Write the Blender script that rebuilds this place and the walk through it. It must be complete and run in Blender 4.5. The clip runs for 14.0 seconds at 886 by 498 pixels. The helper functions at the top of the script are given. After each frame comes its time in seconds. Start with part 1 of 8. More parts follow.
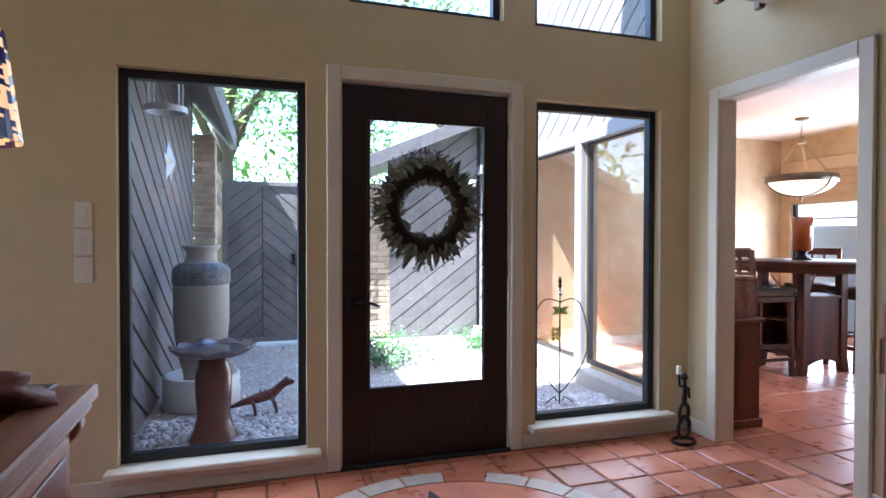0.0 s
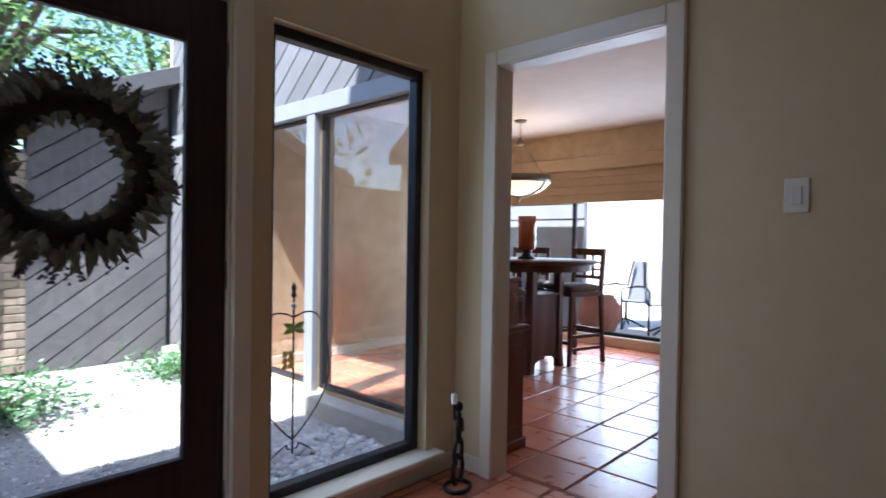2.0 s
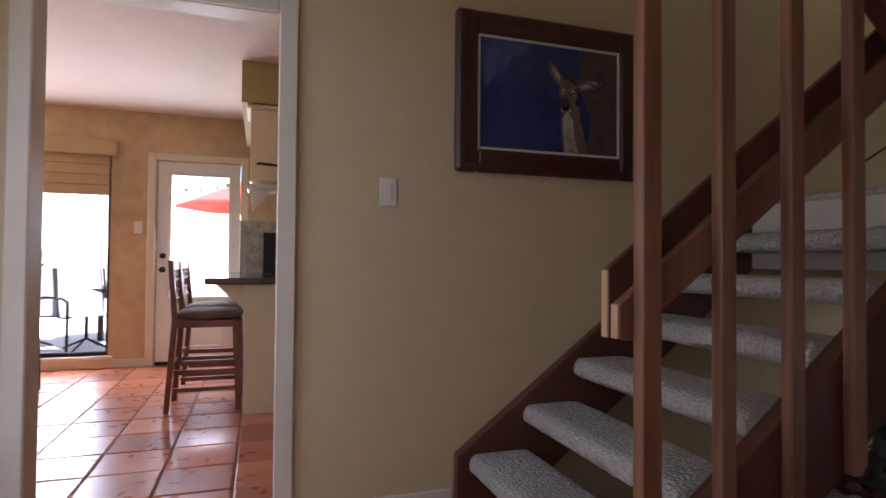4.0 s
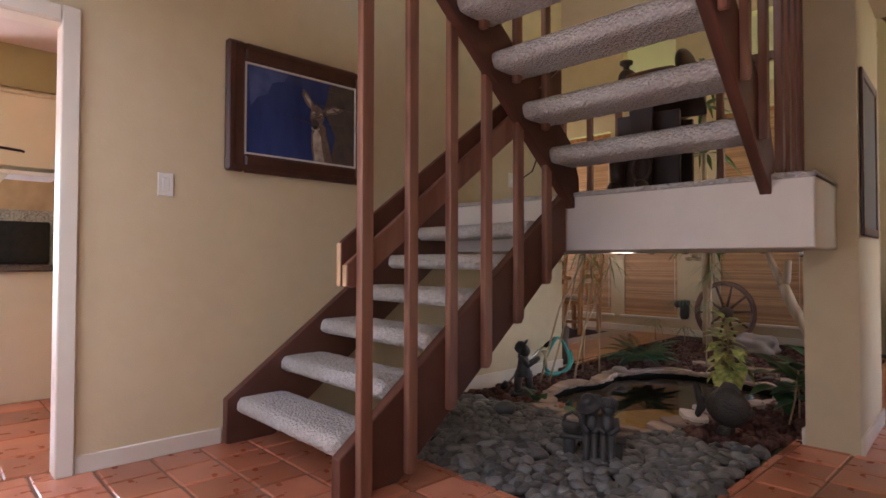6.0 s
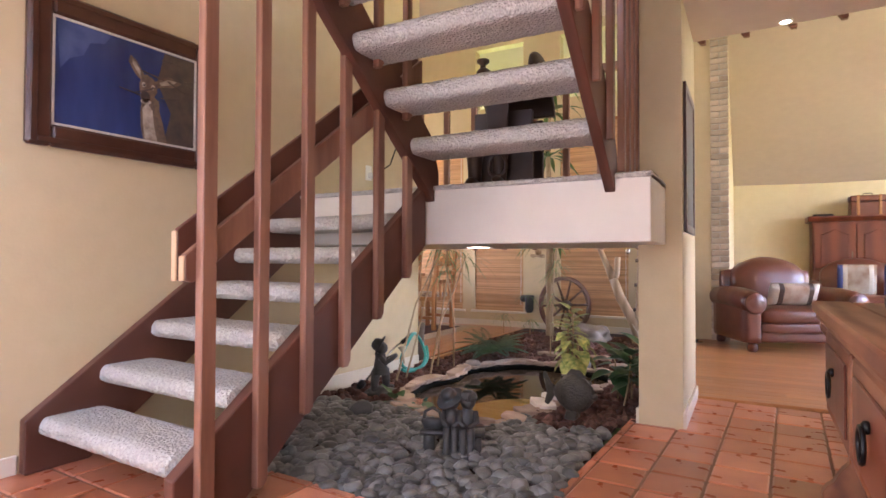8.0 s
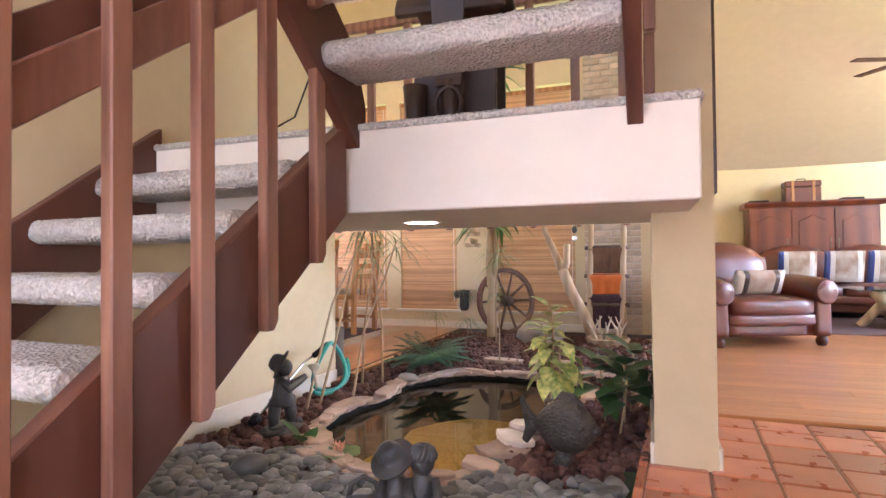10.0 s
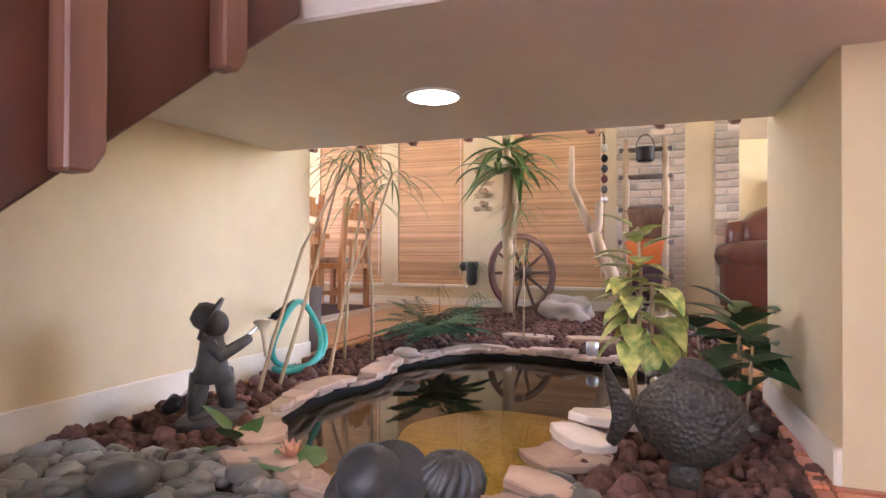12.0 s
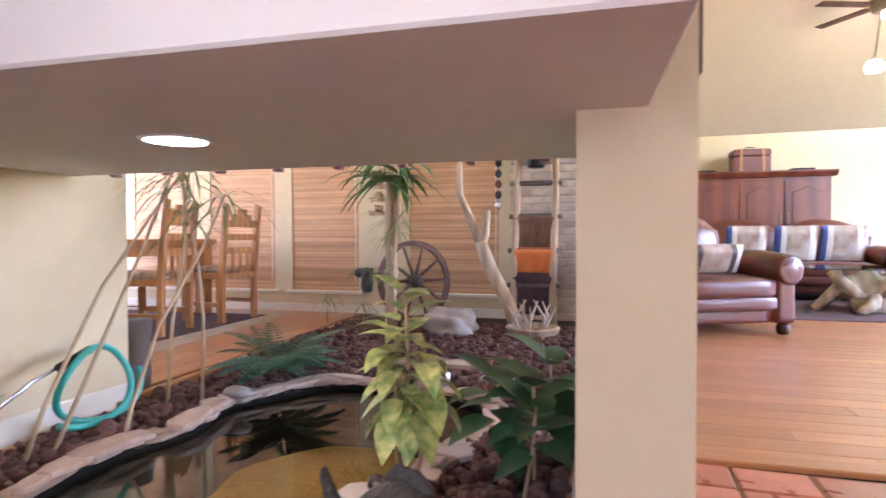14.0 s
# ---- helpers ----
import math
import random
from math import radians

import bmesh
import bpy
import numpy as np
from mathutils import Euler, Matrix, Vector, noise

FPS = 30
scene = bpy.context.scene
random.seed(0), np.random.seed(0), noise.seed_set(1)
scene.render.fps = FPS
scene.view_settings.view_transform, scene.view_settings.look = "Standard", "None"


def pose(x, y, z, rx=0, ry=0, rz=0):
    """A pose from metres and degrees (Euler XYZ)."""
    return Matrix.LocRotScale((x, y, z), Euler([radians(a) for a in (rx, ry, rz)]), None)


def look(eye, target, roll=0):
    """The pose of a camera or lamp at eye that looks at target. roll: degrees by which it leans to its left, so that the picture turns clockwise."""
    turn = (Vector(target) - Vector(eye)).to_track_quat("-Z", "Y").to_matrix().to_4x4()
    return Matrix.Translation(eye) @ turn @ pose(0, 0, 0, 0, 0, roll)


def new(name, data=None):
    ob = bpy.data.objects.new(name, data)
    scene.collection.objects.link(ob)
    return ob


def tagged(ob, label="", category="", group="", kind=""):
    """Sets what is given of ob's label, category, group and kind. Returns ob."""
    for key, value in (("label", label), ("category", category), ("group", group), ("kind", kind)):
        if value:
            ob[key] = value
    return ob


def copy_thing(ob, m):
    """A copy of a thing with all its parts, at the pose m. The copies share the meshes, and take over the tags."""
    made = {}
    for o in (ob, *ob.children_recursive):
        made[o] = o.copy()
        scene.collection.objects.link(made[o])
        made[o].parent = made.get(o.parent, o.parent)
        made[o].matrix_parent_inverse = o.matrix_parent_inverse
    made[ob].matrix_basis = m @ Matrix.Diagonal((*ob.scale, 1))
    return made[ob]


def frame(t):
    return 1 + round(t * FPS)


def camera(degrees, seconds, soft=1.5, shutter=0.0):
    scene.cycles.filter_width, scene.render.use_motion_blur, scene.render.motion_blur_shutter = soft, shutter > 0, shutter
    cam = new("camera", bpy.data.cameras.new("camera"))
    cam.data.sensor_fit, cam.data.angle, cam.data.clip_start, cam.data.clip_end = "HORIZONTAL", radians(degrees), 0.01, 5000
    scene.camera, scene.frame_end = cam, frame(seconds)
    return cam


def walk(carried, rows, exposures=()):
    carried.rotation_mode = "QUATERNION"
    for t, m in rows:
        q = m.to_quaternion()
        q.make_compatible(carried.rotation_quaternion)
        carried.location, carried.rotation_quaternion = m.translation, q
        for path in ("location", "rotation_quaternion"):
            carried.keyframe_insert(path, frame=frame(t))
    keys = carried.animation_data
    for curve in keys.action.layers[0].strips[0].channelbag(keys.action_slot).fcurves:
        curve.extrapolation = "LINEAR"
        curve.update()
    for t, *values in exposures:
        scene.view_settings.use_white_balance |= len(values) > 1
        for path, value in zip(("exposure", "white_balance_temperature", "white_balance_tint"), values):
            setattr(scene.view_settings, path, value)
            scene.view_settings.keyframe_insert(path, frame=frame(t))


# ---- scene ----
cam = camera(76.8, 14.0, shutter=0.2)
PATH = [
    (0, (-0.591, -0.467, 1.217), (0.007, 1.442, 1.186), 0.1),
    (0.5, (-0.546, -0.233, 1.237), (0.105, 1.657, 1.2), 0.1),
    (1, (-0.384, 0.022, 1.224), (0.422, 1.852, 1.185), 0.3),
    (1.5, (-0.299, 0.293, 1.217), (0.785, 1.973, 1.179), 0.6),
    (2, (-0.229, 0.55, 1.186), (1.242, 1.905, 1.16), 0.9),
    (2.5, (-0.243, 0.886, 1.145), (1.585, 1.698, 1.148), 1.1),
    (3, (-0.286, 1.13, 1.12), (1.7, 1.368, 1.135), 0.6),
    (3.5, (-0.298, 1.315, 1.089), (1.69, 1.104, 1.122), 0.6),
    (4, (-0.323, 1.471, 1.073), (1.577, 0.849, 1.115), 0.5),
    (4.2, (-0.373, 1.551, 1.069), (1.48, 0.798, 1.112), 0.5),
    (6.3, (-1.074, 1.876, 0.951), (0.338, 0.46, 0.997), 0.0),
    (6.5, (-1.09, 1.881, 0.934), (0.292, 0.436, 0.981), -0.1),
    (7, (-1.123, 1.866, 0.921), (0.177, 0.347, 0.969), 0.1),
    (7.5, (-1.086, 1.836, 0.919), (0.118, 0.24, 0.97), -0.0),
    (8, (-0.909, 1.789, 0.948), (0.143, 0.089, 0.99), 0.2),
    (8.5, (-0.765, 1.601, 0.913), (0.135, -0.184, 0.954), -0.1),
    (8.7, (-0.683, 1.497, 0.915), (0.188, -0.303, 0.953), -0.1),
    (10.8, (-0.038, 0.475, 0.741), (0.712, -1.379, 0.78), 0.1),
    (11, (0.028, 0.369, 0.699), (0.769, -1.488, 0.742), 0.4),
    (11.5, (0.13, 0.15, 0.624), (0.88, -1.704, 0.665), 0.2),
    (12, (0.204, -0.032, 0.544), (0.98, -1.875, 0.564), 0.2),
    (12.5, (0.233, -0.155, 0.504), (1.047, -1.981, 0.496), 0.3),
    (13, (0.213, -0.229, 0.494), (1.042, -2.049, 0.468), 0.3),
    (13.5, (0.005, -0.313, 0.649), (0.835, -2.132, 0.605), 0.5),
    (14, (-0.245, -0.396, 0.775), (0.361, -2.302, 0.734), -0.1),
]
walk(cam, [(t, look(eye, target, roll)) for t, eye, target, roll in PATH],
     exposures=[(0.0, 2.95, 5250, 10), (1.2, 2.75, 5200, 10), (2.0, 1.9, 5300, 10), (2.5, 1.75, 5500, 12), (3.2, 2.1, 5900, 18), (4.2, 2.35, 6200, 22), (6.3, 3.55, 6400, 27),
                (7.5, 4.25, 6300, 28), (8.7, 4.9, 6200, 27), (10.8, 5.05, 6100, 26), (12.5, 5.2, 6000, 29), (13.5, 5.15, 5750, 28), (14.0, 5.0, 5600, 27)])

# ---- world, sun and lamps ----
TO_SUN = Vector((-0.50, -0.138, 0.84)).normalized()
world = bpy.data.worlds.new("world")
scene.world = world
world.use_nodes = True
wn = world.node_tree.nodes
sky = wn.new("ShaderNodeTexSky")
sky.sky_type = "NISHITA"
sky.sun_disc = False
sky.sun_elevation = math.asin(TO_SUN.z)
sky.sun_rotation = math.atan2(TO_SUN.x, TO_SUN.y)
world.node_tree.links.new(sky.outputs[0], wn["Background"].inputs[0])
wn["Background"].inputs[1].default_value = 0.15

sun = new("sun", bpy.data.lights.new("sun", "SUN"))
sun.data.energy, sun.data.angle, sun.data.color = 5.0, radians(0.6), (1.0, 0.95, 0.86)
sun.matrix_world = look((0, 0, 12), Vector((0, 0, 12)) - TO_SUN)


def area_lamp(name, eye, target, w, h, watts, color=(1, 1, 1)):
    ob = new(name, bpy.data.lights.new(name, "AREA"))
    ob.data.shape, ob.data.size, ob.data.size_y, ob.data.energy, ob.data.color = "RECTANGLE", w, h, watts, color
    ob.matrix_world = look(eye, target)
    return ob


def bulb(name, at, watts, color=(1.0, 0.78, 0.52), radius=0.04, spot=None, target=None):
    ob = new(name, bpy.data.lights.new(name, "SPOT" if spot else "POINT"))
    ob.data.energy, ob.data.color, ob.data.shadow_soft_size = watts, color, radius
    ob.location = at
    if spot:
        ob.data.spot_size, ob.data.spot_blend = radians(spot), 0.6
        ob.matrix_world = look(at, target or (at[0], at[1] + 0.001, 0))
    return ob


DAY = (0.86, 0.93, 1.0)
WARM = (1.0, 0.84, 0.66)
# daylight standing in the openings
area_lamp("day_window_lamp", (-0.83, 2.53, 1.1), (-0.4, -1.0, 0.9), 0.8, 1.8, 1.35, DAY)
area_lamp("day_window_lamp", (1.34, 2.53, 1.1), (0.9, -1.0, 0.9), 0.8, 1.8, 1.19, DAY)
area_lamp("day_door_lamp", (0.26, 2.50, 1.15), (0.4, -1.0, 0.9), 0.6, 1.4, 0.71, DAY)
area_lamp("day_upper_windows", (0.8, 2.48, 3.4), (0.5, -0.8, 1.0), 1.9, 1.7, 1.90, DAY)
area_lamp("day_bay_window", (5.86, 4.0, 0.95), (2.0, 3.6, 0.9), 2.0, 1.5, 17.33, DAY)
area_lamp("day_back_door", (5.87, 2.06, 1.33), (2.0, 2.2, 0.6), 0.6, 1.2, 4.95, DAY)
# added fill from the unseen hall end, in an invented opening
area_lamp("day_hall_end_window", (-5.4, 1.2, 2.2), (0.5, 0.6, 1.3), 1.9, 2.6, 0.27, (1.0, 0.95, 0.88))
area_lamp("day_living_windows", (-6.2, -6.0, 2.0), (-1.0, -6.0, 1.0), 4.2, 2.3, 0.40, (0.97, 0.95, 0.97))
area_lamp("day_formal_window", (6.25, -4.2, 1.6), (2.2, -4.4, 0.2), 2.3, 2.0, 3.2, (1.0, 0.92, 0.78))
# lamps of the house, and two added fills without a fixture
bulb("landing_downlight_lamp", (0.92, -1.645, 1.025), 0.72, WARM, 0.06, 135)
bulb("pendant_lamp_bulb", (4.86, 4.11, 1.86), 1.20, WARM, 0.05)
bulb("table_lamp_bulb", (-1.31, 1.10, 1.58), 0.12, WARM, 0.04)
bulb("hall_downlight_lamp", (-0.90, -2.32, 2.46), 0.24, WARM, 0.05, 140)
# added fill under the loft, with no fixture in the ceiling
bulb("hall_downlight_lamp", (-0.7, 0.3, 2.46), 0.24, WARM, 0.05, 140)
bulb("fan_lamp_bulb", (-2.80, -7.17, 3.05), 0.24, WARM, 0.06)
bulb("fan_lamp_bulb", (-2.70, -7.17, 2.50), 0.16, WARM, 0.06)
# unseen fill added above the stairwell, no lamp hangs there
bulb("loft_lamp_bulb", (0.4, -0.6, 4.6), 0.50, WARM, 0.15)

# ---- materials ----
def mat(name, a, b=None, scale=6.0, rough=0.6, metal=0.0, bump=0.0, bump_scale=60.0, detail=5.0, rand=0.0, island=False,
        stretch=(1, 1, 1), wave=None, rough_var=0.08, spec=0.5, coat=0.0, big=0.35, voronoi=None, bump_dist=0.004):
    """Principled surface: two colours mixed by fine and coarse noise, random per piece, with a fine relief."""
    m = bpy.data.materials.new(name)
    m.use_nodes = True
    nt = m.node_tree
    n, l = nt.nodes, nt.links
    p = n["Principled BSDF"]
    b = b or tuple(c * 0.82 for c in a)
    tc = n.new("ShaderNodeTexCoord")
    mp = n.new("ShaderNodeMapping")
    mp.inputs["Scale"].default_value = stretch
    l.new(tc.outputs["Object"], mp.inputs[0])
    fine = n.new("ShaderNodeTexNoise")
    fine.inputs["Scale"].default_value, fine.inputs["Detail"].default_value = scale, detail
    l.new(mp.outputs[0], fine.inputs[0])
    coarse = n.new("ShaderNodeTexNoise")
    coarse.inputs["Scale"].default_value, coarse.inputs["Detail"].default_value = scale * 0.17, 2
    l.new(tc.outputs["Object"], coarse.inputs[0])
    fac = n.new("ShaderNodeMix")
    fac.inputs[0].default_value = big
    src = fine.outputs[0]
    if wave:
        w = n.new("ShaderNodeTexWave")
        w.inputs["Scale"].default_value, w.inputs["Distortion"].default_value, w.inputs["Detail"].default_value = wave, 6.0, 3.0
        w.inputs["Detail Scale"].default_value = 1.2
        l.new(mp.outputs[0], w.inputs[0])
        half = n.new("ShaderNodeMix")
        half.inputs[0].default_value = 0.5
        l.new(w.outputs[1], half.inputs[2])
        l.new(fine.outputs[0], half.inputs[3])
        src = half.outputs[0]
    l.new(src, fac.inputs[2])
    l.new(coarse.outputs[0], fac.inputs[3])
    ramp = n.new("ShaderNodeMapRange")
    ramp.inputs[1].default_value, ramp.inputs[2].default_value = 0.32, 0.68
    l.new(fac.outputs[0], ramp.inputs[0])
    mix = n.new("ShaderNodeMix")
    mix.data_type = "RGBA"
    mix.inputs[6].default_value, mix.inputs[7].default_value = (*a, 1), (*b, 1)
    l.new(ramp.outputs[0], mix.inputs[0])
    col = mix.outputs[2]
    if rand:
        hsv = n.new("ShaderNodeHueSaturation")
        vary = n.new("ShaderNodeMapRange")
        vary.inputs[3].default_value, vary.inputs[4].default_value = 1 - rand, 1 + rand
        if island:
            g = n.new("ShaderNodeNewGeometry")
            l.new(g.outputs["Random Per Island"], vary.inputs[0])
        else:
            g = n.new("ShaderNodeObjectInfo")
            l.new(g.outputs["Random"], vary.inputs[0])
        l.new(vary.outputs[0], hsv.inputs["Value"])
        sat = n.new("ShaderNodeMath")
        sat.operation = "MULTIPLY_ADD"
        sat.inputs[1].default_value, sat.inputs[2].default_value = -0.35 * rand, 1 + 0.35 * rand
        l.new(vary.outputs[0], sat.inputs[0])
        l.new(sat.outputs[0], hsv.inputs["Saturation"])
        l.new(col, hsv.inputs["Color"])
        col = hsv.outputs[0]
    l.new(col, p.inputs["Base Color"])
    rv = n.new("ShaderNodeMapRange")
    rv.inputs[3].default_value, rv.inputs[4].default_value = max(0.02, rough - rough_var), min(1, rough + rough_var)
    l.new(fac.outputs[0], rv.inputs[0])
    l.new(rv.outputs[0], p.inputs["Roughness"])
    p.inputs["Metallic"].default_value = metal
    p.inputs["Specular IOR Level"].default_value = spec
    p.inputs["Coat Weight"].default_value = coat
    p.inputs["Coat Roughness"].default_value = 0.15
    if bump:
        if voronoi:
            bt = n.new("ShaderNodeTexVoronoi")
            bt.inputs["Scale"].default_value = voronoi
            l.new(mp.outputs[0], bt.inputs[0])
        else:
            bt = n.new("ShaderNodeTexNoise")
            bt.inputs["Scale"].default_value, bt.inputs["Detail"].default_value = bump_scale, 4
            l.new(mp.outputs[0], bt.inputs[0])
        bp = n.new("ShaderNodeBump")
        bp.inputs["Strength"].default_value, bp.inputs["Distance"].default_value = bump, bump_dist
        l.new(bt.outputs[0], bp.inputs["Height"])
        l.new(bp.outputs[0], p.inputs["Normal"])
    return m


def glow(name, color, strength):
    m = bpy.data.materials.new(name)
    m.use_nodes = True
    p = m.node_tree.nodes["Principled BSDF"]
    p.inputs["Base Color"].default_value = (*color, 1)
    p.inputs["Emission Color"].default_value = (*color, 1)
    p.inputs["Emission Strength"].default_value = strength
    return m


def glass(name, tint=(1, 1, 1), rough=0.0, f0=0.045, gloss=1.0):
    """Thin clear pane: straight through, with gloss that grows at grazing angles."""
    m = bpy.data.materials.new(name)
    m.use_nodes = True
    n, l = m.node_tree.nodes, m.node_tree.links
    n.remove(n["Principled BSDF"])
    tr, gl, mx, lw = (n.new("ShaderNode" + k) for k in ("BsdfTransparent", "BsdfGlossy", "MixShader", "LayerWeight"))
    tr.inputs[0].default_value = (*tint, 1)
    gl.inputs["Roughness"].default_value = rough
    lw.inputs[0].default_value = 0.5
    pw, sc = n.new("ShaderNodeMath"), n.new("ShaderNodeMath")
    pw.operation, sc.operation = "POWER", "MULTIPLY_ADD"
    pw.inputs[1].default_value = 4.0
    sc.inputs[1].default_value, sc.inputs[2].default_value = 0.9 * gloss, f0
    sc.use_clamp = True
    l.new(lw.outputs["Facing"], pw.inputs[0])
    l.new(pw.outputs[0], sc.inputs[0])
    l.new(sc.outputs[0], mx.inputs[0])
    l.new(tr.outputs[0], mx.inputs[1])
    l.new(gl.outputs[0], mx.inputs[2])
    l.new(mx.outputs[0], n["Material Output"].inputs[0])
    return m


M_WALL = mat("wall_paint", (0.62, 0.495, 0.30), (0.575, 0.455, 0.27), 9, 0.75, bump=0.25, bump_scale=55, bump_dist=0.003, rough_var=0.05)
M_WALL_PALE = mat("pale_wall_paint", (0.76, 0.69, 0.60), (0.72, 0.65, 0.56), 9, 0.75, bump=0.3, bump_scale=45, bump_dist=0.003)
M_FAUX = mat("mottled_plaster", (0.62, 0.46, 0.28), (0.42, 0.29, 0.16), 7, 0.7, bump=0.3, bump_scale=30, big=0.5)
M_CEIL = mat("ceiling_paint", (0.69, 0.595, 0.52), (0.65, 0.555, 0.48), 8, 0.85, bump=0.25, bump_scale=80)
M_CEIL_LIVING = mat("tan_ceiling_paint", (0.57, 0.455, 0.375), (0.53, 0.42, 0.345), 8, 0.85, bump=0.25, bump_scale=80)
M_TRIM = mat("trim_paint", (0.70, 0.62, 0.49), (0.64, 0.56, 0.44), 5, 0.4, bump=0.05)
M_TILE = mat("saltillo_tile", (0.41, 0.115, 0.056), (0.58, 0.215, 0.11), 5, 0.30, bump=0.25, bump_scale=18, detail=4, rand=0.34, big=0.4, coat=0.25, rough_var=0.16)
M_GROUT = mat("grout", (0.30, 0.15, 0.09), (0.21, 0.11, 0.07), 20, 0.9, bump=0.4)
M_WOODFLOOR = mat("oak_floor_plank", (0.52, 0.235, 0.09), (0.39, 0.155, 0.055), 6, 0.30, bump=0.05, stretch=(0.7, 9, 1), rand=0.16, coat=0.2)
M_STAIR = mat("stained_stair_wood", (0.135, 0.048, 0.028), (0.085, 0.028, 0.016), 9, 0.5, bump=0.12, bump_scale=40, stretch=(4, 1, 1), wave=1.0)
M_POST = mat("stained_post_wood", (0.27, 0.125, 0.075), (0.17, 0.068, 0.04), 10, 0.42, bump=0.1, stretch=(5, 5, 0.6), wave=1.2, rand=0.12)
M_CARPET = mat("berber_carpet", (0.58, 0.54, 0.48), (0.42, 0.385, 0.34), 75, 0.95, bump=1.0, voronoi=80, bump_dist=0.009, big=0.15)
M_DARKDOOR = mat("mahogany_door_wood", (0.026, 0.007, 0.006), (0.015, 0.004, 0.004), 10, 0.45, bump=0.08, stretch=(5, 5, 0.6), wave=1.4)
M_BLACKMETAL = mat("black_metal", (0.016, 0.015, 0.015), (0.03, 0.026, 0.024), 20, 0.42, 0.8, bump=0.1)
M_BRONZE = mat("dark_window_bronze", (0.020, 0.022, 0.028), (0.03, 0.03, 0.036), 12, 0.4, 0.4)
M_SIDING = mat("grey_stained_siding", (0.20, 0.19, 0.19), (0.145, 0.138, 0.14), 10, 0.75, bump=0.25, bump_scale=35, stretch=(1, 1, 1), rand=0.12)
M_SIDINGGAP = mat("siding_gap", (0.03, 0.03, 0.032), None, 10, 0.9)
M_FASCIA = mat("grey_fascia_paint", (0.30, 0.30, 0.32), (0.25, 0.25, 0.27), 6, 0.6, bump=0.1)
M_BRICK = mat("pale_brick", (0.56, 0.45, 0.34), (0.40, 0.31, 0.23), 14, 0.85, bump=0.5, bump_scale=40, rand=0.25)
M_MORTAR = mat("mortar", (0.50, 0.46, 0.39), (0.42, 0.38, 0.32), 25, 0.9, bump=0.4)
M_GLASS = glass("window_glass")
M_GLASS_RE = glass("courtyard_glass", (0.95, 0.97, 0.96), 0.01, 0.06)
M_GRAVEL = mat("pea_gravel_ground", (0.68, 0.65, 0.60), (0.44, 0.42, 0.39), 90, 0.9, bump=1.0, voronoi=70, bump_dist=0.02)
M_LAWN = mat("lawn", (0.07, 0.12, 0.03), (0.11, 0.15, 0.05), 12, 0.9, bump=0.5)
M_PATIO = mat("patio_concrete", (0.60, 0.57, 0.52), (0.52, 0.50, 0.45), 8, 0.85, bump=0.2)
M_SOIL = mat("bed_soil", (0.06, 0.035, 0.025), (0.035, 0.02, 0.015), 25, 0.95, bump=0.6)

# natural and small things
M_LEAF = mat("green_leaf", (0.06, 0.15, 0.035), (0.03, 0.085, 0.02), 14, 0.42, bump=0.2, bump_scale=30, rand=0.25, island=True)
M_LEAF_DARK = mat("dark_green_leaf", (0.035, 0.10, 0.03), (0.02, 0.06, 0.022), 14, 0.38, bump=0.2, rand=0.25, island=True)
M_LEAF_FERN = mat("fern_frond", (0.05, 0.14, 0.065), (0.03, 0.085, 0.05), 14, 0.45, rand=0.3, island=True)
M_LEAF_VAR = mat("croton_leaf", (0.66, 0.62, 0.20), (0.13, 0.24, 0.05), 34, 0.38, bump=0.25, bump_scale=40, rand=0.3, big=0.05)
M_LEAF_TREE = mat("tree_leaf", (0.20, 0.32, 0.06), (0.10, 0.20, 0.035), 3, 0.5, rand=0.35, island=True)
M_LEAF_THIN = mat("pale_narrow_leaf", (0.20, 0.25, 0.09), (0.11, 0.16, 0.05), 14, 0.45, rand=0.25, island=True)
M_LEAF_MID = mat("strap_leaf", (0.13, 0.23, 0.06), (0.06, 0.13, 0.03), 10, 0.4, bump=0.2, rand=0.25, island=True)
M_WHEELWOOD = mat("old_wheel_wood", (0.16, 0.085, 0.05), (0.09, 0.045, 0.028), 12, 0.7, bump=0.3)
M_STEM = mat("pale_stem", (0.42, 0.30, 0.17), (0.30, 0.20, 0.11), 30, 0.7, bump=0.3, stretch=(1, 1, 0.3))
M_BARK = mat("tree_bark", (0.12, 0.09, 0.065), (0.07, 0.05, 0.04), 8, 0.9, bump=0.7, bump_scale=14, stretch=(1, 1, 0.25))
M_DRIFT = mat("driftwood", (0.46, 0.34, 0.22), (0.32, 0.22, 0.13), 10, 0.75, bump=0.3, stretch=(3, 3, 0.5), wave=1.0)
M_PEBBLE = mat("river_pebble", (0.105, 0.108, 0.102), (0.18, 0.168, 0.145), 16, 0.42, bump=0.15, bump_scale=70, rand=0.5)
M_PEBBLE_STUFF = mat("river_pebble_joined", (0.105, 0.108, 0.102), (0.18, 0.168, 0.145), 16, 0.45, rand=0.5, island=True)
M_WHITE_STONE = mat("white_river_stone", (0.74, 0.72, 0.68), (0.56, 0.54, 0.51), 14, 0.7, rand=0.3, island=True)
M_LAVA = mat("red_lava_rock", (0.135, 0.060, 0.042), (0.075, 0.032, 0.025), 40, 0.95, bump=1.0, bump_scale=90, rand=0.4, island=True, bump_dist=0.006)
M_FLAG = mat("flagstone", (0.44, 0.32, 0.24), (0.31, 0.21, 0.155), 12, 0.75, bump=0.4, bump_scale=25, rand=0.25)
M_BOULDER = mat("grey_boulder", (0.36, 0.31, 0.27), (0.25, 0.21, 0.18), 12, 0.85, bump=0.5, bump_scale=25)
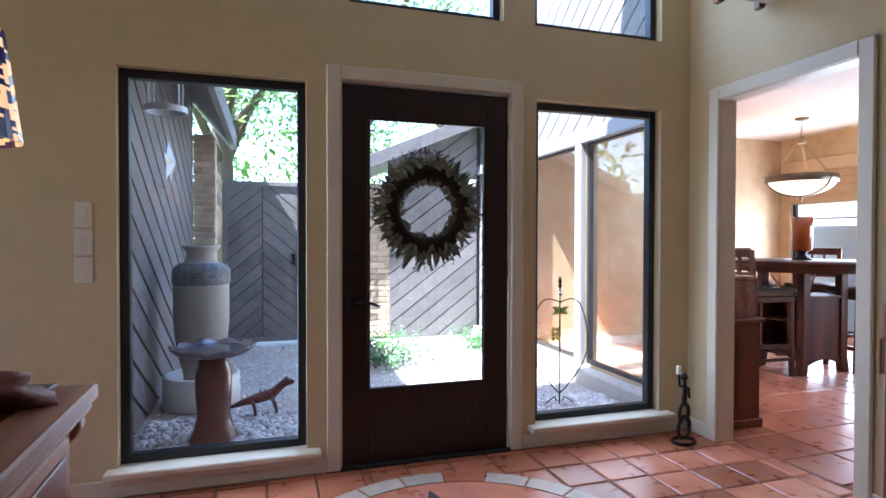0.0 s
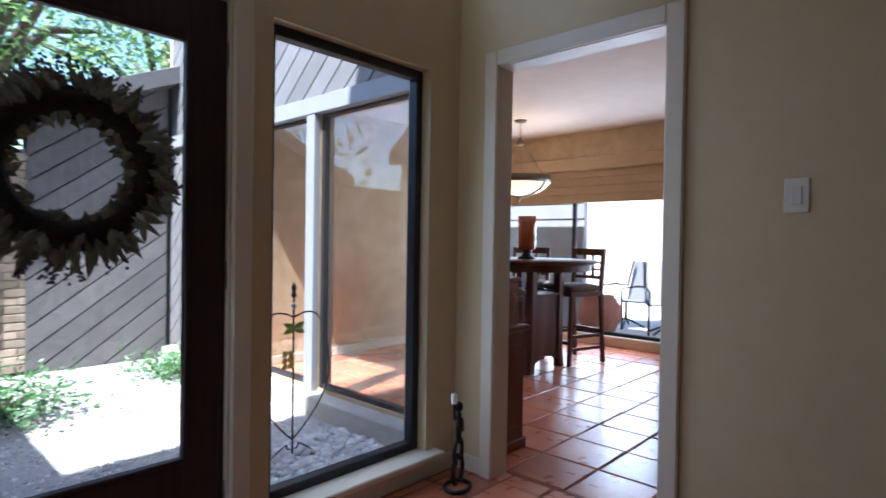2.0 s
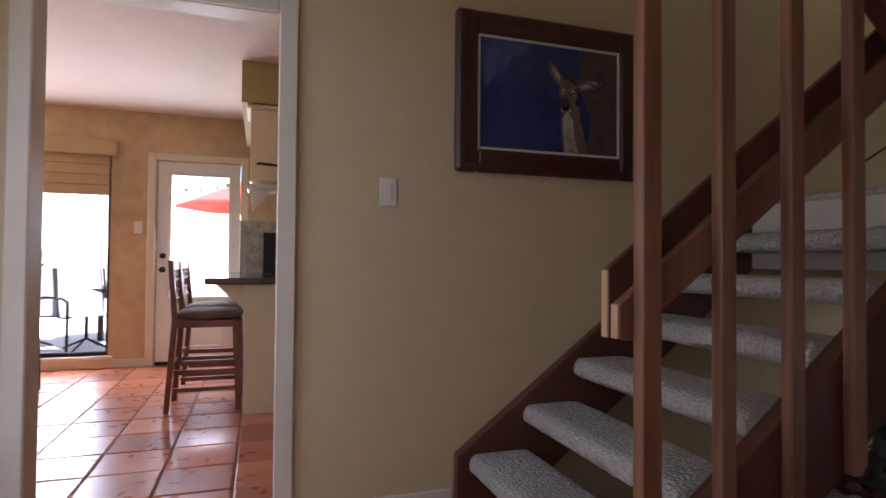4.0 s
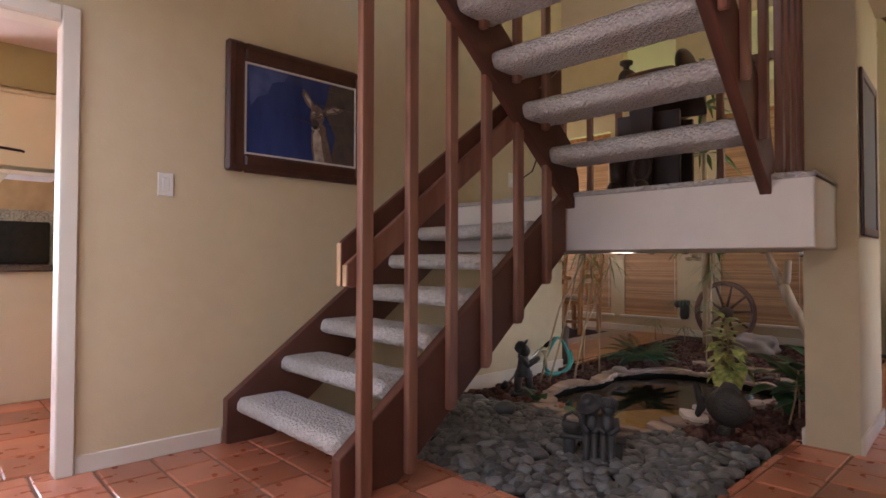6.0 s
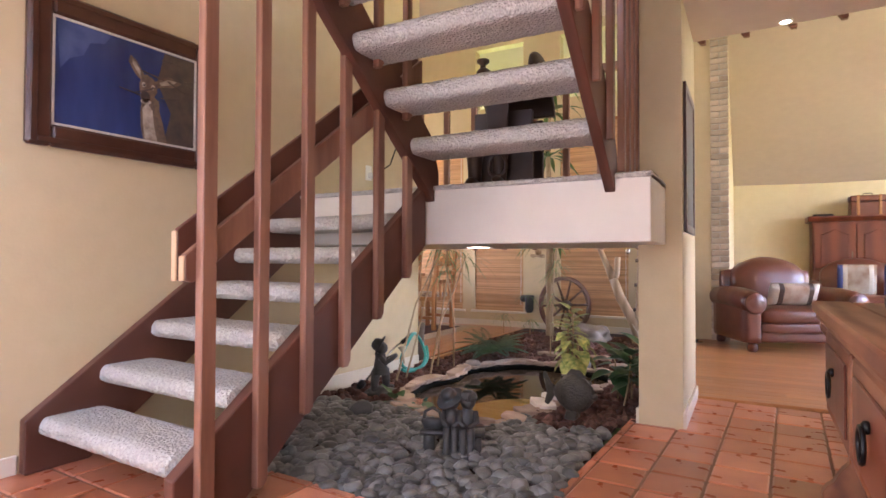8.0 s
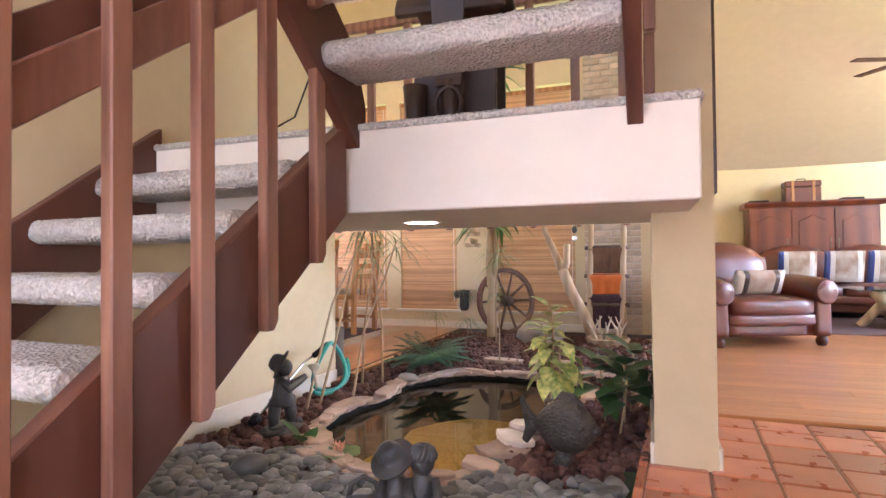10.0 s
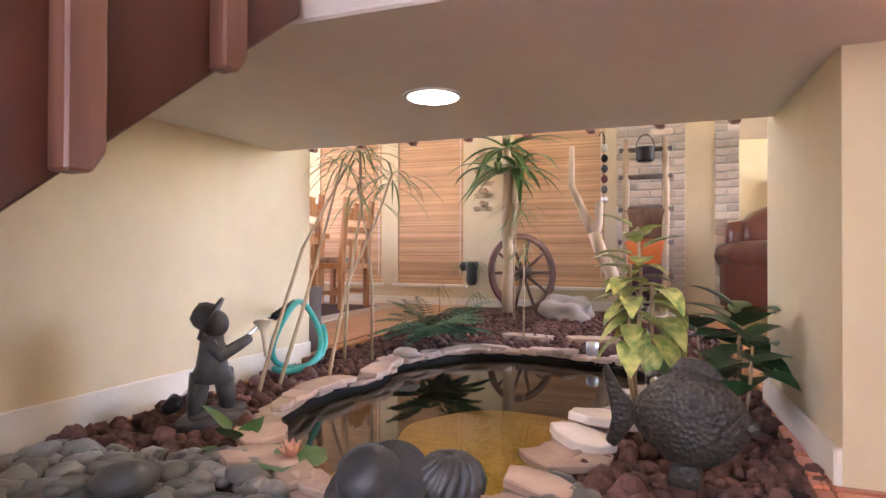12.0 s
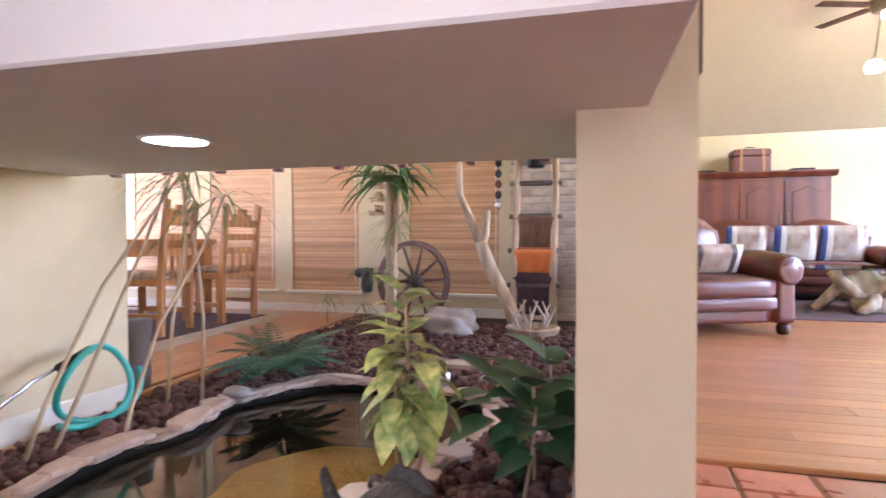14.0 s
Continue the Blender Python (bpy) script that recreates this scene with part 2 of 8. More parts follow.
M_STATUE = mat("weathered_bronze_resin", (0.030, 0.029, 0.028), (0.075, 0.070, 0.062), 22, 0.5, 0.2, bump=0.5, bump_scale=45, bump_dist=0.005)
M_FISH = mat("scaled_bronze", (0.075, 0.062, 0.045), (0.035, 0.03, 0.024), 22, 0.5, 0.3, bump=0.8, voronoi=85, bump_dist=0.006)
M_LINER = mat("black_pond_liner", (0.007, 0.007, 0.006), (0.014, 0.012, 0.010), 10, 0.85, spec=0.1)
M_PONDBED = mat("pond_gravel", (0.55, 0.37, 0.07), (0.36, 0.23, 0.045), 45, 0.8, bump=0.8, voronoi=80, bump_dist=0.01)
M_HOSE = mat("teal_hose", (0.03, 0.34, 0.27), (0.025, 0.28, 0.22), 10, 0.35)
M_CHROME = mat("chrome", (0.7, 0.7, 0.7), (0.6, 0.6, 0.6), 8, 0.15, 1.0)
M_BRASS = mat("pale_horn_brass", (0.55, 0.47, 0.33), (0.42, 0.34, 0.22), 12, 0.35, 0.5)
M_LEATHER = mat("brown_leather", (0.155, 0.042, 0.022), (0.085, 0.022, 0.012), 5, 0.34, bump=0.25, bump_scale=90, coat=0.15)
M_LEATHER_DARK = mat("dark_saddle_leather", (0.035, 0.018, 0.012), (0.06, 0.03, 0.018), 6, 0.4, bump=0.25)
M_CHERRY = mat("cherry_wood", (0.16, 0.038, 0.016), (0.09, 0.02, 0.009), 8, 0.33, bump=0.06, stretch=(1, 1, 0.25), wave=1.2)
M_ESPRESSO = mat("dark_cherry_wood", (0.10, 0.035, 0.02), (0.055, 0.019, 0.012), 8, 0.5, stretch=(1, 1, 0.3), wave=1.2, spec=0.3)
M_PINE = mat("honey_pine", (0.46, 0.22, 0.075), (0.33, 0.135, 0.042), 8, 0.42, stretch=(3, 3, 0.5), wave=1.2)
M_RUSTIC = mat("rustic_console_wood", (0.29, 0.115, 0.05), (0.16, 0.055, 0.026), 9, 0.5, bump=0.35, bump_scale=22, stretch=(3, 0.5, 3), wave=1.1)
M_BAMBOO = mat("bamboo_slat", (0.58, 0.34, 0.165), (0.45, 0.24, 0.105), 9, 0.6, bump=0.15, stretch=(0.3, 1, 4), rand=0.22, island=True)
M_SHADE = mat("roman_shade_cloth", (0.50, 0.36, 0.22), (0.44, 0.31, 0.18), 40, 0.85, bump=0.2)
M_WHITE = mat("white_paint", (0.78, 0.76, 0.72), (0.73, 0.71, 0.67), 6, 0.4)
M_CREAM = mat("cream_cabinet_paint", (0.74, 0.66, 0.46), (0.70, 0.62, 0.42), 6, 0.42)
M_OLIVE = mat("olive_paint", (0.40, 0.34, 0.15), (0.36, 0.30, 0.13), 8, 0.7)
M_GRANITE = mat("brown_granite", (0.12, 0.08, 0.06), (0.035, 0.03, 0.028), 70, 0.12, detail=8, big=0.1)
M_SPLASH = mat("speckled_backsplash", (0.55, 0.52, 0.45), (0.12, 0.11, 0.10), 60, 0.3)
M_CUSHION = mat("dark_cushion_cloth", (0.07, 0.05, 0.065), (0.16, 0.10, 0.06), 14, 0.85, bump=0.2)
M_FABRIC = mat("patterned_seat_cloth", (0.55, 0.45, 0.36), (0.16, 0.09, 0.06), 60, 0.9)
M_STONEPOT = mat("ribbed_stone_urn", (0.50, 0.48, 0.43), (0.40, 0.38, 0.34), 30, 0.85, bump=0.6, bump_scale=60, stretch=(0.3, 0.3, 6))
M_MOSAICDARK = mat("dark_mosaic_band", (0.05, 0.06, 0.075), (0.30, 0.30, 0.30), 60, 0.5, bump=0.6, voronoi=60)
M_GLAZE = mat("brown_glazed_ceramic", (0.20, 0.07, 0.05), (0.11, 0.04, 0.035), 7, 0.16, coat=0.5)
M_GLAZEBLUE = mat("blue_grey_glaze", (0.14, 0.15, 0.19), (0.20, 0.10, 0.08), 10, 0.14, coat=0.5)
M_RUST = mat("rusty_red_metal", (0.16, 0.05, 0.035), (0.09, 0.03, 0.025), 14, 0.6, 0.4, bump=0.3)
M_STEEL = mat("galvanized_metal", (0.55, 0.56, 0.58), (0.42, 0.43, 0.45), 10, 0.35, 0.9)
M_PLATE = mat("switch_plate_plastic", (0.72, 0.68, 0.58), (0.69, 0.65, 0.55), 4, 0.35)
M_WREATHIN = mat("dark_vine", (0.014, 0.010, 0.008), (0.030, 0.022, 0.015), 50, 1.0, spec=0.1, bump=1.0, bump_scale=120)
M_WREATHLEAF = mat("dried_sage_leaf", (0.17, 0.165, 0.11), (0.07, 0.065, 0.045), 20, 0.8, rand=0.4, island=True)
M_FLORAL = mat("dried_floral_spike", (0.10, 0.08, 0.12), (0.07, 0.05, 0.08), 20, 0.85, rand=0.3, island=True)
M_FRAME = mat("dark_picture_frame", (0.045, 0.016, 0.010), (0.085, 0.03, 0.016), 8, 0.35, bump=0.15)
M_MAT = mat("pale_picture_slip", (0.62, 0.58, 0.50), (0.55, 0.50, 0.43), 8, 0.6)
M_BLUEART = mat("blue_forest_painting", (0.010, 0.020, 0.095), (0.05, 0.075, 0.20), 5, 0.35, stretch=(1, 2, 0.5), big=0.5, coat=0.3)
M_DEER = mat("pale_brush_strokes", (0.55, 0.47, 0.38), (0.20, 0.14, 0.10), 30, 0.5)
M_DARKART = mat("dark_brush_strokes", (0.030, 0.025, 0.03), (0.11, 0.075, 0.05), 16, 0.5)
M_AMBER = mat("amber_glass", (0.42, 0.10, 0.02), (0.30, 0.06, 0.012), 9, 0.12, coat=0.5)
M_PATINA = mat("aged_bronze", (0.20, 0.155, 0.10), (0.12, 0.09, 0.06), 12, 0.4, 0.6)
M_BOWL = glow("lit_alabaster_bowl", (1.0, 0.80, 0.50), 0.30)
M_BULB = glow("lit_lens", (1.0, 0.90, 0.72), 1.8)
M_TERRACOTTA = mat("terracotta_pot", (0.36, 0.14, 0.08), (0.28, 0.10, 0.06), 8, 0.8, bump=0.2)
M_PATIOMESH = mat("patio_sling", (0.25, 0.25, 0.27), (0.20, 0.20, 0.22), 40, 0.6)
M_UMBRELLA = mat("red_umbrella_cloth", (0.50, 0.06, 0.05), (0.42, 0.05, 0.04), 8, 0.8)
M_ROOF = mat("grey_shingle", (0.14, 0.135, 0.14), (0.09, 0.09, 0.095), 14, 0.9, bump=0.5)
M_RUG = mat("pale_border_rug", (0.52, 0.44, 0.34), (0.40, 0.32, 0.24), 30, 0.95, bump=0.4)
M_RUGDARK = mat("dark_rug", (0.10, 0.04, 0.03), (0.05, 0.025, 0.02), 18, 0.95, bump=0.4)
M_FUR = mat("brown_fur_throw", (0.20, 0.11, 0.065), (0.11, 0.055, 0.03), 25, 0.95, bump=1.0, bump_scale=90, bump_dist=0.01, stretch=(1, 1, 0.3))
M_ORANGE = mat("orange_throw", (0.62, 0.17, 0.035), (0.52, 0.13, 0.025), 20, 0.9, bump=0.3)
M_DARKTHROW = mat("dark_purple_throw", (0.06, 0.025, 0.03), (0.035, 0.015, 0.02), 20, 0.9, bump=0.3)
M_HIDE = mat("cowhide_cushion", (0.22, 0.12, 0.065), (0.46, 0.39, 0.31), 5, 0.8, bump=0.2, big=0.1)
M_CUSHWHITE = mat("white_cushion_band", (0.55, 0.49, 0.41), None, 20, 0.85)
M_BLUECLOTH = mat("blue_cushion_edge", (0.06, 0.09, 0.28), None, 20, 0.7)
M_ANTLER = mat("antler_bone", (0.55, 0.46, 0.35), (0.38, 0.29, 0.20), 12, 0.55)
M_STRIPW = mat("white_ring_stone", (0.62, 0.52, 0.42), (0.50, 0.40, 0.31), 18, 0.45, bump=0.3, rand=0.15)
M_DARKSTONE = mat("dark_inlay_stone", (0.05, 0.03, 0.028), (0.08, 0.045, 0.04), 16, 0.4)
M_WINGYEL = mat("yellow_glass_ornament", (0.75, 0.42, 0.05), (0.60, 0.50, 0.10), 12, 0.2)
M_LIME = mat("lime_glass_ornament", (0.30, 0.42, 0.08), None, 12, 0.2)

# ---- helpers of shape ----
def bm_box(x0, x1, y0, y1, z0, z1, bevel=0.0, bm=None, m=None, seg=1):
    """A box, bevelled, added to bm."""
    own = bmesh.new()
    bmesh.ops.create_cube(own, size=1)
    for v in own.verts:
        v.co = Vector((x0 if v.co.x < 0 else x1, y0 if v.co.y < 0 else y1, z0 if v.co.z < 0 else z1))
    if bevel:
        bmesh.ops.bevel(own, geom=own.edges[:], offset=bevel, segments=seg, affect="EDGES", profile=0.5)
    if m is not None:
        own.transform(m)
    return merge(own, bm)


def merge(own, bm):
    if bm is None:
        return own
    tmp = bpy.data.meshes.new("tmp")
    own.to_mesh(tmp)
    own.free()
    bm.from_mesh(tmp)
    bpy.data.meshes.remove(tmp)
    return bm


def bm_prism(points, axis, a, b, bevel=0.0, bm=None):
    """A polygon of 2D points pushed from a to b along an axis ('x': points are y, z; 'y': x, z; 'z': x, y)."""
    own = bmesh.new()

    def put(p, d):
        return {"x": (d, p[0], p[1]), "y": (p[0], d, p[1]), "z": (p[0], p[1], d)}[axis]
    lo = [own.verts.new(put(p, a)) for p in points]
    hi = [own.verts.new(put(p, b)) for p in points]
    k = len(points)
    own.faces.new(lo)
    own.faces.new(hi[::-1])
    for i in range(k):
        own.faces.new((lo[i], hi[i], hi[(i + 1) % k], lo[(i + 1) % k]))
    bmesh.ops.recalc_face_normals(own, faces=own.faces[:])
    if bevel:
        bmesh.ops.bevel(own, geom=own.edges[:], offset=bevel, segments=1, affect="EDGES")
    return merge(own, bm)


def bm_lathe(profile, seg=32, bm=None, m=None):
    """A solid of revolution round z from (radius, z) pairs."""
    own = bmesh.new()
    rings = []
    for r, z in profile:
        if r < 1e-5:
            rings.append([own.verts.new((0, 0, z))])
        else:
            rings.append([own.verts.new((r * math.cos(2 * math.pi * i / seg), r * math.sin(2 * math.pi * i / seg), z)) for i in range(seg)])
    for a, b in zip(rings, rings[1:]):
        for i in range(seg):
            j = (i + 1) % seg
            if len(a) == 1 and len(b) == 1:
                continue
            if len(a) == 1:
                own.faces.new((a[0], b[j], b[i]))
            elif len(b) == 1:
                own.faces.new((a[i], a[j], b[0]))
            else:
                own.faces.new((a[i], a[j], b[j], b[i]))
    bmesh.ops.recalc_face_normals(own, faces=own.faces[:])
    if m is not None:
        own.transform(m)
    return merge(own, bm)


def bm_tube(points, radius, seg=8, bm=None, closed=False):
    """A round tube along points; radius may be one number or a list."""
    own = bmesh.new()
    pts = [Vector(p) for p in points]
    k = len(pts)
    rs = list(radius) if hasattr(radius, "__len__") else [radius] * k
    rings = []
    side = None
    for i, p in enumerate(pts):
        q0, q1 = (pts[i - 1] if i or closed else p), (pts[(i + 1) % k] if i < k - 1 or closed else p)
        d = (q1 - q0).normalized()
        if side is None:
            side = d.orthogonal().normalized()
        side = (side - d * side.dot(d)).normalized()
        up = d.cross(side)
        rings.append([own.verts.new(p + rs[i] * (side * math.cos(2 * math.pi * j / seg) + up * math.sin(2 * math.pi * j / seg))) for j in range(seg)])
    for i in range(k if closed else k - 1):
        a, b = rings[i], rings[(i + 1) % k]
        for j in range(seg):
            own.faces.new((a[j], a[(j + 1) % seg], b[(j + 1) % seg], b[j]))
    if not closed:
        own.faces.new(rings[0][::-1])
        own.faces.new(rings[-1])
    bmesh.ops.recalc_face_normals(own, faces=own.faces[:])
    return merge(own, bm)


def bm_ball(center, size, sub=2, bm=None, rough=0.0, seed=0, m=None):
    """A lumpy ball of half sizes."""
    own = bmesh.new()
    bmesh.ops.create_icosphere(own, subdivisions=sub, radius=1)
    for v in own.verts:
        k = 1 + rough * noise.noise(v.co * 1.7 + Vector((seed * 3.1, seed * 1.7, seed)))
        v.co = Vector((v.co.x * size[0], v.co.y * size[1], v.co.z * size[2])) * k
    if m is not None:
        own.transform(m)
    bmesh.ops.translate(own, verts=own.verts[:], vec=center)
    return merge(own, bm)


def mesh_of(name, bm, material, smooth=False):
    me = bpy.data.meshes.new(name)
    bm.to_mesh(me)
    bm.free()
    for m in (material if isinstance(material, (list, tuple)) else [material]):
        me.materials.append(m)
    if smooth:
        me.polygons.foreach_set("use_smooth", [True] * len(me.polygons))
        me.update()
    return me


def part(name, bm, material, parent, label="", smooth=False):
    """Links a bmesh as one mesh object under a thing or a part."""
    ob = new(name, mesh_of(name, bm, material, smooth))
    ob.parent = parent
    if label:
        tagged(ob, label)
    return ob


def thing(name, label, category, at=(0, 0, 0), turn=0.0, group=""):
    """An Empty at the base of a thing, which parents its parts."""
    ob = new(name)
    ob.empty_display_size = 0.1
    ob.matrix_world = pose(*at, 0, 0, turn)
    return tagged(ob, label, category, group)


def solo(name, bm, material, label, category, smooth=False, group="", at=None, turn=0.0):
    """A thing of a single mesh."""
    ob = new(name, mesh_of(name, bm, material, smooth))
    if at:
        ob.matrix_world = pose(*at, 0, 0, turn)
    return tagged(ob, label, category, group)


def built(name, bm, material, label="", smooth=False):
    """A piece of the setting."""
    ob = new(name, mesh_of(name, bm, material, smooth))
    return tagged(ob, label, name.split("_")[0], kind="structure")


def wall_with_holes(axis, at0, at1, u0, u1, z0, z1, holes):
    """A wall slab between at0 and at1, spanning u0..u1, with through holes (ua, ub, za, zb)."""
    us = sorted({u0, u1, *[h[0] for h in holes], *[h[1] for h in holes]})
    zs = sorted({z0, z1, *[h[2] for h in holes], *[h[3] for h in holes]})
    us = [u for u in us if u0 <= u <= u1]
    zs = [z for z in zs if z0 <= z <= z1]
    bm = bmesh.new()
    solid = [[not any(h[0] - 1e-6 <= (ua + ub) / 2 <= h[1] and h[2] <= (za + zb) / 2 <= h[3] for h in holes) for za, zb in zip(zs, zs[1:])] for ua, ub in zip(us, us[1:])]

    def P(u, d, z):
        return bm.verts.new((u, d, z) if axis == "y" else (d, u, z))

    def quad(*ps):
        bm.faces.new([P(*p) for p in ps])
    for i, (ua, ub) in enumerate(zip(us, us[1:])):
        for j, (za, zb) in enumerate(zip(zs, zs[1:])):
            if not solid[i][j]:
                continue
            for d in (at0, at1):
                quad((ua, d, za), (ub, d, za), (ub, d, zb), (ua, d, zb))
            if i == 0 or not solid[i - 1][j]:
                quad((ua, at0, za), (ua, at1, za), (ua, at1, zb), (ua, at0, zb))
            if i == len(us) - 2 or not solid[i + 1][j]:
                quad((ub, at0, za), (ub, at1, za), (ub, at1, zb), (ub, at0, zb))
            if j == 0 or not solid[i][j - 1]:
                quad((ua, at0, za), (ub, at0, za), (ub, at1, za), (ua, at1, za))
            if j == len(zs) - 2 or not solid[i][j + 1]:
                quad((ua, at0, zb), (ub, at0, zb), (ub, at1, zb), (ua, at1, zb))
    bmesh.ops.remove_doubles(bm, verts=bm.verts[:], dist=1e-5)
    bmesh.ops.recalc_face_normals(bm, faces=bm.faces[:])
    return bm


def ring_frame(axis, d0, d1, u0, u1, z0, z1, w, bevel=0.003, bottom=True, bm=None):
    """Four (or three) boards round an opening: outer size u0..u1, z0..z1, board width w."""
    bm = bm or bmesh.new()
    boards = [(u0, u0 + w, z0, z1), (u1 - w, u1, z0, z1), (u0 + w, u1 - w, z1 - w, z1)]
    if bottom:
        boards.append((u0 + w, u1 - w, z0, z0 + w))
    for a, b, c, d in boards:
        if axis == "y":
            bm_box(a, b, d0, d1, c, d, bevel, bm)
        else:
            bm_box(d0, d1, a, b, c, d, bevel, bm)
    return bm


# ---- the house: walls, floors, ceilings ----
FRONT, RIGHT = 2.5, 2.0
H_LOFT, SLAB = 2.49, 2.75
front_holes = [(-1.27, -0.40, 0.13, 2.04), (-0.24, 0.76, -0.02, 2.07), (0.91, 1.78, 0.13, 2.04), (-0.18, 0.70, 2.47, 4.3), (0.90, 1.78, 2.47, 4.3)]
built("wall_front", wall_with_holes("y", FRONT, FRONT + 0.16, -5.6, RIGHT, -0.1, 5.3, front_holes), M_WALL, "tan painted front wall with tall windows")
built("wall_right", wall_with_holes("x", RIGHT, RIGHT + 0.12, -2.48, FRONT + 0.16, -0.1, 5.3, [(1.40, 2.25, -0.02, 2.065)]), M_WALL, "tan painted wall beside the stairs")
built("wall_left", wall_with_holes("x", -1.62, -1.47, -2.45, 1.5, -0.1, H_LOFT, []), M_WALL, "tan painted wall behind the console table")
# unseen end wall; its opening is invented for the fill lamp
built("wall_hall_end", wall_with_holes("x", -5.6, -5.45, -2.5, 2.5, -0.1, 5.3, [(0.2, 2.2, 0.8, 3.6)]), M_WALL)
built("wall_pillar", bm_box(-0.35, -0.11, -2.45, -1.60, -0.1, 5.3), M_WALL, "tan painted wall end at the landing")
built("wall_loft_back", bm_box(-5.6, -1.6, -2.60, -2.45, -0.1, H_LOFT), M_WALL)
# living room
built("wall_blinds", wall_with_holes("y", -5.86, -5.70, -0.45, 6.4, -0.1, 5.6, [(3.10, 3.9, 0.22, 2.9), (2.14, 2.90, 0.22, 2.9), (0.69, 1.60, 0.22, 2.9), (4.1, 4.9, 0.22, 2.9), (0.69, 1.60, 3.2, 4.1), (2.14, 2.90, 3.2, 4.1)]), M_WALL, "yellow painted wall with tall blinds")
built("wall_return", bm_box(-0.45, -0.30, -9.5, -5.86, -0.1, 5.6), M_WALL)
built("wall_far", bm_box(-6.4, -0.30, -9.65, -9.5, -0.1, 5.6), M_WALL)
built("wall_living_side", wall_with_holes("x", -6.4, -6.25, -9.5, -2.45, -0.1, 5.9, [(-8.2, -3.8, 0.7, 3.2)]), M_WALL)
built("wall_formal_side", wall_with_holes("x", 6.3, 6.45, -5.7, -2.45, -0.1, 5.9, [(-5.4, -3.0, 0.5, 2.6)]), M_WALL)
built("wall_formal_north", bm_box(2.12, 6.45, -2.48, -2.34, -0.1, 5.6), M_WALL)
bm = bmesh.new()
bm_prism([(-9.6, 2.28), (-2.3, 5.9), (-2.3, 6.02), (-9.6, 2.40)], "x", -6.4, 6.45, 0, bm)
built("ceiling_living", bm, M_CEIL_LIVING, "sloped beige ceiling")
bm = bmesh.new()
bm_box(-6.4, RIGHT + 0.12, -2.45, FRONT + 0.16, 5.3, 5.42, 0, bm)
built("ceiling_loft", bm, M_CEIL)
built("wall_loft_gable", bm_box(-6.4, 6.45, -2.44, -2.3, 5.42, 6.0), M_WALL)
bm = bmesh.new()
bm_box(-5.6, -0.35, -2.45, 1.90, H_LOFT, SLAB, 0, bm)
bm_box(-0.35, RIGHT, 0.72, 1.90, H_LOFT, SLAB, 0, bm)
built("ceiling_hall", bm, M_CEIL, "cream underside of the loft floor")
# breakfast room
DX, DY, DCEIL = 5.88, 5.26, 2.53
built("wall_breakfast_far", wall_with_holes("x", DX, DX + 0.15, -0.6, DY, -0.1, DCEIL, [(2.865, 5.12, 0.12, 2.15), (1.67, 2.46, -0.02, 2.06)]), M_FAUX, "mottled ochre plaster wall")
built("wall_breakfast_north", bm_box(2.24, DX + 0.15, DY, DY + 0.15, -0.1, DCEIL), M_FAUX, "mottled ochre plaster wall")
built("wall_breakfast_west", wall_with_holes("x", 2.12, 2.24, FRONT + 0.16, 6.6, -0.1, 3.6, [(2.95, 3.92, 0.12, 2.1), (4.02, 5.2, 0.12, 2.1)]), M_FAUX)
built("wall_kitchen_south", bm_box(RIGHT + 0.12, DX + 0.15, -0.75, -0.6, -0.1, DCEIL), M_FAUX)
built("ceiling_breakfast", bm_box(RIGHT + 0.12, DX + 0.15, -0.75, DY + 0.15, DCEIL, DCEIL + 0.12), M_CEIL, "cream ceiling")
# floors under the pieces
bm = bmesh.new()
bm_box(-5.6, -0.09, -2.5, FRONT + 0.16, -0.12, -0.008, 0, bm)
bm_box(-0.09, RIGHT + 0.12, 0.03, FRONT + 0.16, -0.12, -0.008, 0, bm)
FLOOR_HALL = built("floor_hall", bm, M_GROUT, "terracotta tile floor with dark joints")
FLOOR_BREAKFAST = built("floor_breakfast", bm_box(RIGHT + 0.12, DX, -0.6, DY, -0.12, -0.008), M_GROUT, "glossy terracotta tile floor")
bm = bmesh.new()
bm_box(-6.3, -0.15, -9.5, -2.5, -0.12, -0.006, 0, bm)
bm_box(2.02, 6.3, -5.7, -2.48, -0.12, -0.006, 0, bm)
bm_box(-0.15, 2.02, -5.7, -5.2, -0.12, -0.006, 0, bm)
FLOOR_LIVING = built("floor_living", bm, M_SOIL, "red-brown oak plank floor")
# ground outside, one sheet
bm = bmesh.new()
bm_box(-400, 400, -400, 400, -0.60, -0.5, 0, bm)
built("ground", bm, M_LAWN)
built("ground_courtyard", bm_box(-1.6, 2.3, FRONT + 0.16, 9.0, -0.4, -0.03), M_GRAVEL, "pale pea gravel of the courtyard")
built("ground_patio", bm_box(DX + 0.15, 14, -1, 10, -0.4, -0.04), M_PATIO, "sunlit concrete patio")


# ---- front door and windows ----
def trim_opening(name, axis, d0, d1, u0, u1, z1, w, bottom=False, z0=0.0):
    built(name, ring_frame(axis, d0, d1, u0, u1, z0, z1, w, 0.006, bottom), M_TRIM, "cream painted casing")


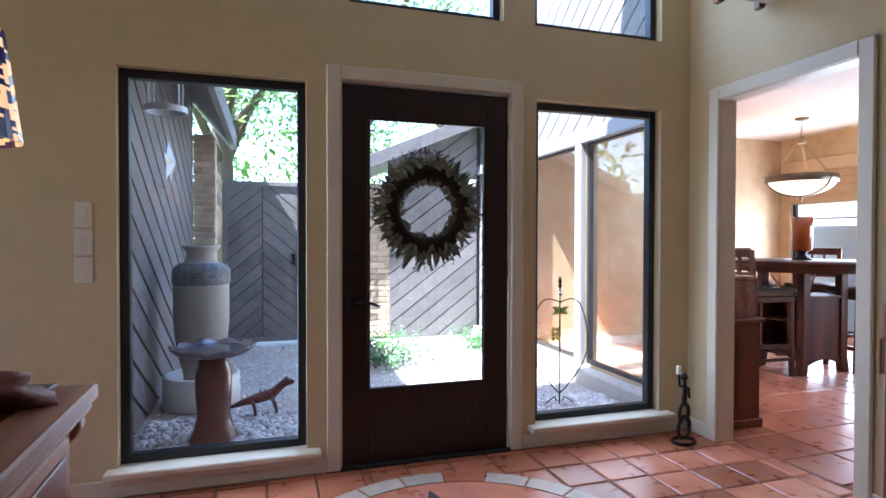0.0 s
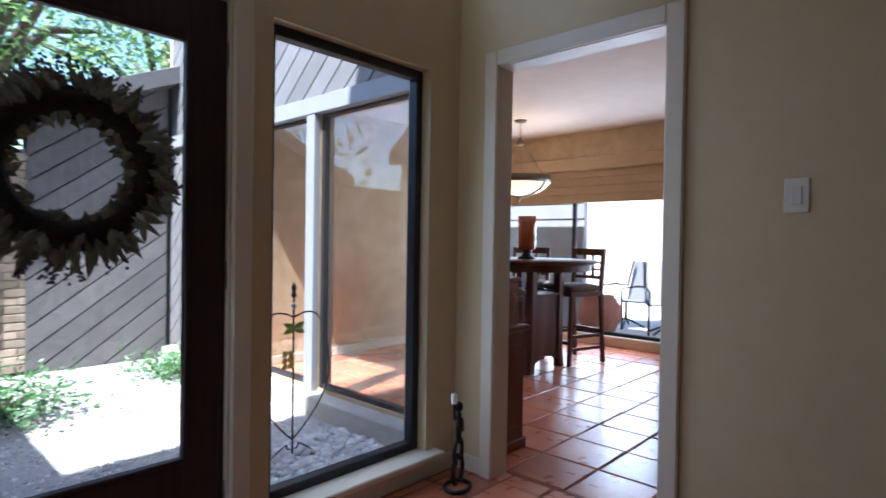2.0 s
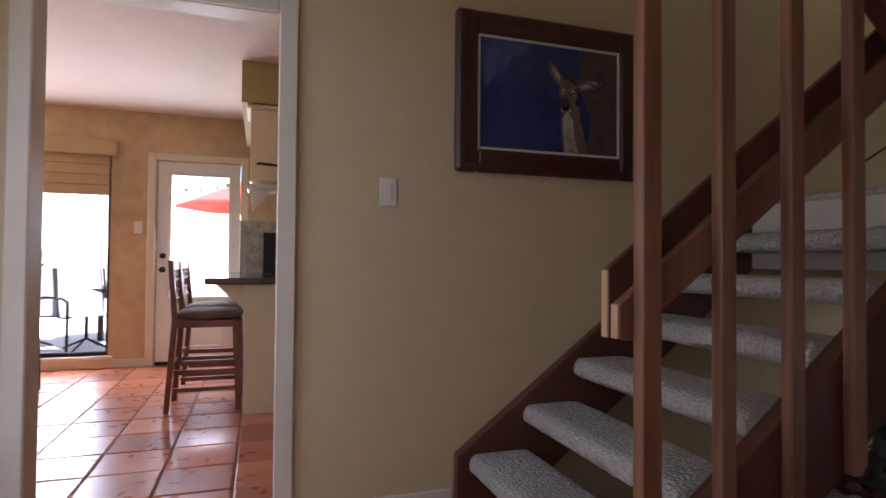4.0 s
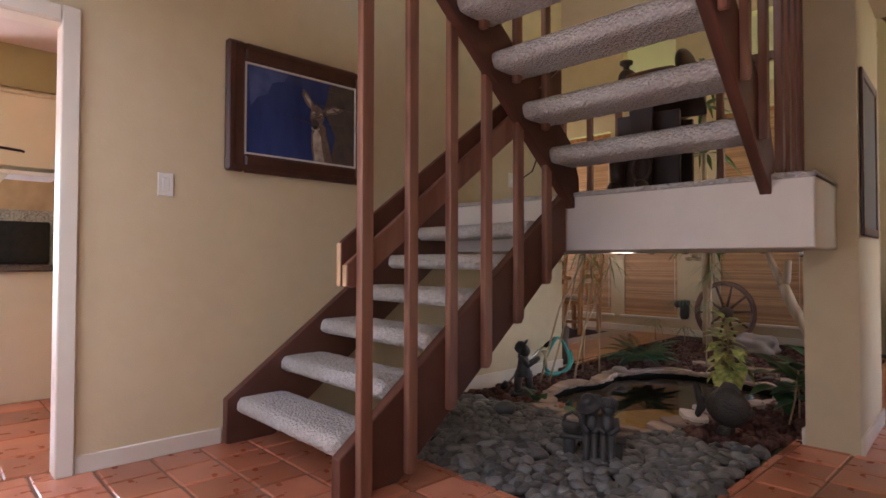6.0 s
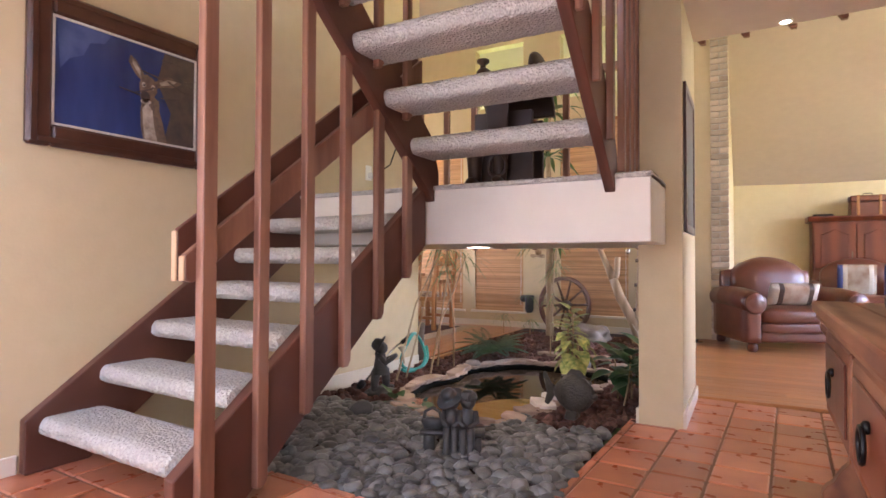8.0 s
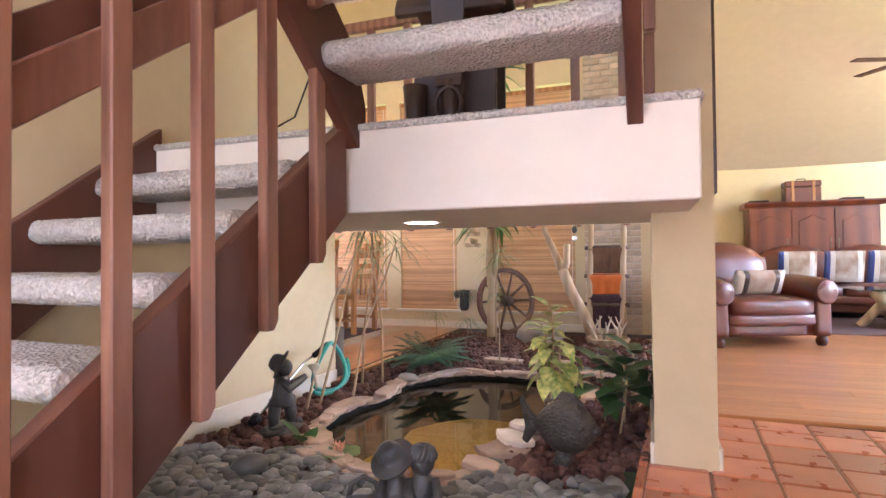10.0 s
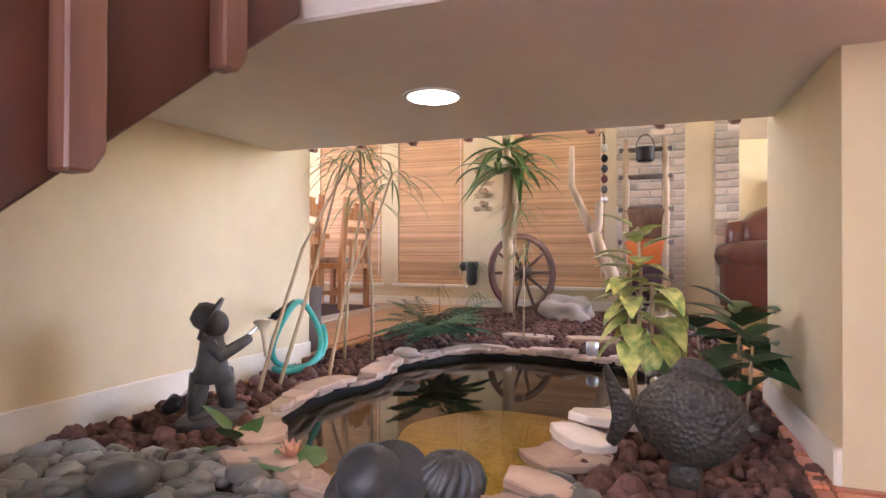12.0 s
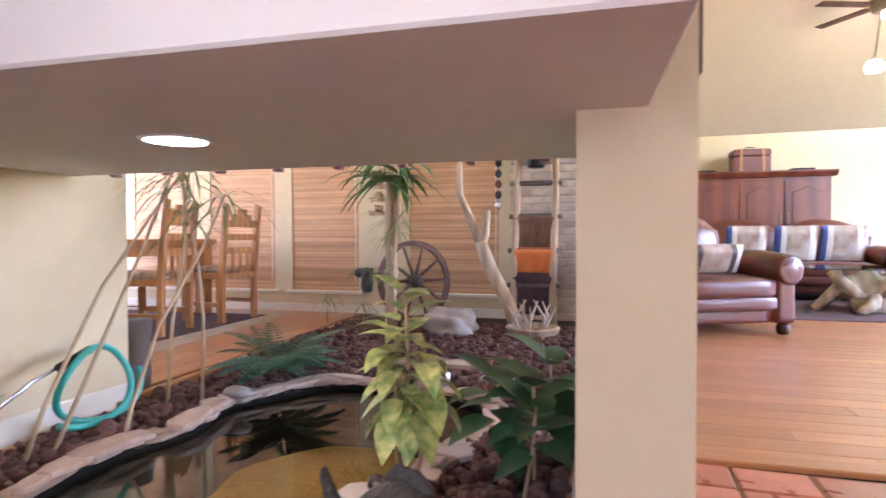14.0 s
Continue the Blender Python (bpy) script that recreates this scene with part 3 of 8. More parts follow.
trim_opening("trim_door", "y", FRONT - 0.022, FRONT, -0.30, 0.82, 2.13, 0.075)
trim_opening("trim_opening", "x", RIGHT - 0.024, RIGHT, 1.335, 2.315, 2.135, 0.075)
built("trim_jamb_opening", ring_frame("x", RIGHT, RIGHT + 0.12, 1.395, 2.255, 0.0, 2.07, 0.012, 0.002, False), M_TRIM, "cream jamb lining")
built("trim_jamb_door", ring_frame("y", FRONT, FRONT + 0.13, -0.245, 0.765, 0.0, 2.08, 0.028, 0.002, False), M_TRIM, "cream door jamb")
bm = bm_box(-0.30, 0.82, FRONT - 0.02, FRONT + 0.14, -0.006, 0.014, 0.004)
built("trim_threshold", bm, M_BRONZE, "metal threshold")


def window(name, x0, x1, z0, z1, sill=True):
    w = thing(name, "tall fixed window in a dark bronze frame", "window", (0, 0, 0))
    tagged(w, kind="structure")
    part("window_frame", ring_frame("y", FRONT + 0.055, FRONT + 0.115, x0, x1, z0, z1, 0.042, 0.004), M_BRONZE, w)
    g = part("pane", bm_box(x0 + 0.03, x1 - 0.03, FRONT + 0.082, FRONT + 0.088, z0 + 0.03, z1 - 0.03), M_GLASS, w)
    g.visible_shadow = False
    if sill:
        part("window_sill", bm_box(x0 - 0.05, x1 + 0.07, FRONT - 0.075, FRONT + 0.06, z0 - 0.028, z0 + 0.004, 0.006), M_TRIM, w)
        part("apron", bm_box(x0 - 0.03, x1 + 0.05, FRONT - 0.018, FRONT, z0 - 0.075, z0 - 0.028, 0.004), M_TRIM, w)
    return w


window("window_1", -1.27, -0.40, 0.13, 2.04)
window("window_2", 0.91, 1.78, 0.13, 2.04)
window("window_3", -0.18, 0.70, 2.47, 4.3, False)
window("window_4", 0.90, 1.78, 2.47, 4.3, False)


def front_door():
    d = thing("door_front", "dark mahogany front door with a full glass pane", "door", (0, 0, 0))
    tagged(d, kind="structure")
    y0, y1 = FRONT + 0.02, FRONT + 0.065
    x0, x1 = -0.215, 0.735
    gx0, gx1, gz0, gz1 = -0.075, 0.595, 0.41, 1.87
    bm = bm_box(x0, gx0, y0, y1, 0.016, 2.045, 0.003)
    bm_box(gx1, x1, y0, y1, 0.016, 2.045, 0.003, bm)
    bm_box(gx0, gx1, y0, y1, 0.016, gz0, 0.003, bm)
    bm_box(gx0, gx1, y0, y1, gz1, 2.045, 0.003, bm)
    part("leaf", bm, M_DARKDOOR, d)
    part("glazing_bead", ring_frame("y", y0 - 0.008, y0, gx0 - 0.01, gx1 + 0.01, gz0 - 0.01, gz1 + 0.01, 0.018, 0.003), M_DARKDOOR, d)
    g = part("pane", bm_box(gx0, gx1, y0 + 0.018, y0 + 0.024, gz0, gz1), M_GLASS, d)
    g.visible_shadow = False
    h = part("lever_handle", bm_lathe([(0, 0), (0.03, 0), (0.03, 0.008), (0.012, 0.014), (0.012, 0.05), (0, 0.05)], 20, None, pose(-0.145, y0, 0.885, 90)), M_BLACKMETAL, d, "black lever handle", True)
    part("lever", bm_tube([(-0.145, y0 - 0.045, 0.885), (-0.10, y0 - 0.05, 0.888), (-0.06, y0 - 0.05, 0.878), (-0.03, y0 - 0.05, 0.865), (-0.012, y0 - 0.046, 0.872)], [0.009, 0.008, 0.007, 0.006, 0.005], 8), M_BLACKMETAL, h, "", True)
    part("deadbolt", bm_lathe([(0, 0), (0.031, 0), (0.031, 0.012), (0.022, 0.018), (0, 0.018)], 20, None, pose(-0.145, y0, 1.12, 90)), M_BLACKMETAL, d, "black deadbolt", True)
    for z in (0.25, 1.05, 1.85):
        part("hinge", bm_box(x1 + 0.002, x1 + 0.014, y0 - 0.012, y0 + 0.004, z - 0.05, z + 0.05, 0.002), M_BLACKMETAL, d)


front_door()

# baseboards
def base(name, x0, x1, y0, y1):
    built(name, bm_box(x0, x1, y0, y1, 0.0, 0.085, 0.004), M_TRIM, "cream baseboard")


base("baseboard_right", RIGHT - 0.014, RIGHT, 0.665, 1.335)
base("baseboard_corner", RIGHT - 0.014, RIGHT, 2.315, FRONT - 0.014)
base("baseboard_front_a", -5.4, -0.30, FRONT - 0.014, FRONT)
base("baseboard_front_b", 0.82, RIGHT, FRONT - 0.014, FRONT)
built("baseboard_bed", bm_box(RIGHT - 0.014, RIGHT, -2.48, -0.9, -0.06, 0.085, 0.004), M_TRIM)
built("baseboard_pillar", bm_box(-0.368, -0.092, -1.617, -1.602, -0.02, 0.087, 0.003), M_TRIM)
built("baseboard_pillar_in", bm_box(-0.11, -0.095, -2.465, -1.60, -0.06, 0.085, 0.003), M_TRIM)
built("baseboard_pillar_out", bm_box(-0.366, -0.35, -2.45, -1.60, -0.02, 0.085, 0.003), M_TRIM)
base("baseboard_blinds", 0.6, 6.3, -5.70, -5.684)


# ---- stairs and landing ----
# the landing, garden and living room stand about three degrees off the hall
TURNED = Matrix.Translation((1.047, -1.981, 0)) @ Matrix.Rotation(radians(3.08), 4, "Z") @ Matrix.Translation((-1.07, 2.024, 0))


def turn(obs):
    """Sets top-level things, built square to the hall, to the garden's own direction."""
    for ob in obs:
        if ob.parent is None:
            ob.matrix_basis = TURNED @ ob.matrix_basis


turn([bpy.data.objects[n] for n in ("wall_pillar", "baseboard_pillar", "baseboard_pillar_in", "baseboard_pillar_out", "wall_blinds", "wall_return", "wall_far", "wall_living_side",
                                    "wall_formal_side", "baseboard_blinds")])

def carpet_roll(w, depth, thick, nx=90, label=""):
    """A carpet-wrapped tread: rounded section swept along x, knotted all over."""
    bm = bmesh.new()
    r = thick / 2
    sec = []
    flat = depth - 2 * r
    n_flat, n_arc = int(flat / 0.008), 10
    for i in range(n_flat):
        sec.append((r + flat * i / n_flat, r))
    for i in range(n_arc):
        a = math.pi / 2 - math.pi * i / n_arc
        sec.append((depth - r + r * math.cos(a), r * math.sin(a)))
    for i in range(n_flat):
        sec.append((depth - r - flat * i / n_flat, -r))
    for i in range(n_arc):
        a = -math.pi / 2 - math.pi * i / n_arc
        sec.append((r + r * math.cos(a), r * math.sin(a)))
    rows = []
    for i in range(nx + 1):
        x = w * i / nx
        ring = []
        for j, (y, z) in enumerate(sec):
            cy = max(r, min(depth - r, y))
            out = Vector((0, y - cy, z)).normalized()
            k = 0.0045 * (abs(math.sin(math.pi * x / 0.021 + (j // 2 % 2) * 1.57)) * abs(math.sin(math.pi * j / 2.6))) + 0.003 * noise.noise(Vector((x * 40, y * 40, z * 40)))
            ring.append(bm.verts.new(Vector((x, y, z)) + out * k))
        rows.append(ring)
    s = len(sec)
    for a, b in zip(rows, rows[1:]):
        for j in range(s):
            bm.faces.new((a[j], a[(j + 1) % s], b[(j + 1) % s], b[j]))
    bm.faces.new(rows[0][::-1])
    bm.faces.new(rows[-1])
    bmesh.ops.recalc_face_normals(bm, faces=bm.faces[:])
    return bm


def post(bm, x, y, z0, z1, w=0.055, d=0.038, cut=0.03):
    """An upright with chamfered foot."""
    bm_prism([(y - w / 2, z0 + cut), (y - w / 2 + cut * 0.7, z0), (y + w / 2, z0), (y + w / 2, z1), (y - w / 2, z1)], "x", x - d / 2, x + d / 2, 0.004, bm)
    return bm


UP_SLOPE = 0.765


def lower_flight():
    s = thing("staircase", "open wooden staircase with beige berber carpet treads", "staircase", (0, 0, 0))
    tagged(s, kind="structure")
    top = lambda y: 0.175 + UP_SLOPE * (0.61 - y)
    part("stringer", bm_prism([(0.61, 0.0), (0.61, 0.17), (-0.98, top(-0.98)), (-0.98, top(-0.98) - 0.355), (0.30, 0.0)], "x", 0.925, 0.985, 0.005), M_STAIR, s)
    part("stringer", bm_prism([(0.655, 0.0), (0.655, 0.235), (-1.0, 1.48), (-1.0, 1.06), (0.38, 0.0)], "x", 1.945, 1.998, 0.004), M_STAIR, s)
    tread = mesh_of("tread", carpet_roll(0.958, 0.30, 0.085), M_CARPET, True)
    for k in range(6):
        t = new("tread", tread)
        t.parent = s
        t.matrix_world = pose(0.986, 0.60 - 0.255 * k - 0.30, 0.195 + 0.195 * k)
    low = lambda y: 1.33 + 0.765 * (y + 1.07)
    part("newel_post", post(bmesh.new(), 0.903, 0.506, 0.0, 2.75, 0.06, 0.042, 0.0), M_POST, s)
    for y, z0 in ((0.252, 0.04), (0.0, 0.275), (-0.247, 0.44), (-0.503, 0.645), (-0.758, 0.85)):
        part("post", post(bmesh.new(), 0.904, y, z0, min(low(y) + 0.02, 2.75)), M_POST, s)
    # stepped handrail along the inner faces of the posts
    rise = lambda y, z: z + UP_SLOPE * (0.585 - y)
    end = -0.94
    part("rail_board", bm_prism([(0.585, 0.875), (0.585, 1.055), (0.575, 1.065), (end, rise(end, 1.06)), (end, rise(end, 0.82)), (0.545, 0.865)], "x", 0.958, 0.982, 0.003), M_STAIR, s, "stained wooden handrail back board")
    part("rail_ledge", bm_prism([(0.575, 0.875), (0.575, 0.965), (end, rise(end, 0.97)), (end, rise(end, 0.82)), (0.54, 0.865)], "x", 0.9255, 0.957, 0.004), M_POST, s, "lighter lower rail board")
    part("rail_end", bm_box(0.957, 0.984, 0.585, 0.592, 0.872, 1.052, 0.002), mat("pale_end_grain", (0.55, 0.36, 0.2), (0.45, 0.27, 0.14), 8, 0.5, stretch=(1, 1, 0.3)), s, "pale end grain")
    part("rail_end", bm_box(0.925, 0.956, 0.575, 0.582, 0.872, 0.962, 0.002), bpy.data.materials["pale_end_grain"], s, "pale end grain")
    return s


lower_flight()


def upper_flight():
    """The second flight, rising back over the lower one."""
    s = thing("staircase_upper", "upper open flight with berber carpet treads", "staircase", (0, 0, 0))
    tagged(s, kind="structure")
    low = lambda y: 1.33 + 0.755 * (y + 1.09)
    for x0, x1 in ((0.968, 1.028), (-0.088, -0.036)):
        part("stringer", bm_prism([(-1.115, 1.30), (-1.06, 1.30), (0.72, low(0.72)), (0.72, low(0.72) + 0.31), (-1.02, low(-1.02) + 0.31), (-1.115, 1.48)], "x", x0, x1, 0.004), M_STAIR, s)
    tread = mesh_of("tread", carpet_roll(1.002, 0.29, 0.09), M_CARPET, True)
    for k in range(6):
        t = new("tread", tread)
        t.parent = s
        t.matrix_world = pose(-0.036, -0.785 + 0.262 * k - 0.29, 1.59 + 0.205 * k)
    for k in range(6):
        y = -0.86 + 0.27 * k
        part("post", post(bmesh.new(), -0.108, y, low(y) + 0.02, low(y) + 1.25, 0.05, 0.036), M_POST, s)
    for k in range(6):
        y = -0.72 + 0.27 * k
        part("post", post(bmesh.new(), 0.948, y, low(y) + 0.1, low(y) + 1.25, 0.05, 0.036), M_POST, s)


before = set(bpy.data.objects)
upper_flight()


def landing():
    l = thing("landing", "cream plastered stair landing with carpeted top", "landing", (0, 0, 0))
    tagged(l, kind="structure")
    part("slab", bm_box(-0.26, 2.07, -2.33, -1.06, 1.045, 1.375, 0.006), M_WALL_PALE, l)
    bm = bmesh.new()
    nx, ny = 210, 120
    vs = [[bm.verts.new((-0.272 + 2.33 * i / nx, -2.345 + 1.30 * j / ny, 1.395 + 0.005 * abs(math.sin(i * 1.4) * math.sin(j * 1.3)) + 0.004 * noise.noise(Vector((i * 0.6, j * 0.6, 0))) - (0.02 if i in (0, nx) or j in (0, ny) else 0))) for j in range(ny + 1)] for i in range(nx + 1)]
    for i in range(nx):
        for j in range(ny):
            bm.faces.new((vs[i][j], vs[i + 1][j], vs[i + 1][j + 1], vs[i][j + 1]))
    part("carpet", bm, M_CARPET, l, "beige looped carpet", True)
    part("carpet_edge", bm_box(-0.268, 2.05, -1.066, -1.046, 1.368, 1.395, 0.006), M_CARPET, l)
    for k in range(8):
        x = 0.02 + 0.26 * k
        part("baluster", post(bmesh.new(), 0, 0, 1.035, 2.36, 0.05, 0.036), M_POST, l).matrix_world = pose(x, -2.352, 0, 0, 0, 90)
    part("back_rail", bm_box(-0.11, 1.998, -2.385, -2.335, 2.36, 2.42, 0.006), M_POST, l)
    for k in range(4):
        part("baluster", post(bmesh.new(), -0.108, -1.13 - 0.135 * k, 1.41, 3.4, 0.05, 0.036), M_POST, l)


landing()
turn(set(bpy.data.objects) - before)
# loft edge balusters, their feet showing below the loft floor
loft = thing("loft_railing", "stained wooden balusters along the loft edge", "railing", (0, 0, 0))
tagged(loft, kind="structure")
for k in range(8):
    part("baluster", post(bmesh.new(), 0, 0, H_LOFT - 0.025, 3.7, 0.055, 0.04), M_POST, loft).matrix_world = pose(-0.40 - 0.27 * k, -2.472, 0, 0, 0, 90)
for k in range(9):
    part("baluster", post(bmesh.new(), 0, 0, H_LOFT - 0.025, 3.7, 0.055, 0.04), M_POST, loft).matrix_world = pose(1.95 - 0.27 * k, 1.92, 0, 0, 0, 90)
part("rail", bm_box(-2.4, -0.36, -2.50, -2.44, 3.7, 3.76, 0.006), M_POST, loft)
part("rail", bm_box(-0.4, 2.0, 1.89, 1.95, 3.7, 3.76, 0.006), M_POST, loft)


# ---- courtyard ----
def clip_poly(poly, u0, u1, z0, z1, top=None):
    """A 2D polygon cut to a rectangle."""
    def cut(ps, f):
        out = []
        for i, p in enumerate(ps):
            q = ps[(i + 1) % len(ps)]
            a, b = f(p), f(q)
            if a >= 0:
                out.append(p)
            if (a >= 0) != (b >= 0):
                t = a / (a - b)
                out.append((p[0] + t * (q[0] - p[0]), p[1] + t * (q[1] - p[1])))
        return out
    fs = [lambda p: p[0] - u0, lambda p: u1 - p[0], lambda p: p[1] - z0, lambda p: z1 - p[1]]
    if top:
        fs.append(lambda p: top(p[0]) - p[1])
    for f in fs:
        poly = cut(poly, f) if poly else poly
    return poly if len(poly) > 2 else None


def siding(name, axis, at, out, u0, u1, z0, z1, lean, pitch=0.16, label="", top=None, material=None, gap=0.007):
    """Diagonal boards on a wall face; lean: rise of a board over its run."""
    w = thing(name, label or "grey-stained diagonal board siding", "siding")
    tagged(w, kind="structure")
    n = Vector((1, lean)).normalized()
    side = Vector((-n.y, n.x))
    ends = [Vector((u, z)).dot(side) for u in (u0, u1) for z in (z0, z1)]
    c = min(ends)
    while c < max(ends):
        a, b = side * (c + gap), side * (c + pitch - gap)
        poly = [tuple(a - n * 12), tuple(a + n * 12), tuple(b + n * 12), tuple(b - n * 12)]
        poly = clip_poly(poly, u0, u1, z0, z1, top)
        if poly:
            part("board", bm_prism(poly, axis, at, at + out * 0.02), material or M_SIDING, w)
        c += pitch
    return w


CY0 = FRONT + 0.16
built("wall_court_left", bm_box(-1.62, -1.42, CY0, 6.5, -0.1, 2.9), M_SIDINGGAP)
siding("siding_left", "x", -1.42, 1, CY0, 6.45, -0.03, 2.78, -0.55, 0.20, gap=0.016)
siding("siding_right", "x", 2.12, -1, CY0, 6.5, 2.2, 3.6, -0.85)
built("trim_court_fascia", bm_box(2.06, 2.12, CY0, 6.5, 2.08, 2.2, 0.004), M_FASCIA, "grey painted fascia board over the glass")
for y in (2.90, 3.97, 5.24):
    built("trim_court_mullion", bm_box(2.065, 2.118, y - 0.05, y + 0.05, 0.05, 2.08, 0.004), M_FASCIA, "grey painted post between panes")
siding("siding_right_far", "x", 2.12, -1, 5.29, 6.5, -0.03, 2.08, -0.85)
siding("siding_right_near", "x", 2.12, -1, CY0, 2.85, -0.03, 2.08, -0.85)
built("curb_court", bm_box(1.98, 2.12, CY0, 6.4, -0.2, 0.10, 0.01), M_MORTAR, "low concrete curb")
for a, b in ((2.95, 3.92), (4.02, 5.2)):
    win = thing("window_court", "large fixed pane onto the courtyard", "window")
    tagged(win, kind="structure")
    part("window_frame", ring_frame("x", 2.13, 2.18, a, b, 0.12, 2.1, 0.035, 0.003), M_BRONZE, win)
    part("pane", bm_box(2.15, 2.156, a + 0.03, b - 0.03, 0.15, 2.07), M_GLASS_RE, win).visible_shadow = False
# sloping eave over the left wall
bm = bm_prism([(-1.62, 2.92), (-1.40, 2.78), (-1.0, 2.30), (-0.95, 2.30), (-0.95, 2.50), (-1.40, 3.0), (-1.62, 3.10)], "y", CY0, 6.7, 0.004)
built("trim_eave_left", bm, M_SIDING, "grey eave with soffit")
# gate
gate = thing("garden_gate", "dark chevron-boarded wooden gate", "gate", (0, 0, 0))
part("gate_frame", ring_frame("y", 6.42, 6.48, -1.09, -0.205, 0.02, 1.90, 0.05, 0.003), M_SIDING, gate)
part("backing", bm_box(-1.05, -0.245, 6.455, 6.475, 0.05, 1.87), M_SIDINGGAP, gate)
for u0, u1, lean in ((-1.045, -0.655, 0.85), (-0.645, -0.25, -0.85)):
    c = -3.0
    n = Vector((1, lean)).normalized()
    side = Vector((-n.y, n.x))
    while c < 3.0:
        a, b = side * (c + 0.005), side * (c + 0.125)
        poly = clip_poly([tuple(a - n * 9), tuple(a + n * 9), tuple(b + n * 9), tuple(b - n * 9)], u0, u1, 0.06, 1.86)
        if poly:
            part("board", bm_prism(poly, "y", 6.435, 6.455), M_SIDING, gate)
        c += 0.13
part("latch", bm_box(-0.32, -0.28, 6.40, 6.435, 0.92, 1.06, 0.004), M_BLACKMETAL, gate, "black gate latch")
built("wall_court_fence", bm_box(-0.20, 0.22, 6.42, 6.5, -0.1, 1.90), M_SIDING)


def brick_wall(name, x0, x1, y0, y1, z0, z1, label):
    """A pier or wall with bricks on its four sides, as parts."""
    w = built(name, bm_box(x0 + 0.012, x1 - 0.012, y0 + 0.012, y1 - 0.012, z0, z1), M_MORTAR, label)
    bl, bh, j = 0.20, 0.062, 0.011
    meshes = {}

    def brick(cx, cy, cz, ln, ry):
        key = (round(ln, 3), ry)
        if key not in meshes:
            meshes[key] = mesh_of("brick", bm_box(-ln / 2, ln / 2, -0.02, 0.02, -bh / 2, bh / 2, 0.004), M_BRICK)
        b = new("brick", meshes[key])
        b.parent = w
        b.matrix_world = pose(cx, cy, cz, 0, 0, ry)
    rng = random.Random(int(abs(x0) * 100 + z1 * 10))
    row, z = 0, z0 + bh / 2
    while z < z1 - bh / 2:
        for face in brick_wall.faces:
            length = (x1 - x0) if face in "sn" else (y1 - y0)
            u = -(0.5 * (bl + j) if row % 2 else 0.0)
            while u < length - 0.02:
                a, b = max(u, 0.0), min(u + bl, length)
                if b - a > 0.04:
                    m = (a + b) / 2
                    d = rng.uniform(-0.003, 0.003)
                    if face == "n":
                        brick(x0 + m, y1 - 0.015 + d, z, b - a, 0)
                    elif face == "s":
                        brick(x0 + m, y0 + 0.015 + d, z, b - a, 0)
                    elif face == "w":
                        brick(x0 + 0.015 + d, y0 + m, z, b - a, 90)
                    else:
                        brick(x1 - 0.015 + d, y0 + m, z, b - a, 90)
                u += bl + j
        row += 1
        z += bh + j
    return w


brick_wall.faces = "se"
brick_wall("wall_brick_pier", -1.40, -1.17, 6.45, 6.7, 0.0, 2.42, "pale brick pier at the gate")
brick_wall.faces = "s"
brick_wall("wall_brick_far", 0.2, 0.90, 6.5, 6.7, 0.0, 1.93, "pale brick wall across the courtyard")
siding("siding_far", "y", 6.5, -1, 0.88, 2.05, -0.03, 3.4, 0.75, 0.17, "dark grey diagonal board siding in shade", top=lambda x: 1.86 + 0.424 * x)
built("wall_far_court", bm_prism([(0.88, -0.1), (2.3, -0.1), (2.3, 2.80), (0.88, 2.20)], "y", 6.5, 6.62), M_SIDINGGAP)
bm = bm_prism([(0.0, 1.84), (2.4, 2.86), (2.4, 3.03), (0.0, 2.01)], "y", 6.30, 9.5, 0.004)
built("trim_far_roof", bm, M_SIDING, "blue-grey gable fascia and roof")
built("wall_roof_house", bm_prism([(-6.6, 5.45), (2.3, 5.45), (2.3, 5.6), (-6.6, 5.6)], "y", -2.4, 2.95), M_ROOF)


# leaves
def add_leaf(bm, at, way, length, width, droop=0.3, up=(0, 0, 1), seg=5, fold=0.25):
    """A pointed, folded leaf bending down along its length."""
    d = Vector(way).normalized()
    side = d.cross(Vector(up))
    side = side.normalized() if side.length > 0.01 else d.orthogonal().normalized()
    p = Vector(at)
    left, mid, right = [], [], []
    for i in range(seg + 1):
        t = i / seg
        w = width * 0.5 * math.sin(math.pi * min(1, 0.12 + 0.88 * t) ** 0.8)
        nrm = side.cross(d).normalized()
        mid.append(bm.verts.new(p - nrm * fold * w))
        if 0 < i < seg:
            left.append(bm.verts.new(p - side * w))
            right.append(bm.verts.new(p + side * w))
        d = (d + Vector((0, 0, -droop * 2 / seg))).normalized()
        p = p + d * (length / seg)
    for i in range(seg):
        if i == 0:
            bm.faces.new((mid[0], left[0], mid[1]))
            bm.faces.new((mid[0], mid[1], right[0]))
        elif i == seg - 1:
            bm.faces.new((mid[i], left[i - 1], mid[seg]))
            bm.faces.new((mid[i], mid[seg], right[i - 1]))
        else:
            bm.faces.new((mid[i], left[i - 1], left[i], mid[i + 1]))
            bm.faces.new((mid[i], mid[i + 1], right[i], right[i - 1]))
    return bm


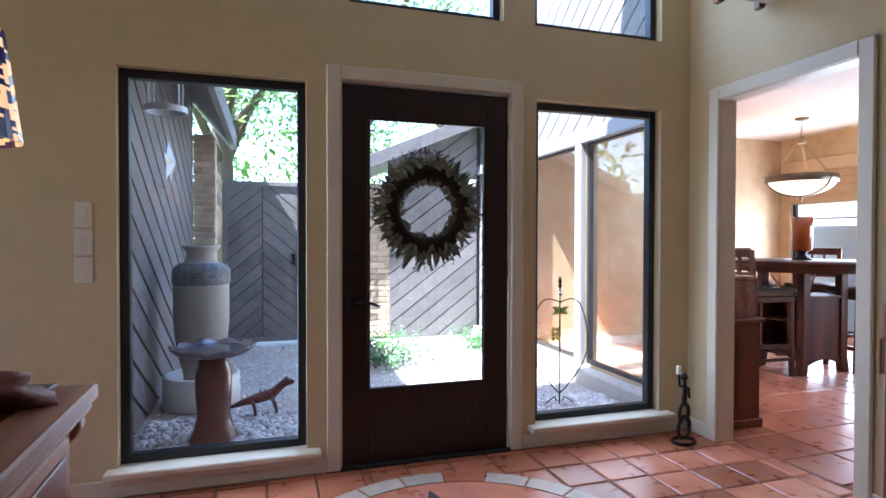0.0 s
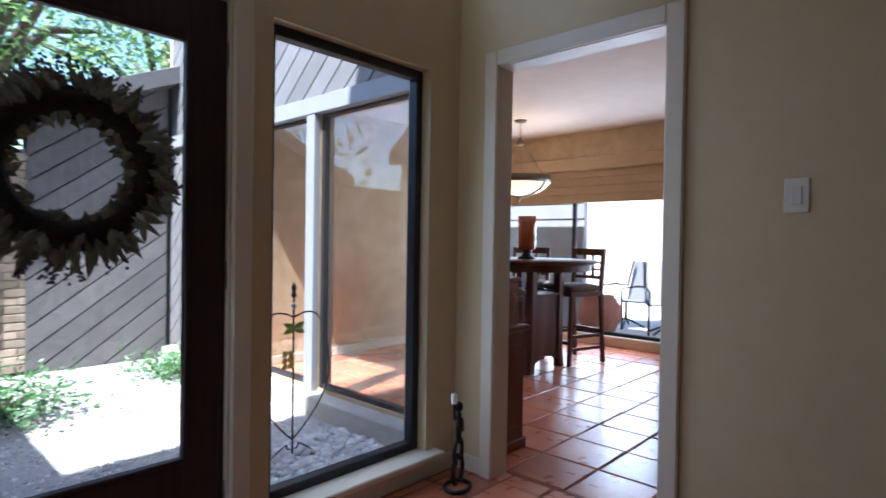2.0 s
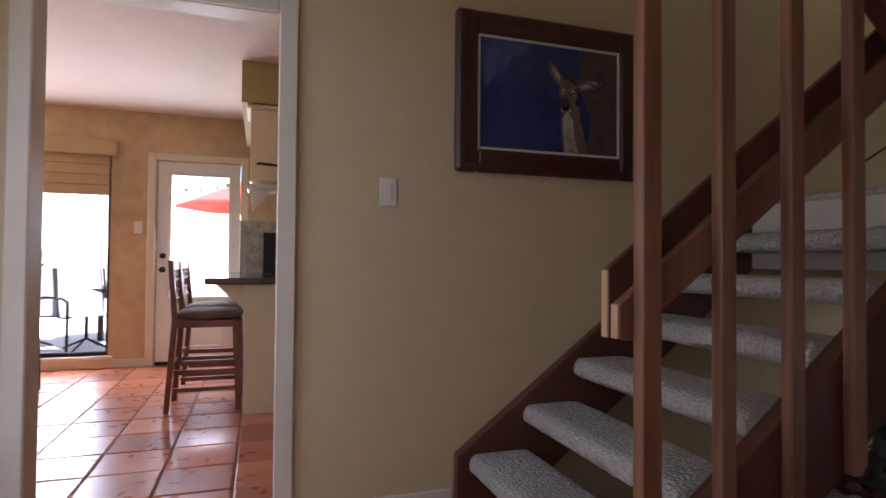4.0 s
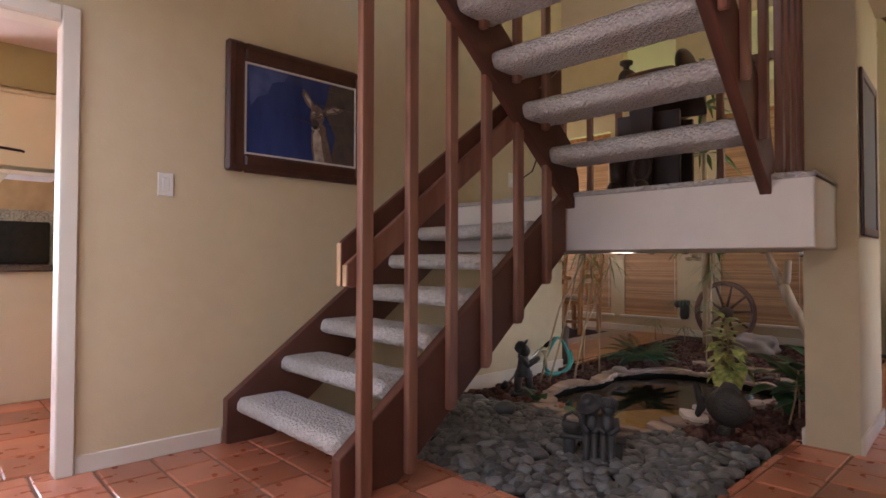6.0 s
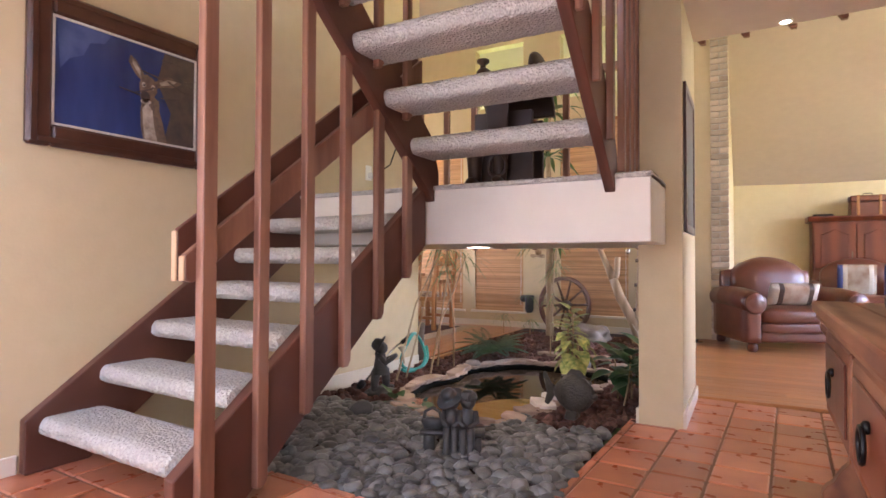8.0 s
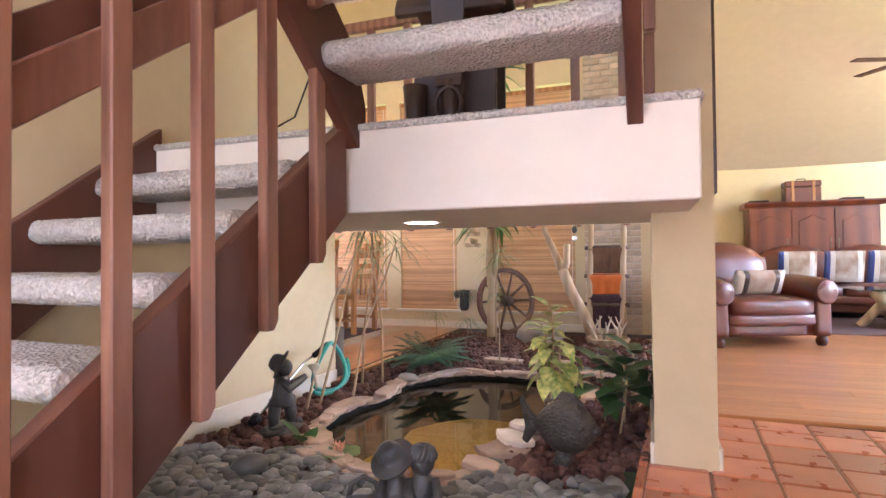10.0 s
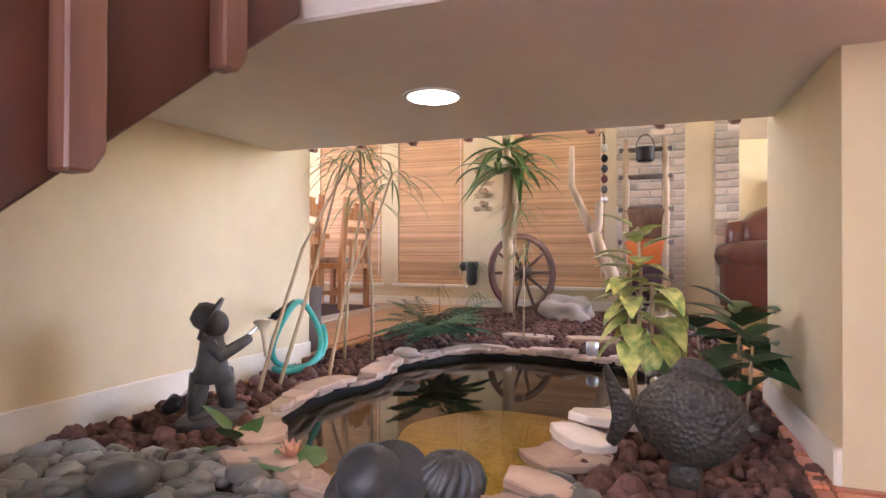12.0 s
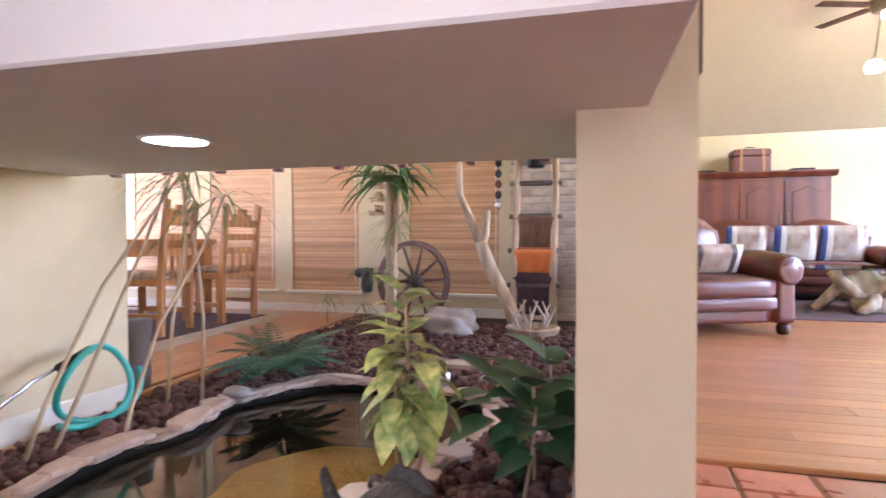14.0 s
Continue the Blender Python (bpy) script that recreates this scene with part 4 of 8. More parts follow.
def fast_leaves(name, count, spread, size, material, parent, seed, label=""):
    """Many small diamond leaves scattered by a function, joined in one mesh."""
    rng = random.Random(seed)
    vs, fs = [], []
    for _ in range(count):
        p = spread(rng)
        if p is None:
            continue
        a = Vector((rng.gauss(0, 1), rng.gauss(0, 1), rng.gauss(0, 0.6))).normalized()
        b = a.orthogonal().normalized() * rng.uniform(0.35, 0.5)
        s = size * rng.uniform(0.6, 1.3)
        k = len(vs)
        vs += [p - a * s * 0.5, p + b * s * 0.5, p + a * s * 0.5, p - b * s * 0.5]
        fs.append((k, k + 1, k + 2, k + 3))
    me = bpy.data.meshes.new(name)
    me.from_pydata([tuple(v) for v in vs], [], fs)
    me.materials.append(material)
    ob = new(name, me)
    ob.parent = parent
    if label:
        tagged(ob, label)
    return ob


def tree(x, y, h, spread, seed, lean=0.0):
    rng = random.Random(seed)
    t = thing("oak_tree", "large sunlit oak tree with spreading limbs", "tree", (x, y, -0.5), 0, "trees beyond the courtyard")
    part("trunk", bm_tube([(0, 0, 0), (lean * 0.3, 0.1, h * 0.25), (lean * 0.8, 0.0, h * 0.5), (lean, 0.1, h * 0.7)], [0.34, 0.28, 0.22, 0.10], 12), M_BARK, t, "", True)
    heads = []
    for i in range(9):
        a = 2 * math.pi * i / 9 + rng.uniform(-0.3, 0.3)
        z0 = h * rng.uniform(0.32, 0.6)
        r = spread * rng.uniform(0.6, 1.0)
        end = Vector((lean * z0 / h + r * math.cos(a), r * math.sin(a), z0 + h * rng.uniform(0.12, 0.35)))
        start = Vector((lean * z0 / h, 0, z0))
        midp = (start + end) / 2 + Vector((0, 0, h * 0.06))
        part("limb", bm_tube([start, midp, end], [0.12, 0.08, 0.03], 8), M_BARK, t, "", True)
        heads += [(midp, spread * 0.26), (end, spread * 0.33), (end + Vector((rng.uniform(-1, 1), rng.uniform(-1, 1), rng.uniform(-0.8, 0.3))), spread * 0.24)]

    def place(r):
        c, s = r.choice(heads)
        p = Vector((r.gauss(0, 0.5), r.gauss(0, 0.5), r.gauss(0, 0.38)))
        return c + p * s * 1.5 if noise.noise((c + p * s) * 1.1) > -0.25 else None
    fast_leaves("crown", 9000, place, 0.17, M_LEAF_TREE, t, seed)


tree(-1.6, 13.5, 8.5, 3.4, 3)
tree(1.0, 12.0, 8.0, 3.2, 8, 0.5)
tree(5.5, 15.5, 9.5, 3.6, 14)
# soft woods far behind
far = thing("far_trees", "pale sunlit trees in the distance", "trees")
tagged(far, kind="stuff")
fast_leaves("crown", 9000, lambda r: Vector((r.uniform(-14, 20), r.uniform(22, 28), abs(r.gauss(0, 3.6)))), 0.5, M_LEAF_TREE, far, 21)
fast_leaves("crown", 4000, lambda r: Vector((r.uniform(22, 27), r.uniform(-10, 16), abs(r.gauss(0, 1.6)))), 0.5, M_LEAF_TREE, far, 22)

# urn fountain
urn = thing("urn_fountain", "tall ribbed stone urn in a round basin", "urn", (-1.07, 4.1, -0.03))
part("basin", bm_lathe([(0, 0.0), (0.255, 0.0), (0.27, 0.02), (0.27, 0.235), (0.245, 0.245), (0.235, 0.20), (0, 0.19)], 40), M_WHITE, urn, "white round basin", True)
prof = [(0, 0.19), (0.125, 0.19), (0.13, 0.25)]
prof += [(0.13 + 0.065 * math.sin(math.pi * 0.5 * min(1, (i + 1) / 40)) + (0.0025 if i % 2 else -0.0025), 0.26 + 0.66 * i / 60) for i in range(61)]
part("body", bm_lathe(prof, 48), M_STONEPOT, urn, "", True)
part("band", bm_lathe([(0.197, 0.915), (0.205, 0.93), (0.205, 1.02), (0.18, 1.055), (0.14, 1.075)], 48), M_MOSAICDARK, urn, "dark pebbled band", True)
part("neck", bm_lathe([(0.14, 1.07), (0.11, 1.09), (0.105, 1.16), (0.13, 1.185), (0.135, 1.205), (0.11, 1.205), (0.09, 1.18), (0.09, 1.08), (0, 1.07)], 40), M_STONEPOT, urn, "", True)
# bird bath
bath = thing("bird_bath", "glazed ceramic bird bath with a scalloped bowl", "bird bath", (-0.915, 3.25, -0.03))
part("pedestal", bm_lathe([(0, 0), (0.145, 0), (0.15, 0.03), (0.115, 0.09), (0.098, 0.16), (0.105, 0.30), (0.11, 0.42), (0.09, 0.49), (0.10, 0.525), (0, 0.525)], 36), M_GLAZE, bath, "brown glazed pedestal", True)
bm = bm_lathe([(0, 0.515), (0.10, 0.52), (0.20, 0.545), (0.245, 0.582), (0.25, 0.594), (0.238, 0.592), (0.19, 0.562), (0.10, 0.545), (0, 0.54)], 64)
for v in bm.verts:
    r = math.hypot(v.co.x, v.co.y)
    if r > 0.15:
        k = math.cos(10 * math.atan2(v.co.y, v.co.x))
        v.co.z += 0.010 * k * (r - 0.15) / 0.1
        v.co.x *= 1 + 0.03 * k
        v.co.y *= 1 + 0.03 * k
part("bowl", bm, M_GLAZEBLUE, bath, "blue-brown scalloped bowl", True)
part("water", bm_lathe([(0.0, 0.575), (0.212, 0.575)], 40), glass("bath_water", (0.85, 0.9, 0.95), 0.0), bath, "", True)
# iguana ornament, one plain mesh
bm = bm_tube([(-0.20, 0.02, 0.05), (-0.10, -0.02, 0.09), (0.0, 0.0, 0.105), (0.10, 0.02, 0.12), (0.16, 0.03, 0.17), (0.20, 0.03, 0.20), (0.25, 0.02, 0.19)], [0.008, 0.022, 0.036, 0.036, 0.028, 0.032, 0.012], 10)
for x, y in ((-0.05, 0.07), (-0.05, -0.07), (0.09, 0.075), (0.09, -0.07)):
    bm_tube([(x, y * 0.3, 0.10), (x + 0.02, y, 0.07), (x + 0.03, y * 1.15, 0.005)], [0.014, 0.012, 0.010], 8, bm)
for i in range(8):
    x = 0.02 + 0.026 * i
    z = 0.13 + 0.10 * max(0, (i - 3) / 5)
    bm_prism([(x - 0.01, z), (x + 0.012, z), (x - 0.004, z + 0.035)], "y", 0.016, 0.024, 0, bm)
solo("iguana_statue", bm, M_RUST, "rusty metal iguana ornament on white stones", "statue", True, at=(-0.66, 3.66, 0.0), turn=5)
# star and lantern on the left wall
star = bmesh.new()
pts = [(0.20 * (1 if i % 2 == 0 else 0.42) * math.sin(math.pi * i / 5), 0.20 * (1 if i % 2 == 0 else 0.42) * math.cos(math.pi * i / 5)) for i in range(10)]
tip = star.verts.new((0.06, 0, 0))
ring = [star.verts.new((0, a, b)) for a, b in pts]
for i in range(10):
    star.faces.new((tip, ring[i], ring[(i + 1) % 10]))
star.faces.new(ring)
bmesh.ops.recalc_face_normals(star, faces=star.faces[:])
solo("metal_star", star, M_STEEL, "galvanized metal star on the siding", "ornament", at=(-1.398, 4.77, 1.87))
lan = thing("hanging_lantern", "round cage lantern hanging under the eave", "lantern", (-1.19, 3.35, 2.0))
part("base_ring", bm_lathe([(0.11, 0), (0.125, 0.0), (0.125, 0.035), (0.11, 0.035), (0.11, 0)], 28), M_STEEL, lan)
part("top_ring", bm_lathe([(0, 0.42), (0.125, 0.40), (0.125, 0.37), (0.11, 0.37), (0, 0.40)], 28), M_STEEL, lan)
for i in range(4):
    a = math.pi * (0.25 + 0.5 * i)
    part("bar", bm_tube([(0.118 * math.cos(a), 0.118 * math.sin(a), 0.02), (0.118 * math.cos(a), 0.118 * math.sin(a), 0.39)], 0.007, 6), M_STEEL, lan)
part("hook", bm_tube([(0, 0, 0.40), (0, 0, 0.55)], 0.006, 6), M_STEEL, lan)
# heart trellis
tre = thing("heart_trellis", "black wire heart trellis with glass ornaments", "trellis", (1.49, 3.25, -0.03), -8)
tre.scale = (0.74, 0.74, 0.74)
heart = []
for sgn in (-1, 1):
    pts = []
    for i in range(25):
        t = i / 24
        a = math.pi * t
        x = 0.30 * math.sin(a) ** 0.9 * (1.0 if t < 0.5 else 1.0)
        z = 1.06 - 0.92 * t ** 1.15 + 0.16 * math.sin(math.pi * min(1, t * 2.2))
        pts.append((sgn * x, 0, z))
    part("heart_wire", bm_tube(pts, 0.007, 6), M_BLACKMETAL, tre, "", True)
    part("scroll", bm_tube([(sgn * (0.02 + 0.13 * t * math.cos(4 * t) ** 2 + 0.06 * t), 0, 0.04 + 0.10 * math.sin(5 * t) * t + 0.03) for t in [i / 16 for i in range(17)]], 0.006, 6), M_BLACKMETAL, tre, "", True)
part("stake", bm_tube([(0, 0, -0.05), (0, 0, 1.22)], 0.008, 8), M_BLACKMETAL, tre)
part("finial", bm_lathe([(0, 1.20), (0.025, 1.22), (0.012, 1.25), (0.022, 1.28), (0, 1.33)], 12), M_BLACKMETAL, tre, "", True)
part("glass_bead", bm_lathe([(0, 1.12), (0.02, 1.13), (0.022, 1.15), (0.012, 1.17), (0, 1.175)], 12), M_CHROME, tre, "", True)
bm = bmesh.new()
for sx in (-1, 1):
    for sz in (-1, 1):
        add_leaf(bm, (0, -0.012, 0.98), (sx, 0, 0.45 * sz), 0.10, 0.05, 0.0, (0, 1, 0))
part("dragonfly", bm, M_LIME, tre, "lime glass wings")
for k in range(3):
    part("hanging_leaf", add_leaf(add_leaf(bmesh.new(), (-0.05, -0.012, 0.80 - 0.045 * k), (-1, 0, -0.3), 0.055, 0.05, 0.2, (0, 1, 0)), (-0.05, -0.012, 0.80 - 0.045 * k), (1, 0, -0.3), 0.055, 0.05, 0.2, (0, 1, 0)), M_WINGYEL, tre, "yellow glass leaf")
# shrub
sh = thing("shrub", "low sunlit green shrub in the gravel", "shrub", (0.45, 5.0, -0.03))
for i in range(7):
    part("twig", bm_tube([(0, 0, 0), (0.2 * math.cos(i), 0.2 * math.sin(i), 0.22)], [0.01, 0.004], 5), M_BARK, sh)
fast_leaves("crown", 1500, lambda r: Vector((r.gauss(0, 0.24), r.gauss(0, 0.18), 0.05 + abs(r.gauss(0, 0.13)))), 0.05, M_LEAF, sh, 6)
sh2 = thing("shrub", "low sunlit green shrub in the gravel", "shrub", (1.75, 5.6, -0.03))
fast_leaves("crown", 900, lambda r: Vector((r.gauss(0, 0.15), r.gauss(0, 0.2), 0.03 + abs(r.gauss(0, 0.10)))), 0.05, M_LEAF, sh2, 7)


def stones(name, count, place, size, material, seed, label, flat=0.55, sub=1):
    """Loose stones joined into one mesh."""
    rng = random.Random(seed)
    src = []
    for s in range(5):
        b = bm_ball((0, 0, 0), (1, 1, 1), sub, None, 0.45, s + seed)
        b.verts.index_update()
        src.append(([v.co.copy() for v in b.verts], [[v.index for v in f.verts] for f in b.faces]))
        b.free()
    vs, fs = [], []
    for _ in range(count):
        p = place(rng)
        if p is None:
            continue
        co, fa = rng.choice(src)
        s = size * rng.uniform(0.6, 1.35)
        m = pose(*p, rng.uniform(-25, 25), rng.uniform(-25, 25), rng.uniform(0, 360)) @ Matrix.Diagonal((s, s * rng.uniform(0.6, 0.95), s * flat * rng.uniform(0.8, 1.2), 1))
        k = len(vs)
        vs += [tuple(m @ c) for c in co]
        fs += [tuple(i + k for i in f) for f in fa]
    me = bpy.data.meshes.new(name)
    me.from_pydata(vs, [], fs)
    me.materials.append(material)
    me.polygons.foreach_set("use_smooth", [True] * len(me.polygons))
    ob = new(name, me)
    return tagged(ob, label, "stones", kind="stuff")


stones("white_stones", 1300, lambda r: (r.uniform(-1.35, -0.2), CY0 + 0.03 + r.random() ** 1.2 * 1.0, -0.02), 0.032, M_WHITE_STONE, 2, "loose white river stones under the window")
stones("white_stones", 700, lambda r: (r.uniform(0.9, 1.95), CY0 + 0.03 + r.random() * 0.75, -0.02), 0.036, M_WHITE_STONE, 3, "loose white river stones under the window")
stones("pea_gravel", 5200, lambda r: (r.uniform(-1.35, 1.95), CY0 + 0.2 + r.random() * 3.5, -0.028), 0.013, M_WHITE_STONE, 4, "pale pea gravel of the courtyard", 0.7, 1)
wa = thing("wall_scroll_art", "scrolled metal wall panel on the brick", "wall art", (0.42, 6.46, 0.5))
for k in range(5):
    for sx in (-1, 1):
        part("scroll", bm_tube([(sx * (0.02 + 0.09 * t * abs(math.cos(6 * t))), -0.01, 0.22 * k + 0.16 * t) for t in [i / 14 for i in range(15)]], 0.006, 5), M_STEEL, wa)
part("frame", ring_frame("y", -0.015, 0.0, -0.14, 0.14, -0.02, 1.15, 0.012), M_STEEL, wa)
cam_box = thing("wall_light", "small round white wall light on the siding", "light", (1.93, 6.32, 1.95))
part("dome", bm_ball((0, 0, 0), (0.05, 0.05, 0.05), 2), M_WHITE, cam_box, "", True)
part("bracket", bm_tube([(0, 0, 0), (-0.02, 0.10, 0.05), (0.12, 0.16, 0.06)], 0.012, 8), M_WHITE, cam_box)


# ---- indoor garden under the stairs ----
before = set(bpy.data.objects)
POND_KNOTS = [(1.50, -2.80), (1.24, -3.14), (0.95, -3.20), (0.66, -3.14), (0.36, -2.98), (0.29, -2.70), (0.42, -2.20), (0.54, -1.75), (0.60, -1.36), (0.80, -1.16), (1.06, -1.20), (1.30, -1.36), (1.50, -1.64), (1.57, -2.02), (1.48, -2.38), (1.52, -2.60)]


def smooth_loop(knots, n=6):
    out = []
    k = len(knots)
    for i in range(k):
        p0, p1, p2, p3 = (Vector(knots[(i + d) % k]) for d in (-1, 0, 1, 2))
        for j in range(n):
            t = j / n
            out.append(0.5 * (2 * p1 + (p2 - p0) * t + (2 * p0 - 5 * p1 + 4 * p2 - p3) * t * t + (3 * p1 - p0 - 3 * p2 + p3) * t ** 3))
    return out


POND = smooth_loop(POND_KNOTS)
POND_MID = sum(POND, Vector((0, 0))) / len(POND)


def in_loop(x, y, loop, grow=1.0):
    x, y = POND_MID.x + (x - POND_MID.x) / grow, POND_MID.y + (y - POND_MID.y) / grow
    hit = False
    for a, b in zip(loop, loop[1:] + loop[:1]):
        if (a.y > y) != (b.y > y) and x < a.x + (y - a.y) * (b.x - a.x) / (b.y - a.y):
            hit = not hit
    return hit


def bed_height(x, y):
    return -0.035 + 0.015 * noise.noise(Vector((x * 2.2, y * 2.2, 3))) + (0.03 if y < -3.3 else 0.0) * min(1, (-3.3 - y) / 0.5 if y < -3.3 else 0)


bm = bmesh.new()
gx, gy = 56, 132
grid = [[bm.verts.new((-0.14 + 2.17 * i / gx, 0.0 - 5.22 * j / gy, bed_height(-0.14 + 2.17 * i / gx, -5.22 * j / gy))) for j in range(gy + 1)] for i in range(gx + 1)]
for i in range(gx):
    for j in range(gy):
        c = (grid[i][j].co + grid[i + 1][j + 1].co) / 2
        if not in_loop(c.x, c.y, POND) and not (c.x < 0 and c.y > -1.6):
            bm.faces.new((grid[i][j], grid[i][j + 1], grid[i + 1][j + 1], grid[i + 1][j]))
built("ground_bed", bm, M_SOIL, "dark soil of the indoor garden", True)
built("trim_bed_edge", bm_box(1.98, 2.035, -5.22, -2.49, -0.1, 0.012, 0.004), M_PINE, "pale wooden edge of the bed")
built("trim_bed_far", bm_box(-0.15, 1.98, -5.25, -5.20, -0.1, 0.012, 0.004), M_PINE)
built("trim_bed_side", bm_box(-0.165, -0.115, -5.2, -2.47, -0.1, 0.012, 0.004), M_PINE)
built("trim_bed_stairs", bm_box(1.955, 1.985, -2.4, -0.3, -0.1, -0.012, 0.004), M_PINE)

pond = thing("garden_pond", "small indoor pond edged with flat flagstones", "pond")
tagged(pond, kind="structure")
bm = bmesh.new()
rings = []
for g, z in ((1.03, -0.012), (1.0, -0.06), (0.97, -0.16), (0.90, -0.28), (0.82, -0.335)):
    rings.append([bm.verts.new((POND_MID.x + (p.x - POND_MID.x) * g, POND_MID.y + (p.y - POND_MID.y) * g, z)) for p in POND])
for a, b in zip(rings, rings[1:]):
    for i in range(len(POND)):
        j = (i + 1) % len(POND)
        bm.faces.new((a[i], a[j], b[j], b[i]))
part("liner", bm, M_LINER, pond, "black pond liner", True)
bm = bmesh.new()
bm.faces.new([bm.verts.new((POND_MID.x + (p.x - POND_MID.x) * 0.86, POND_MID.y + (p.y - POND_MID.y) * 0.86, -0.315)) for p in POND])
bmesh.ops.triangulate(bm, faces=bm.faces[:])
part("gravel_bottom", bm, M_PONDBED, pond, "golden pond gravel")
bm = bmesh.new()
bm.faces.new([bm.verts.new((POND_MID.x + (p.x - POND_MID.x) * 1.0, POND_MID.y + (p.y - POND_MID.y) * 1.0, -0.055)) for p in POND])
bmesh.ops.triangulate(bm, faces=bm.faces[:])
M_WATER = glass("pond_water", (0.80, 0.72, 0.50), 0.015, 0.02, 0.9)
wnt = M_WATER.node_tree
rip, rbp = wnt.nodes.new("ShaderNodeTexNoise"), wnt.nodes.new("ShaderNodeBump")
rip.inputs["Scale"].default_value = 14
rbp.inputs["Strength"].default_value, rbp.inputs["Distance"].default_value = 0.06, 0.01
wnt.links.new(rip.outputs[0], rbp.inputs["Height"])
for nd in wnt.nodes:
    if nd.bl_idname == "ShaderNodeBsdfGlossy":
        wnt.links.new(rbp.outputs[0], nd.inputs["Normal"])
part("water", bm, M_WATER, pond, "still clear water").visible_shadow = False
rng = random.Random(11)


def slab_mesh(length, width, thick, seed):
    r = random.Random(seed)
    k = 7
    pts = []
    for i in range(k):
        a = 2 * math.pi * i / k + r.uniform(-0.2, 0.2)
        s = r.uniform(0.85, 1.12)
        pts.append((length / 2 * s * math.copysign(abs(math.cos(a)) ** 0.7, math.cos(a)), width / 2 * s * math.copysign(abs(math.sin(a)) ** 0.7, math.sin(a))))
    return bm_prism(pts, "z", 0, thick, 0.004)


i = 0
while i < len(POND):
    p, q = POND[i], POND[(i + 2) % len(POND)]
    d = (q - p)
    out = (p - POND_MID).normalized()
    ang = math.degrees(math.atan2(d.y, d.x))
    for layer in range(2 if rng.random() < 0.55 else 1):
        ln, wd = rng.uniform(0.13, 0.24), rng.uniform(0.08, 0.15)
        s = part("flagstone", slab_mesh(ln, wd, rng.uniform(0.016, 0.026), rng.random() * 99), M_FLAG, pond)
        s.matrix_world = pose(p.x + out.x * (0.045 - 0.02 * layer), p.y + out.y * (0.045 - 0.02 * layer), -0.028 + 0.022 * layer, rng.uniform(-5, 5), rng.uniform(-5, 5), ang + rng.uniform(-18, 18))
    i += 2
for x, y, ln, wd, a, z in ((0.52, -1.55, 0.26, 0.18, 40, 0.0), (0.50, -1.80, 0.22, 0.17, 15, 0.0), (0.40, -2.05, 0.25, 0.16, 70, 0.0), (0.56, -1.34, 0.19, 0.14, -20, 0.005), (0.34, -2.30, 0.2, 0.16, 5, 0.005), (1.30, -1.28, 0.2, 0.15, 30, 0.0), (1.42, -1.42, 0.18, 0.14, -10, 0.0)):
    s = part("flagstone", slab_mesh(ln, wd, 0.024, x * 31), M_FLAG, pond)
    s.matrix_world = pose(x, y, z - 0.01, 2, -3, a)
M_FLAGPALE = mat("pale_limestone", (0.66, 0.58, 0.50), (0.52, 0.44, 0.37), 12, 0.75, bump=0.4, bump_scale=25)
for x, y, ln, wd, a, z in ((0.44, -1.86, 0.27, 0.19, 25, 0.018), (0.50, -1.66, 0.20, 0.15, -30, 0.012)):
    s = part("flagstone", slab_mesh(ln, wd, 0.028, x * 17), M_FLAGPALE, pond, "pale limestone slab")
    s.matrix_world = pose(x, y, z, 4, -7, a)
for x, y, ln, wd, a in ((1.05, -3.62, 0.38, 0.16, -8), (0.62, -3.60, 0.34, 0.17, 6), (0.30, -3.35, 0.3, 0.18, 12)):
    solo("stepping_stone", slab_mesh(ln, wd, 0.03, y * 7), M_FLAG, "flat sandstone slab in the lava rock", "stone", group="stepping stones", at=(x, y, bed_height(x, y) + 0.02), turn=a)

# pebbles: the nearest as pieces, the rest joined
peb_kinds = []
for s in range(7):
    b = bm_ball((0, 0, 0), (1, 0.78, 0.48), 2, None, 0.35, s * 2.3)
    peb_kinds.append(mesh_of("pebble", b, M_PEBBLE, True))


def pebble_ok(x, y):
    if x < 0.02 or x > 1.94 or y > -0.02 or in_loop(x, y, POND, 1.10):
        return False
    edge = -1.42 + 0.10 * noise.noise(Vector((x * 4, 0, 0)))
    if x > 1.3:
        edge = -1.30 + 0.16 * (x - 1.3) / 0.6
    if x < 0.5:
        edge = -1.32 - 0.1 * noise.noise(Vector((x * 5, 1, 0)))
    return y > edge


rng = random.Random(5)
bedp = thing("pebble_bed", "smooth grey river pebbles beside the pond", "pebbles")
spots = []
tries = 0
while len(spots) < 300 and tries < 30000:
    tries += 1
    x, y = rng.uniform(0.02, 1.94), rng.uniform(-1.5, -0.02)
    s = rng.uniform(0.034, 0.056)
    if pebble_ok(x, y) and all((x - a) ** 2 + (y - b) ** 2 > (0.78 * (s + c)) ** 2 for a, b, c in spots):
        spots.append((x, y, s))
for x, y, s in spots:
    p = new("pebble", rng.choice(peb_kinds))
    p.parent = bedp
    p.matrix_world = pose(x, y, bed_height(x, y) + 0.028, rng.uniform(-18, 18), rng.uniform(-18, 18), rng.uniform(0, 360)) @ Matrix.Diagonal((s, s, s, 1))
big = new("pebble", peb_kinds[3])
big.parent = bedp
big.matrix_world = pose(1.46, -1.0, 0.02, 8, 12, 30) @ Matrix.Diagonal((0.085, 0.085, 0.09, 1))


def fill(r):
    x, y = r.uniform(0.02, 1.94), r.uniform(-1.5, -0.02)
    return (x, y, bed_height(x, y) + r.uniform(0.0, 0.030)) if pebble_ok(x, y) else None


